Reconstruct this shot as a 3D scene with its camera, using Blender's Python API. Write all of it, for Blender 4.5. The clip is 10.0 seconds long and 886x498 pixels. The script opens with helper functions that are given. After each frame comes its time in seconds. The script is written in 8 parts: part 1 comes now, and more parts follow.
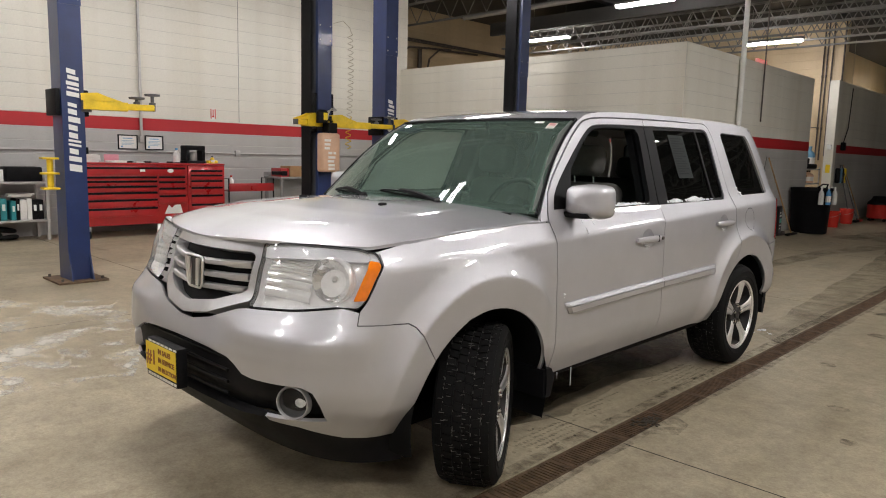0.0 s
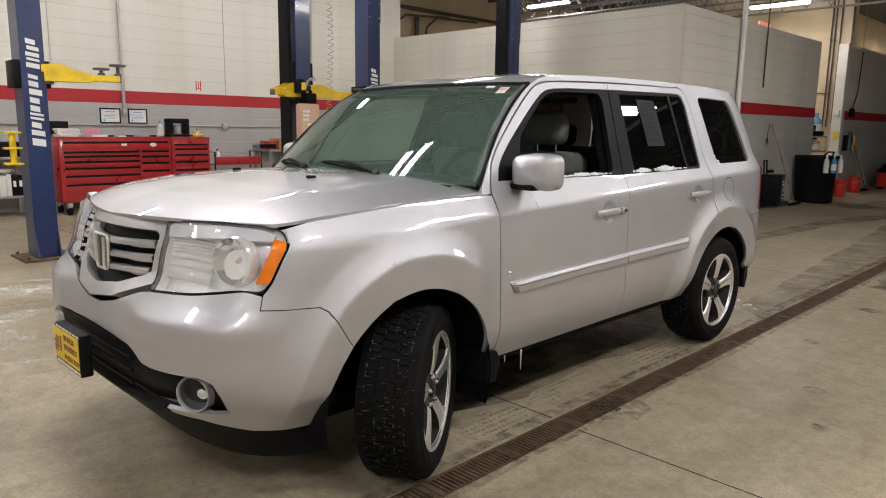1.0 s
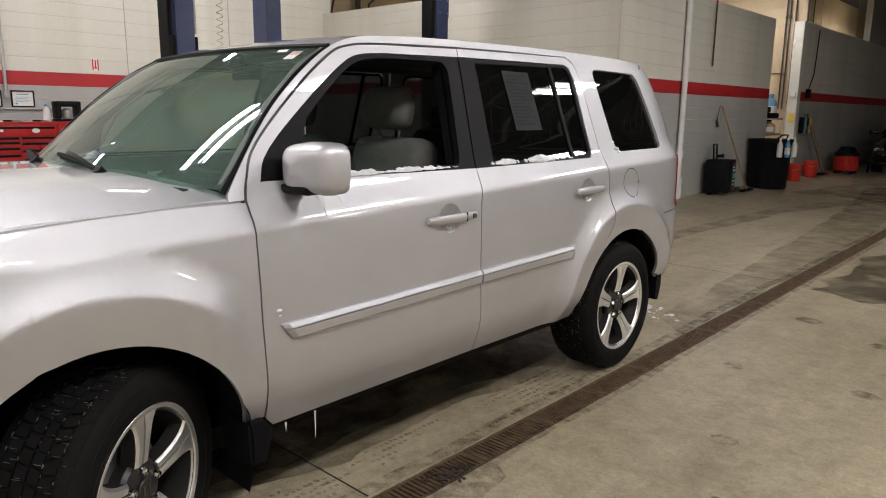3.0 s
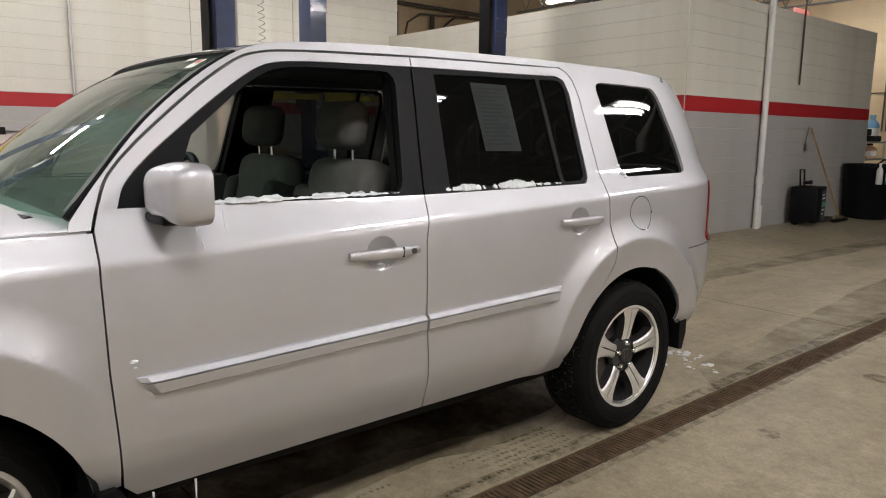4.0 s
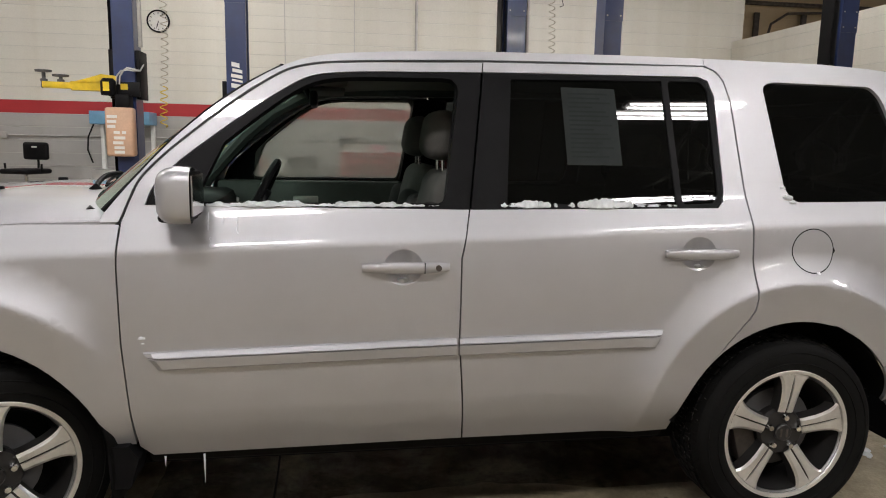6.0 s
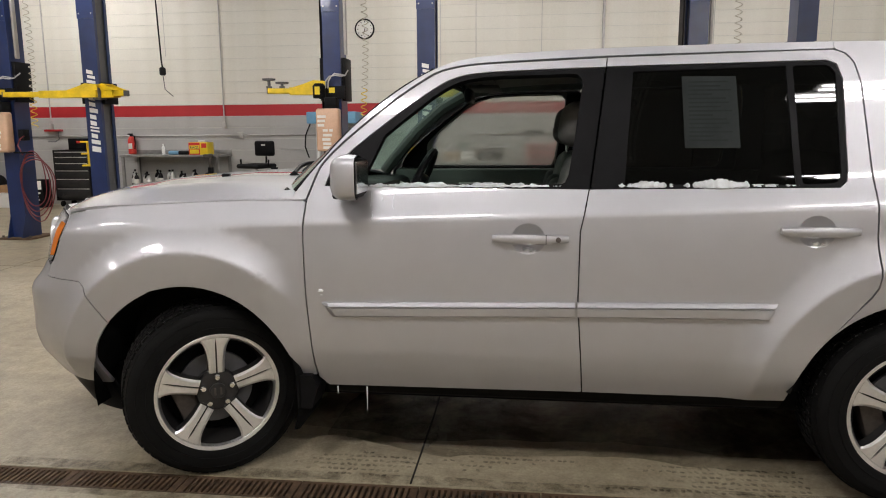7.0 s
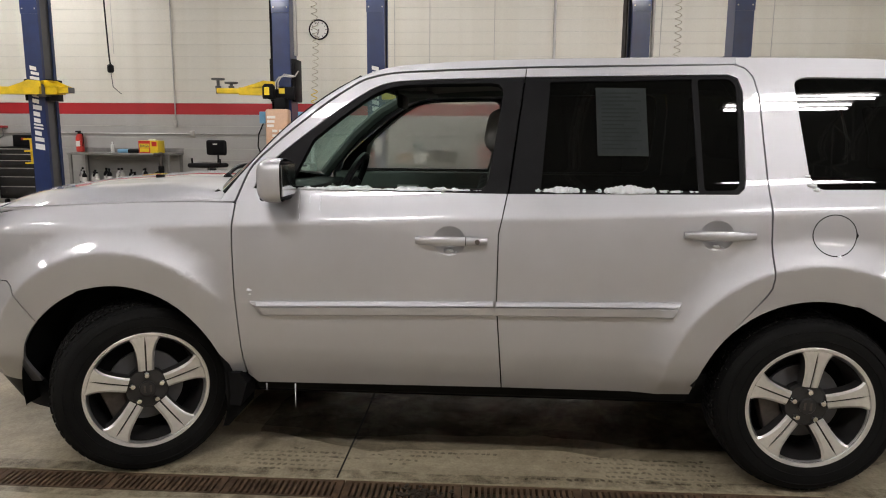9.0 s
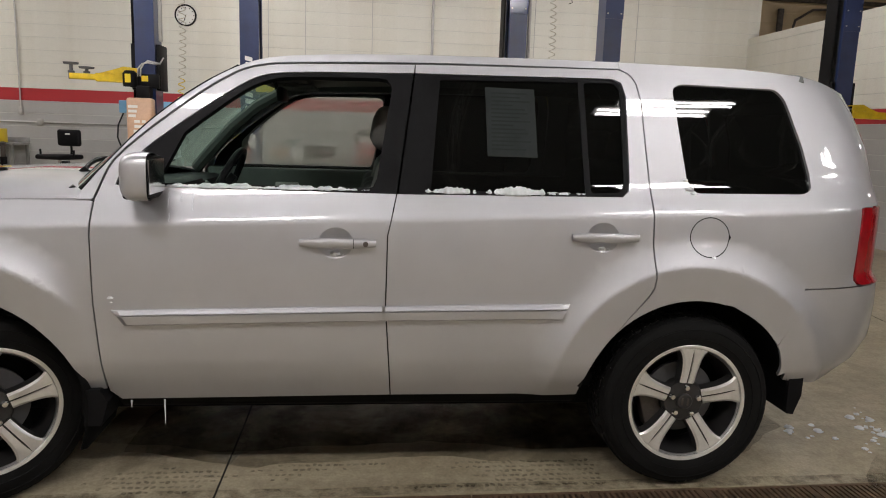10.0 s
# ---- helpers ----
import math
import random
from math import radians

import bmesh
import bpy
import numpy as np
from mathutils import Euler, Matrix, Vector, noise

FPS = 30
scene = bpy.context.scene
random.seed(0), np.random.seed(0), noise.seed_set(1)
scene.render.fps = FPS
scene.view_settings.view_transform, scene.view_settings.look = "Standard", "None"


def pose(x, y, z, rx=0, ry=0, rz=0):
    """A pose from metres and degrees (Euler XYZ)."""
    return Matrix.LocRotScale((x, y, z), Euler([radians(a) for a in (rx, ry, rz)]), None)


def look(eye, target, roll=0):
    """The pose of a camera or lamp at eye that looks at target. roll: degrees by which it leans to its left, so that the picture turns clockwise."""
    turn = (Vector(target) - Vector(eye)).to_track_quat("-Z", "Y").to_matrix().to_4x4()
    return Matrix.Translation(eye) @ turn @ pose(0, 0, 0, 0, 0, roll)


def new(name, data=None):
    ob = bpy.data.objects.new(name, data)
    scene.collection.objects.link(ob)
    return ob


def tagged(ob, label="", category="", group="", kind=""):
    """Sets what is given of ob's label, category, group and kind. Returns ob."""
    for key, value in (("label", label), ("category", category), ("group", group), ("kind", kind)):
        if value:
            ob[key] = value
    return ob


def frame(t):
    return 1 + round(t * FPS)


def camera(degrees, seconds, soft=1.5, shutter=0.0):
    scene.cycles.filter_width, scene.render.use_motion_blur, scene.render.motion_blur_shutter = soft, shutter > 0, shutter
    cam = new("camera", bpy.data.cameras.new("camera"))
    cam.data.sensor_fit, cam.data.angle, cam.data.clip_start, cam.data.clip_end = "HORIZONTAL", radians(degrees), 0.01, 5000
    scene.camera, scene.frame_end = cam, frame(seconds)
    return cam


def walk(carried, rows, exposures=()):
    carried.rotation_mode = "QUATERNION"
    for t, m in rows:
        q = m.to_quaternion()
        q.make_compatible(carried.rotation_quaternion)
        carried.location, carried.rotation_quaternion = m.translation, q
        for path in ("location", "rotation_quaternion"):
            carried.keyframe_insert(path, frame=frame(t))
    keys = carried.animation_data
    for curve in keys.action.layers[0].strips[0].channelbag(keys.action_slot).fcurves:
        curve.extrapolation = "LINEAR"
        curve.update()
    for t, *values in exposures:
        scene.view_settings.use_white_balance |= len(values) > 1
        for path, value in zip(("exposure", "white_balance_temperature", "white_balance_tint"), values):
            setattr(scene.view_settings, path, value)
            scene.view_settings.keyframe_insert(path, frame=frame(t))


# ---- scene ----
cam = camera(64.66, 10.0, soft=1.05)
PATH = [
    (0, (2.902, -3.773, 1.476), (1.520, -2.351, 1.213), 1.4),
    (0.5, (3.005, -3.501, 1.451), (1.620, -2.087, 1.162), 1.4),
    (1, (2.980, -3.353, 1.465), (1.584, -1.962, 1.123), 0.8),
    (1.5, (2.891, -3.116, 1.462), (1.602, -1.632, 1.096), 1.4),
    (2, (2.857, -2.798, 1.449), (1.599, -1.290, 1.074), -0.6),
    (3.5, (2.849, -1.806, 1.456), (1.427, -0.446, 1.097), 0.9),
    (4, (2.921, -1.429, 1.436), (1.400, -0.172, 1.114), 0.6),
    (4.5, (2.936, -1.075, 1.429), (1.363, 0.110, 1.079), 1.9),
    (5, (2.908, -0.698, 1.374), (1.224, 0.348, 1.112), 0.2),
    (5.5, (3.027, -0.432, 1.432), (1.177, 0.277, 1.160), 3.7),
    (6, (3.226, -0.314, 1.442), (1.274, 0.004, 1.141), 1.1),
    (7.5, (3.765, 0.007, 1.430), (1.830, -0.371, 1.092), 0.2),
    (8, (3.795, 0.024, 1.446), (1.868, -0.393, 1.110), 0.0),
    (8.5, (3.754, 0.050, 1.448), (1.804, -0.251, 1.118), 0.4),
    (9, (3.732, 0.089, 1.453), (1.763, -0.045, 1.130), 0.4),
    (9.5, (3.688, 0.092, 1.462), (1.715, 0.117, 1.132), 0.8),
    (10, (3.618, 0.038, 1.454), (1.657, 0.258, 1.130), 1.9),
]
walk(cam, [(t, look(eye, target, roll)) for t, eye, target, roll in PATH], exposures=[(0.0, 0.02), (2.0, 0.13), (5.0, 0.09), (5.5, 0.01), (6.0, -0.19), (7.5, -0.17), (8.0, -0.17), (9.0, -0.22), (10.0, -0.24)])

# ---- world, lamps and exposure ----
world = bpy.data.worlds.new("world")
scene.world = world
world.use_nodes = True
world.node_tree.nodes["Background"].inputs[0].default_value = (0.02, 0.02, 0.024, 1)
world.node_tree.nodes["Background"].inputs[1].default_value = 0.2
TUBE_GLOW = 150.0


# ---- materials ----
def node_mat(name):
    m = bpy.data.materials.new(name)
    m.use_nodes = True
    nt = m.node_tree
    return m, nt, nt.nodes["Principled BSDF"]


def noise_tex(nt, scale, detail=4.0, rough=0.6, coords="Object", squash=None):
    tc = nt.nodes.new("ShaderNodeTexCoord")
    tex = nt.nodes.new("ShaderNodeTexNoise")
    tex.inputs["Scale"].default_value = scale
    tex.inputs["Detail"].default_value = detail
    tex.inputs["Roughness"].default_value = rough
    if squash:
        mp = nt.nodes.new("ShaderNodeMapping")
        mp.inputs["Scale"].default_value = squash
        nt.links.new(tc.outputs[coords], mp.inputs[0])
        nt.links.new(mp.outputs[0], tex.inputs["Vector"])
    else:
        nt.links.new(tc.outputs[coords], tex.inputs["Vector"])
    return tex


def ramp(nt, src, stops):
    r = nt.nodes.new("ShaderNodeValToRGB")
    els = r.color_ramp.elements
    while len(els) < len(stops):
        els.new(0.5)
    for e, (p, c) in zip(els, stops):
        e.position = p
        e.color = (*c, 1) if len(c) == 3 else c
    nt.links.new(src, r.inputs[0])
    return r


def mixc(nt, fac, a, b, mode="MIX"):
    mx = nt.nodes.new("ShaderNodeMix")
    mx.data_type = "RGBA"
    mx.blend_type = mode
    for sock, v in ((mx.inputs[0], fac), (mx.inputs[6], a), (mx.inputs[7], b)):
        if isinstance(v, bpy.types.NodeSocket):
            nt.links.new(v, sock)
        elif isinstance(v, (int, float)):
            sock.default_value = v
        else:
            sock.default_value = (*v, 1)
    return mx.outputs[2]


def bump(nt, b, height, strength, dist):
    bp = nt.nodes.new("ShaderNodeBump")
    bp.inputs["Strength"].default_value = strength
    bp.inputs["Distance"].default_value = dist
    nt.links.new(height, bp.inputs["Height"])
    nt.links.new(bp.outputs[0], b.inputs["Normal"])


def rough_range(nt, b, src, lo, hi):
    mr = nt.nodes.new("ShaderNodeMapRange")
    mr.inputs["To Min"].default_value = lo
    mr.inputs["To Max"].default_value = hi
    nt.links.new(src, mr.inputs[0])
    nt.links.new(mr.outputs[0], b.inputs["Roughness"])


def plain(name, col, rough=0.5, metal=0.0, var=0.12, scale=6.0, fine=60.0, bump_d=0.0005, coat=0.0, spec=0.5):
    """A surface of one colour with blotches, grain and a fine relief."""
    m, nt, b = node_mat(name)
    big, small = noise_tex(nt, scale), noise_tex(nt, fine, 3)
    lo = tuple(max(0, c * (1 - var)) for c in col)
    hi = tuple(min(1, c * (1 + var)) for c in col)
    c1 = ramp(nt, big.outputs[0], [(0.3, lo), (0.7, hi)])
    c2 = ramp(nt, small.outputs[0], [(0.3, (0.88, 0.88, 0.88)), (0.7, (1, 1, 1))])
    nt.links.new(mixc(nt, 0.7, c1.outputs[0], c2.outputs[0], "MULTIPLY"), b.inputs["Base Color"])
    b.inputs["Metallic"].default_value = metal
    b.inputs["Specular IOR Level"].default_value = spec
    rough_range(nt, b, big.outputs[0], max(0.02, rough - 0.1), min(1, rough + 0.1))
    if coat:
        b.inputs["Coat Weight"].default_value = coat
        b.inputs["Coat Roughness"].default_value = 0.08
    if bump_d:
        bump(nt, b, small.outputs[0], 0.35, bump_d)
    return m


def glow(name, col, strength):
    m, nt, b = node_mat(name)
    b.inputs["Emission Color"].default_value = (*col, 1)
    b.inputs["Emission Strength"].default_value = strength
    b.inputs["Base Color"].default_value = (0.8, 0.8, 0.8, 1)
    return m


def pane_mat(name, tint, gloss=1.0, haze=0.0, film_col=(0.50, 0.52, 0.47)):
    """Thin glass: tinted and see-through, with a clear surface gloss and a film of dirt or haze."""
    m, nt, b = node_mat(name)
    nt.nodes.remove(b)
    out = nt.nodes["Material Output"]
    tr = nt.nodes.new("ShaderNodeBsdfTransparent")
    tr.inputs[0].default_value = (*tint, 1)
    df = nt.nodes.new("ShaderNodeBsdfDiffuse")
    df.inputs[0].default_value = (*film_col, 1)
    film = noise_tex(nt, 3.0, 5)
    mr = nt.nodes.new("ShaderNodeMapRange")
    mr.inputs["From Min"].default_value, mr.inputs["From Max"].default_value = 0.35, 0.75
    mr.inputs["To Min"].default_value, mr.inputs["To Max"].default_value = haze * 0.92, min(1.0, haze * 1.08)
    nt.links.new(film.outputs[0], mr.inputs[0])
    tl = nt.nodes.new("ShaderNodeBsdfTranslucent")
    tl.inputs[0].default_value = (*film_col, 1)
    m0 = nt.nodes.new("ShaderNodeMixShader")
    nt.links.new(df.outputs[0], m0.inputs[1])
    nt.links.new(tl.outputs[0], m0.inputs[2])
    m1 = nt.nodes.new("ShaderNodeMixShader")
    nt.links.new(mr.outputs[0], m1.inputs[0])
    nt.links.new(tr.outputs[0], m1.inputs[1])
    nt.links.new(m0.outputs[0], m1.inputs[2])
    gl = nt.nodes.new("ShaderNodeBsdfGlossy")
    gl.inputs["Roughness"].default_value = 0.015
    fr = nt.nodes.new("ShaderNodeLayerWeight")
    fr.inputs[0].default_value = 0.5
    pw = nt.nodes.new("ShaderNodeMath")
    pw.operation = "POWER"
    pw.inputs[1].default_value = 4.6
    nt.links.new(fr.outputs["Facing"], pw.inputs[0])
    k = nt.nodes.new("ShaderNodeMapRange")
    k.inputs["To Min"].default_value, k.inputs["To Max"].default_value = 0.045 * gloss, 1.0
    nt.links.new(pw.outputs[0], k.inputs[0])
    m2 = nt.nodes.new("ShaderNodeMixShader")
    nt.links.new(k.outputs[0], m2.inputs[0])
    nt.links.new(m1.outputs[0], m2.inputs[1])
    nt.links.new(gl.outputs[0], m2.inputs[2])
    nt.links.new(m2.outputs[0], out.inputs[0])
    return m


def paint_mat():
    m, nt, b = node_mat("silver_car_paint")
    flake = noise_tex(nt, 900, 2)
    film = noise_tex(nt, 2.2, 6, 0.65)
    c1 = ramp(nt, flake.outputs[0], [(0.3, (0.525, 0.529, 0.556)), (0.7, (0.592, 0.596, 0.626))])
    c2 = ramp(nt, film.outputs[0], [(0.35, (0.93, 0.925, 0.92)), (0.7, (1, 1, 1))])
    nt.links.new(mixc(nt, 1.0, c1.outputs[0], c2.outputs[0], "MULTIPLY"), b.inputs["Base Color"])
    b.inputs["Metallic"].default_value = 0.77
    rough_range(nt, b, film.outputs[0], 0.55, 0.50)
    b.inputs["Coat Weight"].default_value = 1.0
    b.inputs["Coat Roughness"].default_value = 0.03
    return m


def concrete_mat():
    m, nt, b = node_mat("worn_concrete_floor")
    big = noise_tex(nt, 0.55, 6, 0.62)
    mid = noise_tex(nt, 2.6, 8, 0.68)
    fine = noise_tex(nt, 70, 4, 0.7)
    spots = noise_tex(nt, 1.15, 3, 0.5)
    streak = noise_tex(nt, 1.6, 5, 0.6, squash=(2.2, 0.25, 1))
    base = ramp(nt, big.outputs[0], [(0.28, (0.36, 0.308, 0.215)), (0.52, (0.455, 0.398, 0.286)), (0.75, (0.54, 0.475, 0.352))])
    c = mixc(nt, 0.75, base.outputs[0], ramp(nt, mid.outputs[0], [(0.3, (0.72, 0.70, 0.66)), (0.6, (1, 1, 1)), (0.8, (1.08, 1.07, 1.04))]).outputs[0], "MULTIPLY")
    c = mixc(nt, 0.6, c, ramp(nt, streak.outputs[0], [(0.32, (0.72, 0.70, 0.66)), (0.55, (1, 1, 1))]).outputs[0], "MULTIPLY")
    c = mixc(nt, 1.0, c, ramp(nt, spots.outputs[0], [(0.22, (0.45, 0.42, 0.36)), (0.30, (1, 1, 1))]).outputs[0], "MULTIPLY")
    c = mixc(nt, 0.8, c, ramp(nt, fine.outputs[0], [(0.3, (0.72, 0.71, 0.69)), (0.62, (1.04, 1.04, 1.04))]).outputs[0], "MULTIPLY")
    grit = noise_tex(nt, 24, 6, 0.75)
    c = mixc(nt, 0.7, c, ramp(nt, grit.outputs[0], [(0.34, (0.74, 0.72, 0.69)), (0.52, (1, 1, 1)), (0.7, (1.12, 1.12, 1.1))]).outputs[0], "MULTIPLY")
    scuff = noise_tex(nt, 7.0, 9, 0.72)
    c = mixc(nt, 0.8, c, ramp(nt, scuff.outputs[0], [(0.34, (0.78, 0.76, 0.72)), (0.5, (1, 1, 1)), (0.66, (1.16, 1.16, 1.15))]).outputs[0], "MULTIPLY")
    nt.links.new(c, b.inputs["Base Color"])
    rough_range(nt, b, mid.outputs[0], 0.26, 0.60)
    b.inputs["Specular IOR Level"].default_value = 0.45
    bump(nt, b, fine.outputs[0], 0.4, 0.002)
    return m


def block_mat(name, col, grime=0.25):
    m, nt, b = node_mat(name)
    big = noise_tex(nt, 0.5, 6, 0.65)
    run = noise_tex(nt, 1.2, 5, 0.6, squash=(1, 1, 0.18))
    pore = noise_tex(nt, 55, 5, 0.75)
    lo = tuple(c * (1 - grime) for c in col)
    c1 = ramp(nt, big.outputs[0], [(0.25, lo), (0.6, col)])
    c2 = ramp(nt, run.outputs[0], [(0.3, (0.86, 0.84, 0.80)), (0.55, (1, 1, 1))])
    c = mixc(nt, 0.8, c1.outputs[0], c2.outputs[0], "MULTIPLY")
    c3 = ramp(nt, pore.outputs[0], [(0.3, (0.86, 0.86, 0.86)), (0.55, (1, 1, 1))])
    nt.links.new(mixc(nt, 0.6, c, c3.outputs[0], "MULTIPLY"), b.inputs["Base Color"])
    rough_range(nt, b, big.outputs[0], 0.45, 0.62)
    bump(nt, b, pore.outputs[0], 0.5, 0.002)
    return m


MAT_PAINT = paint_mat()
MAT_FLOOR = concrete_mat()
MAT_WHITE = block_mat("white_painted_block", (0.72, 0.70, 0.625), 0.10)
MAT_JOINT = block_mat("painted_mortar", (0.57, 0.56, 0.52), 0.15)
MAT_GREY = block_mat("grey_painted_block", (0.43, 0.425, 0.41), 0.16)
MAT_RED = block_mat("red_painted_block", (0.43, 0.016, 0.022), 0.15)
MAT_BEIGE = block_mat("beige_painted_block", (0.62, 0.49, 0.31), 0.25)
MAT_DECK = plain("dark_roof_deck", (0.055, 0.053, 0.05), 0.8)
MAT_STEEL_DARK = plain("dark_primed_steel", (0.10, 0.10, 0.105), 0.6)
MAT_GALV = plain("galvanised_steel", (0.48, 0.47, 0.45), 0.45, 0.6)
MAT_BENCH = plain("worn_bench_steel", (0.26, 0.255, 0.245), 0.5, 0.3, 0.3, 5)
MAT_BLUE = plain("blue_lift_enamel", (0.010, 0.025, 0.100), 0.35, 0.0, 0.25, 3, coat=0.3)
MAT_YELLOW = plain("yellow_lift_enamel", (0.72, 0.50, 0.012), 0.42, 0.0, 0.22, 7)
MAT_BLACK = plain("black_plastic", (0.007, 0.007, 0.008), 0.50, 0.0, 0.3, 8, spec=0.10)
MAT_MATT = plain("matt_black_liner", (0.006, 0.006, 0.006), 0.9, 0.0, 0.3, 8, spec=0.1)
MAT_BLACK_GLOSS = plain("black_gloss_trim", (0.02, 0.02, 0.021), 0.22, 0.0, 0.2, 8, bump_d=0)
MAT_RUBBER = plain("tyre_rubber", (0.006, 0.006, 0.006), 0.75, 0.0, 0.4, 5, spec=0.14)
MAT_GRIT = plain("pale_grit", (0.10, 0.095, 0.088), 0.85, 0.0, 0.5, 40)
MAT_CHROME = plain("bright_chrome", (0.80, 0.80, 0.80), 0.12, 1.0, 0.03, bump_d=0)
MAT_SATIN = plain("satin_silver_grille", (0.56, 0.56, 0.57), 0.42, 0.55, 0.03, 2.0, 20, bump_d=0, coat=0.15)
MAT_RIM = plain("machined_alloy", (0.88, 0.88, 0.88), 0.32, 0.85, 0.06, bump_d=0)
MAT_RIM_DARK = plain("dark_grey_wheel_paint", (0.026, 0.025, 0.025), 0.42, 0.2, 0.15)
MAT_CAST = plain("cast_iron", (0.11, 0.095, 0.085), 0.6, 0.6, 0.4, 12)
MAT_RUST = plain("rusty_grating", (0.125, 0.078, 0.046), 0.75, 0.3, 0.5, 14, bump_d=0.002)
MAT_MUD = plain("wet_brown_mud", (0.035, 0.025, 0.016), 0.6, 0.0, 0.5, 30)
MAT_PIT = plain("drain_pit", (0.012, 0.010, 0.008), 0.9)
MAT_TOOLRED = plain("red_tool_enamel", (0.38, 0.009, 0.013), 0.3, 0.0, 0.12, 4, coat=0.5)
MAT_CLOTH = plain("grey_seat_cloth", (0.105, 0.103, 0.097), 0.9, 0.0, 0.15, 20, 300, 0.002)
MAT_CLOTH_DARK = plain("charcoal_seat_cloth", (0.055, 0.055, 0.055), 0.9, 0.0, 0.2, 20, 300, 0.002)
MAT_TRIM = plain("grey_green_door_trim", (0.11, 0.12, 0.112), 0.6)
MAT_HEADLINER = plain("grey_headliner", (0.30, 0.29, 0.27), 0.95)
MAT_PAPER = plain("white_paper", (0.78, 0.77, 0.73), 0.8, var=0.05)
# white sheet and its print, darkened in colour as the tinted glass would
MAT_DIM_SHEET = plain("tint_darkened_sheet", (0.027, 0.032, 0.032), 0.6, 0.0, 0.15, 9, spec=0.1)
MAT_DIM_PRINT = plain("tint_darkened_print", (0.021, 0.025, 0.025), 0.7, spec=0.1)
MAT_INK = plain("dark_ink", (0.06, 0.06, 0.07), 0.7)
MAT_WHITE_PLASTIC = plain("white_plastic", (0.75, 0.75, 0.73), 0.35, var=0.06)
MAT_TAN = plain("tan_tank_plastic", (0.62, 0.40, 0.27), 0.4, 0.0, 0.1)
MAT_JOIST = plain("grey_primed_joist", (0.20, 0.195, 0.185), 0.6)
MAT_CARD = plain("brown_cardboard", (0.36, 0.21, 0.10), 0.85)
MAT_WOOD = plain("worn_wood", (0.35, 0.22, 0.10), 0.7, 0.0, 0.25)
MAT_SNOW = plain("slushy_snow", (0.80, 0.83, 0.86), 0.55, 0.0, 0.08, 40, 200, 0.003)
MAT_AMBER = plain("amber_lens", (0.85, 0.21, 0.005), 0.18, 0.0, 0.08, 40, bump_d=0, coat=0.6)
MAT_TAIL = plain("red_lens", (0.34, 0.006, 0.012), 0.15, 0.0, 0.1, 30, bump_d=0, coat=0.8)
MAT_REFLECTOR = plain("lamp_reflector", (0.95, 0.95, 0.95), 0.25, 0.0, 0.04, 30, bump_d=0)
MAT_MIRROR = plain("lamp_mirror_facet", (0.92, 0.92, 0.92), 0.14, 0.5, 0.03, 20, bump_d=0)
MAT_PLATE_Y = plain("yellow_card_plate", (0.80, 0.58, 0.02), 0.4, var=0.05)
MAT_ORANGE_INK = plain("brown_ink", (0.28, 0.10, 0.03), 0.5)
MAT_BUCKET = plain("red_bucket_plastic", (0.60, 0.03, 0.02), 0.35)
MAT_BLUE_LIQ = plain("blue_washer_fluid", (0.10, 0.32, 0.62), 0.2)
MAT_CYAN = plain("pale_blue_plastic", (0.16, 0.36, 0.55), 0.4)
MAT_TEAL = plain("teal_binder_card", (0.02, 0.23, 0.25), 0.5)
MAT_HOSE = plain("dark_red_air_hose", (0.16, 0.025, 0.03), 0.45)
MAT_COIL = plain("translucent_coil_hose", (0.45, 0.42, 0.32), 0.4)
MAT_PINK = plain("pink_paper", (0.62, 0.25, 0.30), 0.8)
MAT_GREENLABEL = plain("green_label", (0.03, 0.42, 0.33), 0.5)
MAT_CARBLACK = plain("black_car_paint", (0.010, 0.010, 0.011), 0.2, 0.0, 0.15, coat=1.0, bump_d=0)
MAT_TUBE = glow("fluorescent_tube", (1.0, 0.955, 0.94), TUBE_GLOW)
MAT_WHITEMETAL = plain("grey_lamp_housing", (0.16, 0.16, 0.155), 0.5)
GLASS_CLEAR = pane_mat("salt_filmed_car_glass", (0.78, 0.84, 0.80), 1.0, 0.64, (0.43, 0.43, 0.38))
GLASS_SHIELD = pane_mat("green_windshield_glass", (0.56, 0.76, 0.67), 1.1, 0.38, (0.29, 0.42, 0.355))
GLASS_TINT = pane_mat("privacy_tinted_glass", (0.030, 0.036, 0.036), 0.85, 0.014)
GLASS_FOG = pane_mat("clear_fog_lens", (0.95, 0.96, 0.96), 1.0, 0.02, (0.84, 0.84, 0.83))
# white haze in the lens stands in for the reflector's bright gleam
GLASS_LENS = pane_mat("whitened_lamp_lens", (0.95, 0.96, 0.96), 1.0, 0.24, (0.93, 0.93, 0.92))


# ---- building helpers ----
def finish(name, bm, material, smooth=35):
    me = bpy.data.meshes.new(name)
    bm.to_mesh(me)
    bm.free()
    me.materials.append(material)
    if smooth:
        me.shade_smooth()
        me.set_sharp_from_angle(angle=radians(smooth))
    return me


def part(name, bm, material, parent, label="", smooth=35):
    """Links a bmesh as one mesh object under a thing or a part."""
    ob = new(name, finish(name, bm, material, smooth))
    ob.parent = parent
    return tagged(ob, label)


def solid(name, bm, material, label="", category="", group="", kind="", m=None, smooth=35):
    """A top-level thing that is one mesh."""
    ob = new(name, finish(name, bm, material, smooth))
    if m:
        ob.matrix_basis = m
    return tagged(ob, label, category, group, kind)


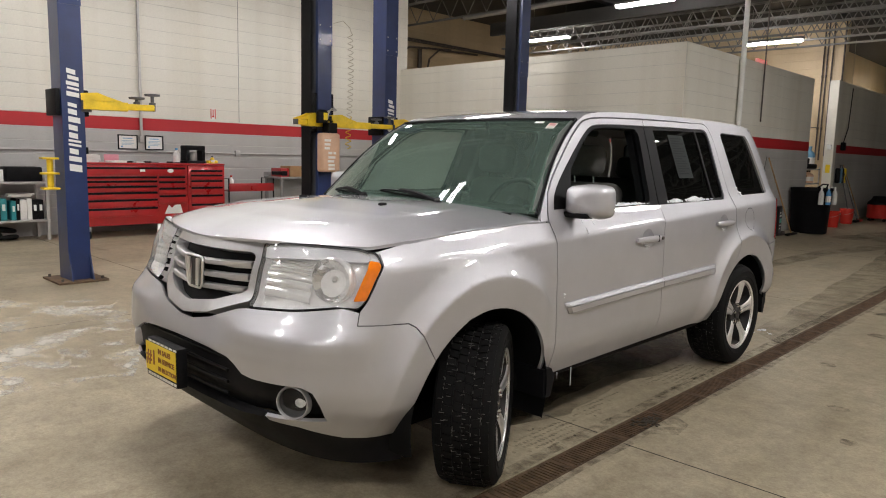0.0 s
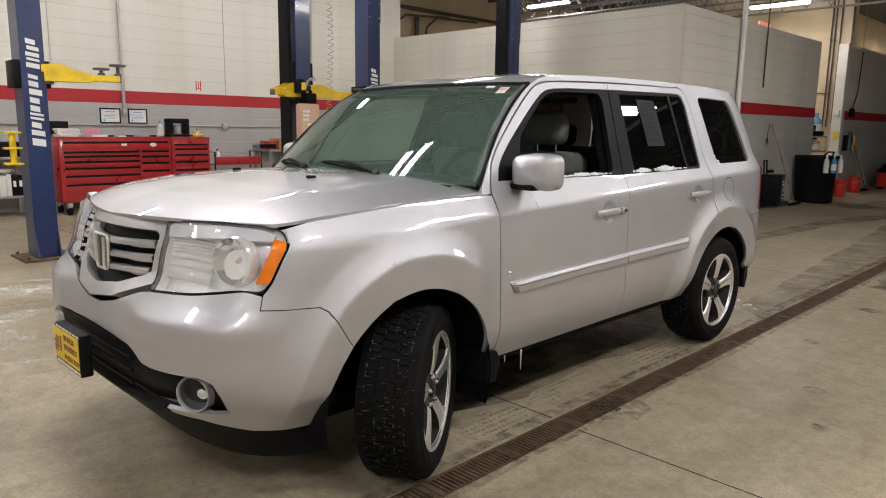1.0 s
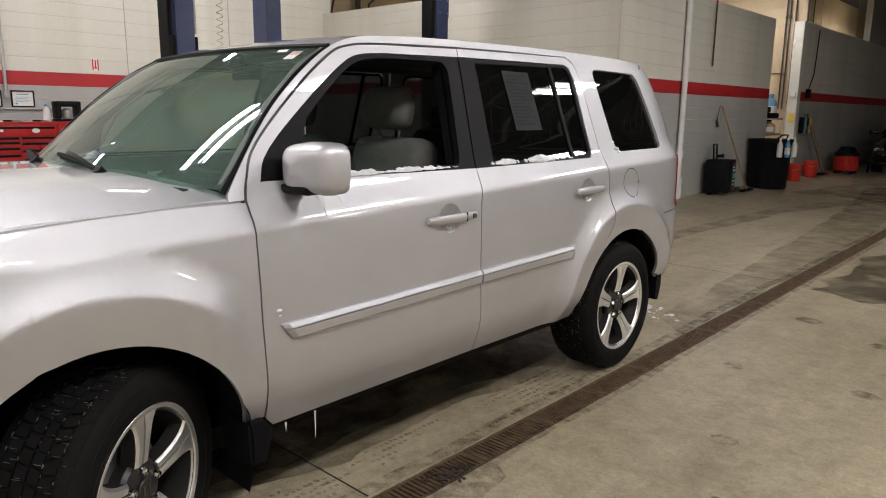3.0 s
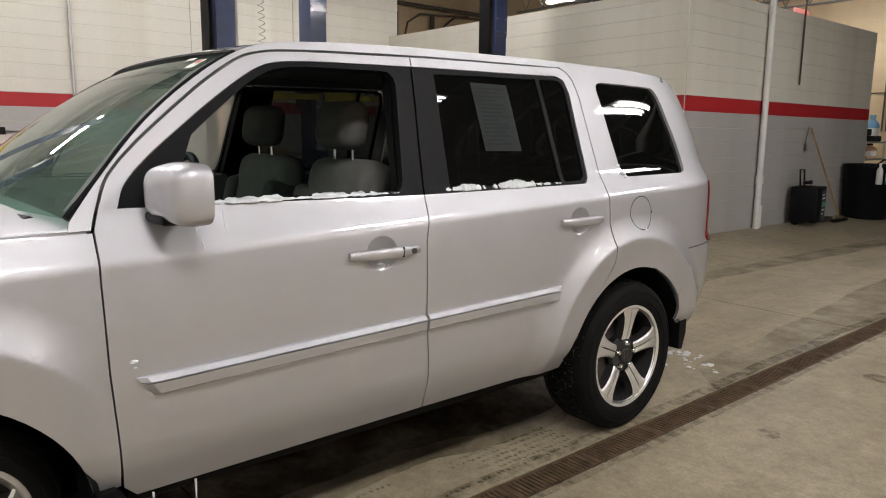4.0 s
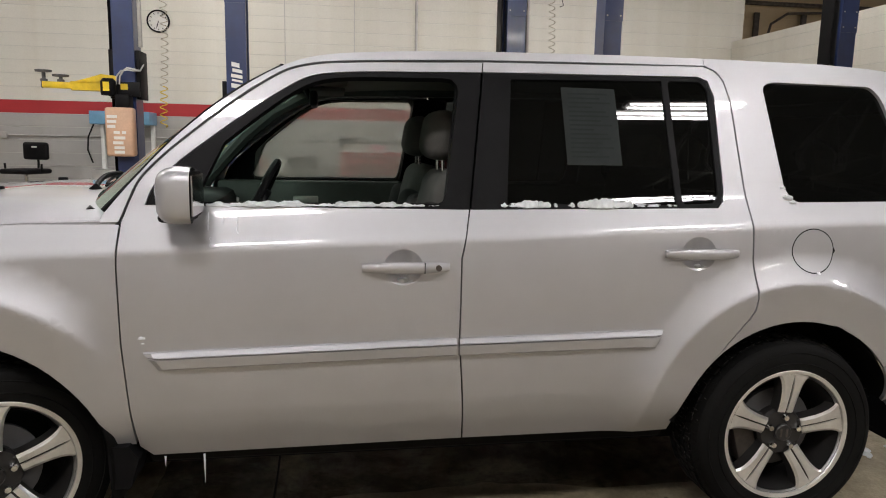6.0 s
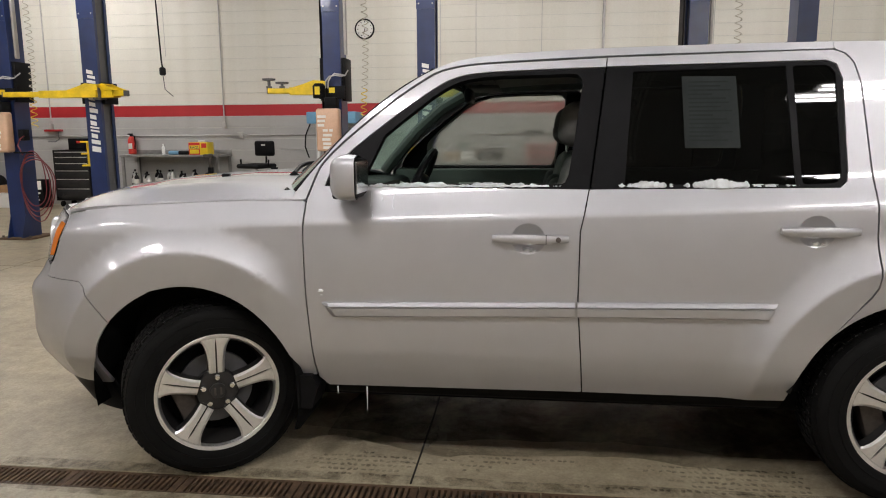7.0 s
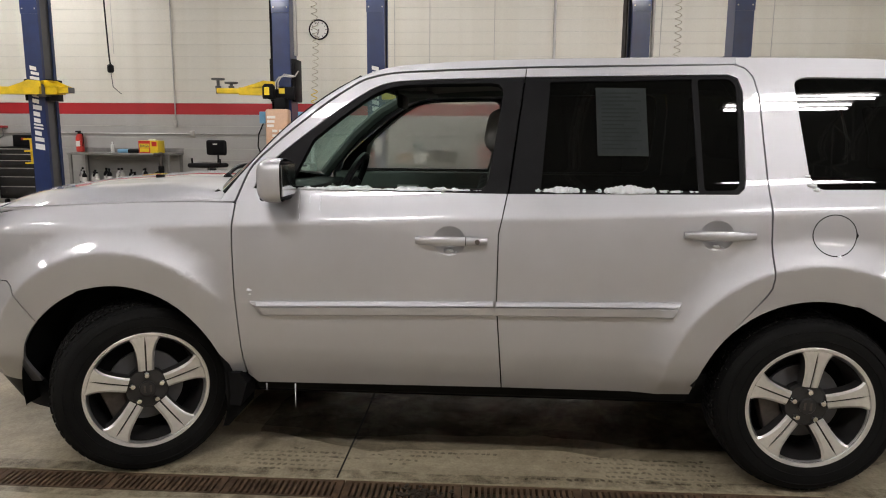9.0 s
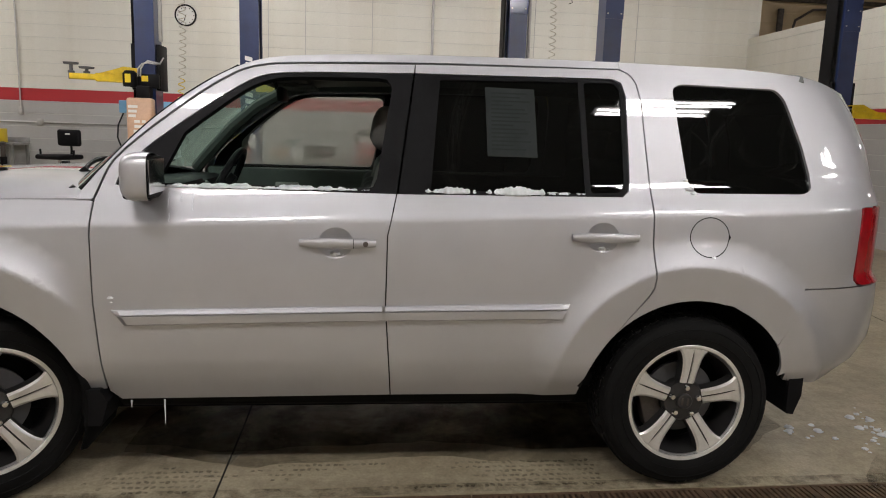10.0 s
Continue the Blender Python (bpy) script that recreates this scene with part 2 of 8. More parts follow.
def thing(name, label, category, m=None, group=""):
    """An empty at the base of a thing, which carries its parts."""
    ob = new(name)
    ob.empty_display_size = 0.1
    if m:
        ob.matrix_basis = m
    return tagged(ob, label, category, group)


def box(bm, lo, hi, bev=0.0, m=None, seg=2):
    c = [(a + b) / 2 for a, b in zip(lo, hi)]
    s = [abs(b - a) for a, b in zip(lo, hi)]
    mat = Matrix.Translation(c) @ Matrix.Diagonal((*s, 1))
    if m:
        mat = m @ mat
    r = bmesh.ops.create_cube(bm, size=1.0, matrix=mat)
    if bev:
        es = list({e for v in r["verts"] for e in v.link_edges})
        bmesh.ops.bevel(bm, geom=es, offset=bev, segments=seg, profile=0.5, affect="EDGES", clamp_overlap=True)
    return bm


def bx(lo, hi, bev=0.0, m=None, seg=2):
    return box(bmesh.new(), lo, hi, bev, m, seg)


def rod(bm, p0, p1, r0, r1=None, n=12, caps=True):
    """A round bar from p0 to p1."""
    p0, p1 = Vector(p0), Vector(p1)
    r1 = r0 if r1 is None else r1
    q = (p1 - p0).to_track_quat("Z", "Y").to_matrix()
    rings = []
    for p, r in ((p0, r0), (p1, r1)):
        rings.append([bm.verts.new(p + q @ Vector((r * math.cos(2 * math.pi * i / n), r * math.sin(2 * math.pi * i / n), 0))) for i in range(n)])
    for i in range(n):
        j = (i + 1) % n
        bm.faces.new((rings[0][i], rings[0][j], rings[1][j], rings[1][i]))
    if caps:
        bm.faces.new(rings[0][::-1])
        bm.faces.new(rings[1])
    return bm


def lathe(bm, prof, m=None, n=32, closed=False, caps=False):
    """Turns a profile of (radius, height) round the z axis."""
    m = m or Matrix()
    rings = [[bm.verts.new(m @ Vector((r * math.cos(2 * math.pi * i / n), r * math.sin(2 * math.pi * i / n), h))) for i in range(n)] for r, h in prof]
    pairs = list(zip(rings, rings[1:])) + ([(rings[-1], rings[0])] if closed else [])
    for a, b in pairs:
        for i in range(n):
            j = (i + 1) % n
            bm.faces.new((a[i], a[j], b[j], b[i]))
    if caps:
        if prof[0][0] > 1e-4:
            bm.faces.new(rings[0][::-1])
        if prof[-1][0] > 1e-4:
            bm.faces.new(rings[-1])
    return bm


def pipe(bm, pts, r, n=8):
    """A tube along a line of points."""
    pts = [Vector(p) for p in pts]
    rings, up = [], None
    for i, p in enumerate(pts):
        d = (pts[min(i + 1, len(pts) - 1)] - pts[max(i - 1, 0)]).normalized()
        if up is None:
            up = d.orthogonal().normalized()
        up = (up - d * up.dot(d)).normalized()
        side = d.cross(up)
        rings.append([bm.verts.new(p + (up * math.cos(2 * math.pi * k / n) + side * math.sin(2 * math.pi * k / n)) * r) for k in range(n)])
    for a, b in zip(rings, rings[1:]):
        for i in range(n):
            j = (i + 1) % n
            bm.faces.new((a[i], a[j], b[j], b[i]))
    bm.faces.new(rings[0][::-1])
    bm.faces.new(rings[-1])
    return bm


def prism(bm, poly, h0, h1, m=None):
    """A flat outline pushed up from h0 to h1."""
    m = m or Matrix()
    a = [bm.verts.new(m @ Vector((x, y, h0))) for x, y in poly]
    b = [bm.verts.new(m @ Vector((x, y, h1))) for x, y in poly]
    n = len(poly)
    bm.faces.new(a[::-1])
    bm.faces.new(b)
    for i in range(n):
        j = (i + 1) % n
        bm.faces.new((a[i], a[j], b[j], b[i]))
    return bm


def bars(bm, rows, m, depth=0.002):
    """Plain bars (x0, x1, y0, y1) on a flat sheet, standing for writing."""
    for x0, x1, y0, y1 in rows:
        box(bm, (x0, y0, 0), (x1, y1, depth), 0, m)
    return bm


AXES_YZ = Matrix(((0, 0, 1, 0), (1, 0, 0, 0), (0, 1, 0, 0), (0, 0, 0, 1)))  # a sheet that faces +x: u along y, v along z
AXES_XZ = Matrix(((1, 0, 0, 0), (0, 0, -1, 0), (0, 1, 0, 0), (0, 0, 0, 1)))  # a sheet that faces -y: u along x, v along z


def floor_z(x):
    """The slab falls towards the drain."""
    def ease(v, lo, hi):
        k = min(1, max(0, (v - lo) / (hi - lo)))
        return k * k * (3 - 2 * k)
    return 0.08 * ease(-x, 0.98, 2.4) + 0.032 * min(1, max(0, (-x - 2.4) / 2.2)) + 0.012 * min(1, max(0, (-x - 4.6) / 4.4))


def stain_mat(name, col, rough, cover, scale, lo, hi):
    """A patchy film on the slab: the slab shows through its gaps."""
    m, nt, b = node_mat(name)
    out = nt.nodes["Material Output"]
    tex = noise_tex(nt, scale, 7, 0.68)
    b.inputs["Base Color"].default_value = (*col, 1)
    b.inputs["Roughness"].default_value = rough
    tr = nt.nodes.new("ShaderNodeBsdfTransparent")
    mr = nt.nodes.new("ShaderNodeMapRange")
    mr.inputs["From Min"].default_value, mr.inputs["From Max"].default_value = lo, hi
    mr.inputs["To Min"].default_value, mr.inputs["To Max"].default_value = 0.0, cover
    nt.links.new(tex.outputs[0], mr.inputs[0])
    mx = nt.nodes.new("ShaderNodeMixShader")
    nt.links.new(mr.outputs[0], mx.inputs[0])
    nt.links.new(tr.outputs[0], mx.inputs[1])
    nt.links.new(b.outputs[0], mx.inputs[2])
    nt.links.new(mx.outputs[0], out.inputs[0])
    return m


MAT_WET = stain_mat("damp_stain", (0.10, 0.085, 0.06), 0.16, 0.62, 1.6, 0.36, 0.56)
# the next film paints shade on the slab beneath the car
MAT_CAR_SHADE = stain_mat("painted_shade_on_slab", (0.060, 0.047, 0.028), 0.25, 0.50, 3.4, 0.26, 0.62)
MAT_PRINT = stain_mat("muddy_print", (0.20, 0.16, 0.10), 0.6, 0.42, 9.0, 0.30, 0.60)
MAT_TRACK = stain_mat("tyre_track_damp", (0.16, 0.13, 0.085), 0.35, 0.42, 2.4, 0.34, 0.66)
MAT_SALT = stain_mat("dried_salt", (0.78, 0.76, 0.69), 0.7, 0.75, 4.2, 0.50, 0.62)
MAT_DUST = stain_mat("faint_salt_dust", (0.60, 0.57, 0.50), 0.8, 0.30, 6.5, 0.48, 0.70)
MAT_GRIME = stain_mat("oily_grime", (0.05, 0.04, 0.028), 0.4, 0.5, 13.0, 0.40, 0.66)

# ---- the building ----
COURSE, BASE_Z, STRIPE = 0.2062, 0.128, 8
DRAIN_W = 0.155


def drain_x(y):
    return 1.0 - 0.0085 * (y + 2.5)


def build_floor():
    bm = bmesh.new()
    ys = [-14 + k for k in range(45)]
    xs = [-13, -9.2, -6.8, -4.6, -3.4, -2.4, -2.1, -1.8, -1.5, -1.2, -0.9, 0.0, None]
    left = [[bm.verts.new((drain_x(y) if x is None else x, y, floor_z(drain_x(y) if x is None else x))) for x in xs] for y in ys]
    right = [[bm.verts.new((drain_x(y) + DRAIN_W if x is None else x, y, 0)) for x in (None, 3.0, 6.0, 9.2)] for y in ys]
    pit = [[bm.verts.new((drain_x(y) + dx, y, -0.16)) for dx in (0, DRAIN_W)] for y in ys]
    for rows in (left, right):
        for a, b in zip(rows, rows[1:]):
            for i in range(len(a) - 1):
                bm.faces.new((a[i], a[i + 1], b[i + 1], b[i]))
    for k in range(len(ys) - 1):
        bm.faces.new((left[k][-1], pit[k][0], pit[k + 1][0], left[k + 1][-1]))
        bm.faces.new((pit[k][0], pit[k][1], pit[k + 1][1], pit[k + 1][0]))
        bm.faces.new((pit[k][1], right[k][0], right[k + 1][0], pit[k + 1][1]))
    ob = solid("floor", bm, MAT_FLOOR, "worn grey-brown concrete slab with stains and damp marks", "floor", kind="structure", smooth=60)
    return ob


FLOOR = build_floor()


def floor_joint(x0, y0, x1, y1, w=0.009):
    """A dark sealed saw cut, just proud of the slab."""
    bm = bmesh.new()
    n = 14
    d = Vector((x1 - x0, y1 - y0, 0)).normalized()
    s = Vector((-d.y, d.x, 0)) * w / 2
    rows = []
    for k in range(n + 1):
        x, y = x0 + (x1 - x0) * k / n, y0 + (y1 - y0) * k / n
        j = Vector((random.uniform(-0.004, 0.004), random.uniform(-0.004, 0.004), floor_z(x) + 0.0015))
        rows.append([bm.verts.new(Vector((x, y, 0)) + s + j), bm.verts.new(Vector((x, y, 0)) - s + j)])
    for a, b in zip(rows, rows[1:]):
        bm.faces.new((a[0], a[1], b[1], b[0]))
    ob = new("floor_joint", finish("floor_joint", bm, MAT_PIT))
    ob.parent = FLOOR


for yj in (-10.3, -5.4, -0.545, 4.35, 9.2, 14.1):
    floor_joint(drain_x(yj) - 0.01, yj, -8.9, yj - 0.05)
    floor_joint(drain_x(yj) + DRAIN_W + 0.01, yj - 0.03, 9.0, yj + 0.02)
floor_joint(-3.0, -13.5, -3.0, 7.0)


def wall(name, label, lo, hi, axis, face, bands, top, cap=True):
    """A block wall with recessed bed joints. axis: the way it runs; face: its painted side (+1 or -1); bands: the paint course by course."""
    t = 0.2
    holder = new(name)
    tagged(holder, label, "wall", kind="structure")
    across = 1 - axis
    plane = lo[across]
    z, k = BASE_Z, 0
    meshes = {}
    back = [0, 0, 0], [0, 0, 0]
    back[0][axis], back[1][axis] = lo[axis], hi[axis]
    back[0][across], back[1][across] = sorted((plane - face * 0.005, plane - face * t))
    back[0][2], back[1][2] = -0.05, top
    b = bx(back[0], back[1])
    part("wall_core", b, bands(99), holder)
    while z < top - 0.02:
        h = min(COURSE, top - z)
        a, c = [0, 0, 0], [0, 0, 0]
        a[axis], c[axis] = lo[axis] + 0.001, hi[axis] - 0.001
        a[across], c[across] = sorted((plane - face * 0.012, plane))
        a[2], c[2] = z + 0.0028, z + h - 0.0028
        if k == 0:
            a[2] = -0.04
        key = (bands(k).name, round(h, 3), k == 0)
        a[2], c[2] = a[2] - z, c[2] - z
        if key not in meshes:
            meshes[key] = finish("block_course", bx(a, c, 0.0025, seg=1), bands(k))
        ob = new("block_course", meshes[key])
        ob.parent = holder
        ob.location = (0, 0, z)
        z, k = z + h, k + 1
    return holder


def shop_paint(k):
    if k == 99:
        return MAT_JOINT
    return MAT_GREY if k < STRIPE else MAT_RED if k == STRIPE else MAT_WHITE


def upper_beige(k):
    return MAT_BEIGE


CEIL = 5.7
wall("wall_west", "painted block wall, white above a red stripe and grey below", (-8.94, -14, 0), (-8.94, 7.12, 0), 1, 1, shop_paint, CEIL)
wall("wall_room_south", "painted block wall of a low side room with a red stripe", (-8.94, 6.92, 0), (-2.2815, 6.92, 0), 0, -1, shop_paint, 3.35)
wall("wall_room_east", "painted block wall of a low side room with a red stripe", (-2.27, 6.934, 0), (-2.27, 13.1, 0), 1, 1, shop_paint, 3.35)
wall("wall_alcove_return", "beige painted block return wall", (-5.2, 13.1, 0), (-2.47, 13.1, 0), 0, 1, upper_beige, 3.35)
wall("wall_alcove_back", "beige painted block wall behind an alcove", (-12.6, 15.3, 0), (-2.49, 15.3, 0), 0, -1, upper_beige, CEIL)
wall("wall_pier", "white painted block pier at the end of the long wall", (-2.49, 14.985, 0), (-2.2885, 14.985, 0), 0, -1, lambda k: MAT_WHITE, 3.50)
wall("wall_far_west", "grey and white block wall with a red stripe in deep shade", (-2.3, 15.0, 0), (-2.3, 29.5, 0), 1, 1, shop_paint, 3.50)
wall("wall_store_back", "beige block wall above the side room", (-12.4, 7.12, 0), (-12.4, 15.3, 0), 1, 1, upper_beige, CEIL)
wall("wall_east", "painted block wall, white above a red stripe and grey below", (9.0, -14, 0), (9.0, 29.5, 0), 1, -1, shop_paint, CEIL)
wall("wall_south", "painted block wall, white above a red stripe and grey below", (-8.94, -13.6, 0), (9.0, -13.6, 0), 0, 1, shop_paint, CEIL)
wall("wall_north", "grey block wall in deep shade", (-2.3, 29.5, 0), (9.0, 29.5, 0), 0, -1, shop_paint, CEIL)
solid("wall_upper_fascia", bx((-3.9, 15.5, 0), (-3.7, 29.5, CEIL)), MAT_BEIGE, "smooth beige wall of a lit room behind the long block wall", "wall", kind="structure")
solid("wall_upper_end", bx((-2.49, 15.3, 3.51), (-2.3, 15.5, CEIL)), MAT_BEIGE, "beige end of the block wall above the pier", "wall", kind="structure")
solid("wall_upper_far", bx((-2.5, 20.95, 3.51), (-2.34, 29.5, CEIL)), MAT_GREY, "grey upper wall in deep shade", "wall", kind="structure")
bm = bx((-12.4, 6.92, 0), (-9.14, 7.12, CEIL))
solid("wall_store_south", bm, MAT_WHITE, "white painted end of the block wall", "wall", kind="structure")
solid("ceiling", bx((-12.6, -14, CEIL), (9.2, 29.7, CEIL + 0.1)), MAT_DECK, "dark unpainted steel roof deck", "ceiling", kind="structure")


def roof_joist(y, drop=0.0, x0=-12.2):
    bm = bmesh.new()
    x1 = 8.8
    for z in (4.98 - drop, 5.52 - drop):
        for dy in (-0.025, 0.025):
            box(bm, (x0, y + dy - 0.012, z - 0.02), (x1, y + dy + 0.012, z + 0.02))
    n = 34
    for k in range(n):
        a, b = x0 + (x1 - x0) * k / n, x0 + (x1 - x0) * (k + 1) / n
        m = (a + b) / 2
        rod(bm, (a, y, 5.5 - drop), (m, y, 5.0 - drop), 0.012, n=5)
        rod(bm, (m, y, 5.0 - drop), (b, y, 5.5 - drop), 0.012, n=5)
    solid("roof_joist", bm, MAT_JOIST, "open-web steel roof joist below the dark deck", "joist", "roof joists", kind="structure")


for y in (-11, -7, -3, 1, 4.2, 6.0, 7.8, 9.6):
    roof_joist(y)
for y in (11.2, 12.2, 13.2, 14.2, 15.2):
    roof_joist(y, 0.60, -9.6)
bm = bx((-9.8, 10.9, 4.96), (9.0, 29.5, 5.02))
box(bm, (-9.8, 10.9, 4.70), (9.0, 11.0, 4.96))
solid("ceiling_low", bm, MAT_DECK, "dark lower roof deck beyond the side room", "ceiling", kind="structure")
for x in (-6.6, 2.0):
    bm = bx((x - 0.10, -13.5, 5.54), (x + 0.10, 29.3, 5.57))
    box(bm, (x - 0.10, -13.5, 5.22), (x + 0.10, 29.3, 5.25))
    box(bm, (x - 0.012, -13.5, 5.25), (x + 0.012, 29.3, 5.54))
    solid("roof_girder", bm, MAT_STEEL_DARK, "dark steel roof girder", "girder", "roof girders", kind="structure")
bm = bmesh.new()
for z in (4.78,):
    rod(bm, (-9, 9.0, z), (8.9, 9.0, z), 0.05, n=10)
solid("ceiling_pipe", bm, MAT_GALV, "long grey sprinkler pipe under the roof joists", "pipe", kind="structure")


def tube_lamp(x, y, z=4.56, lit=True, turn=0):
    th = thing("ceiling_lamp", "narrow fluorescent strip lamp with two glowing tubes hung from the roof", "lamp", pose(x, y, z, 0, 0, turn), "fluorescent ceiling lamps")
    bm = bx((-0.64, -0.095, 0.02), (0.64, 0.095, 0.075), 0.006)
    part("housing", bm, MAT_WHITEMETAL, th)
    for dy in (-0.05, 0.05):
        part("tube", rod(bmesh.new(), (-0.60, dy, -0.01), (0.60, dy, -0.01), 0.019, n=10), MAT_TUBE if lit else MAT_WHITE_PLASTIC, th)
    for dx in (-0.5, 0.5):
        part("hanger", rod(bmesh.new(), (dx, 0, 0.07), (dx, 0, CEIL - z), 0.004, n=5), MAT_GALV, th)


for y in (18.0, 22.5):
    tube_lamp(-2.95, y, 3.50, turn=90)
for x, y, z in ((-8.3, 11.5, 4.56), (-3.2, 13.05, 4.2), (-4.3, 9.15, 4.56)):
    tube_lamp(x, y, z)
for y in (-9.7, -5.4, -1.1, 3.2, 7.6):
    for k in range(2):
        tube_lamp(3.92 + 0.24 * k, y - 0.05 - 0.2 * k, turn=90)
for x, y, n in ((8.0, 5.4, 1), (-1.80, -5.6, 2), (-1.70, -1.55, 2), (-6.3, -8.2, 2), (-6.3, -1.8, 1), (-5.7, 2.1, 1), (-5.4, 5.2, 1)):
    for k in range(n):
        tube_lamp(x - 0.32 * k, y - 0.1 * k, turn=90)


# ---- the lifts ----
def lift_post(y, name_face, tank, arms, stand=False, hose=False, rest=1.96, x=-4.82):
    z0 = floor_z(x)
    th = thing("car_lift_post", "tall blue lift column" + (" with white name bars, bolted down" if name_face else " with a tan oil tank, bolted down" if tank else " without lettering, bolted down"), "car lift", pose(x, y, z0), "lift columns")
    w, d, h = 0.105, 0.14, 4.45
    bm = bmesh.new()
    # a folded channel that opens into its bay
    o = 1 if name_face else -1
    prism(bm, [(d, -o * w), (d, o * w), (d - 0.05, o * w), (d - 0.05, o * (w - 0.012)), (d - 0.012, o * (w - 0.012)), (d - 0.012, o * (0.012 - w)), (0.012 - d, o * (0.012 - w)), (0.012 - d, o * (w - 0.012)), (0.05 - d, o * (w - 0.012)), (0.05 - d, o * w), (-d, o * w), (-d, -o * w)], 0.02, h)
    bmesh.ops.recalc_face_normals(bm, faces=bm.faces)
    part("column", bm, MAT_BLUE, th)
    bm = bx((-d + 0.02, -w + 0.03, 0.03), (d - 0.02, w - 0.03, h - 0.2))
    part("slide_channel", bm, MAT_STEEL_DARK, th)
    bm = bx((d + 0.002, -w - 0.004, 2.74), (d + 0.010, w + 0.004, h))
    part("upper_sleeve", bm, MAT_BLUE, th)
    for zb in (2.80, 2.98):
        for yb in (-0.08, 0.08):
            part("bolt", rod(bmesh.new(), (d + 0.008, yb, zb), (d + 0.016, yb, zb), 0.009, n=6), MAT_GALV, th)
    for sgn in (-1, 1):
        bm = bmesh.new()
        prism(bm, [(d, 0.02), (0.235, 0.02), (d, 0.30)], sgn * (w - 0.006) - 0.006, sgn * (w - 0.006) + 0.006, Matrix(((1, 0, 0, 0), (0, 0, 1, 0), (0, 1, 0, 0), (0, 0, 0, 1))))
        part("gusset", bm, MAT_BLUE, th)
    bm = bx((-0.26, -0.24, 0.0), (0.26, 0.24, 0.022), 0.004)
    part("base_plate", bm, MAT_RUST, th, "rusty steel base plate")
    for xb, yb in ((0.2, -0.19), (0.2, 0.19), (-0.2, -0.19), (-0.2, 0.19)):
        part("anchor_bolt", rod(bmesh.new(), (xb, yb, 0.02), (xb, yb, 0.05), 0.014, n=6), MAT_CAST, th)
    zc = rest + 0.02 - z0
    high = 0.12 if name_face else 0.36
    part("carriage_plate", bx((-0.17, -w - 0.05, zc - 0.14), (0.12, -w - 0.004, zc + high), 0.006), MAT_BLACK, th)
    part("carriage_plate", bx((-0.17, w + 0.004, zc - 0.14), (0.12, w + 0.05, zc + high), 0.006), MAT_BLACK, th)
    if not name_face:
        part("carriage", bx((d + 0.012, -w - 0.05, zc - 0.12), (d + 0.05, w + 0.05, zc + 0.03), 0.006), MAT_BLACK, th)
    if not name_face:
        part("warning_label", bx((d + 0.051, -0.03, zc - 0.05), (d + 0.053, 0.04, zc + 0.01)), MAT_PLATE_Y, th)
    bm = bmesh.new()
    prism(bm, [(-0.16, -w - 0.052), (0.06, -w - 0.052), (-0.02, -w - 0.02), (-0.16, -w - 0.02)], 0.05, h - 0.05)
    if not name_face:
        part("cable_guard", bm, MAT_BLACK, th)
    else:
        bm.free()
    for side, reach, swing, pads, ahead, start in arms:
        am = Matrix.Translation((0.13 + ahead, side * start, zc - 0.02)) @ Matrix.Rotation(radians(swing), 4, "Z") @ Matrix.Rotation(radians(90 * side), 4, "Z")
        up = Matrix(((1, 0, 0, 0), (0, 0, 1, 0), (0, 1, 0, 0), (0, 0, 0, 1)))
        bm = bmesh.new()
        prism(bm, [(-0.03, -0.085), (-0.03, 0.085), (0.58 * reach, 0.065), (0.58 * reach, -0.065)], -0.050, 0.036, am)
        # a raised gusset over the root of the arm
        prism(bm, [(-0.05, 0.036), (0.34, 0.036), (0.20, 0.080), (0.10, 0.118), (-0.05, 0.105)], -0.085, -0.070, am @ up)
        prism(bm, [(-0.05, 0.036), (0.34, 0.036), (0.20, 0.080), (0.10, 0.118), (-0.05, 0.105)], 0.070, 0.085, am @ up)
        prism(bm, [(-0.05, 0.093), (0.10, 0.106), (0.10, 0.118), (-0.05, 0.105)], -0.070, 0.070, am @ up)
        bmesh.ops.recalc_face_normals(bm, faces=bm.faces)
        arm = part("swing_arm", bm, MAT_YELLOW, th, "chipped yellow swing arm")
        part("arm_pin", lathe(bmesh.new(), [(0.05, -0.075), (0.05, 0.06), (0.03, 0.07)], am @ Matrix.Translation((0.0, 0, 0)), 14, caps=True), MAT_STEEL_DARK, arm)
        part("arm_extension", box(bmesh.new(), (0.50 * reach, -0.05, -0.036), (0.97 * reach, 0.05, 0.026), 0.005, am), MAT_YELLOW, arm)
        part("arm_end", box(bmesh.new(), (0.97 * reach, -0.045, -0.038), (0.985 * reach, 0.045, 0.030), 0.003, am), MAT_STEEL_DARK, arm)
        for at, high in ((0.95, 0.115), (0.72, 0.075)) if pads else ():
            bm = bmesh.new()
            lathe(bm, [(0.034, 0.03), (0.034, 0.05), (0.018, 0.055), (0.018, high), (0.075, high + 0.005), (0.080, high + 0.024), (0.03, high + 0.028)], am @ Matrix.Translation((at * reach, 0, 0)), 16)
            part("lifting_pad", bm, MAT_STEEL_DARK, arm, "worn black lifting pad")
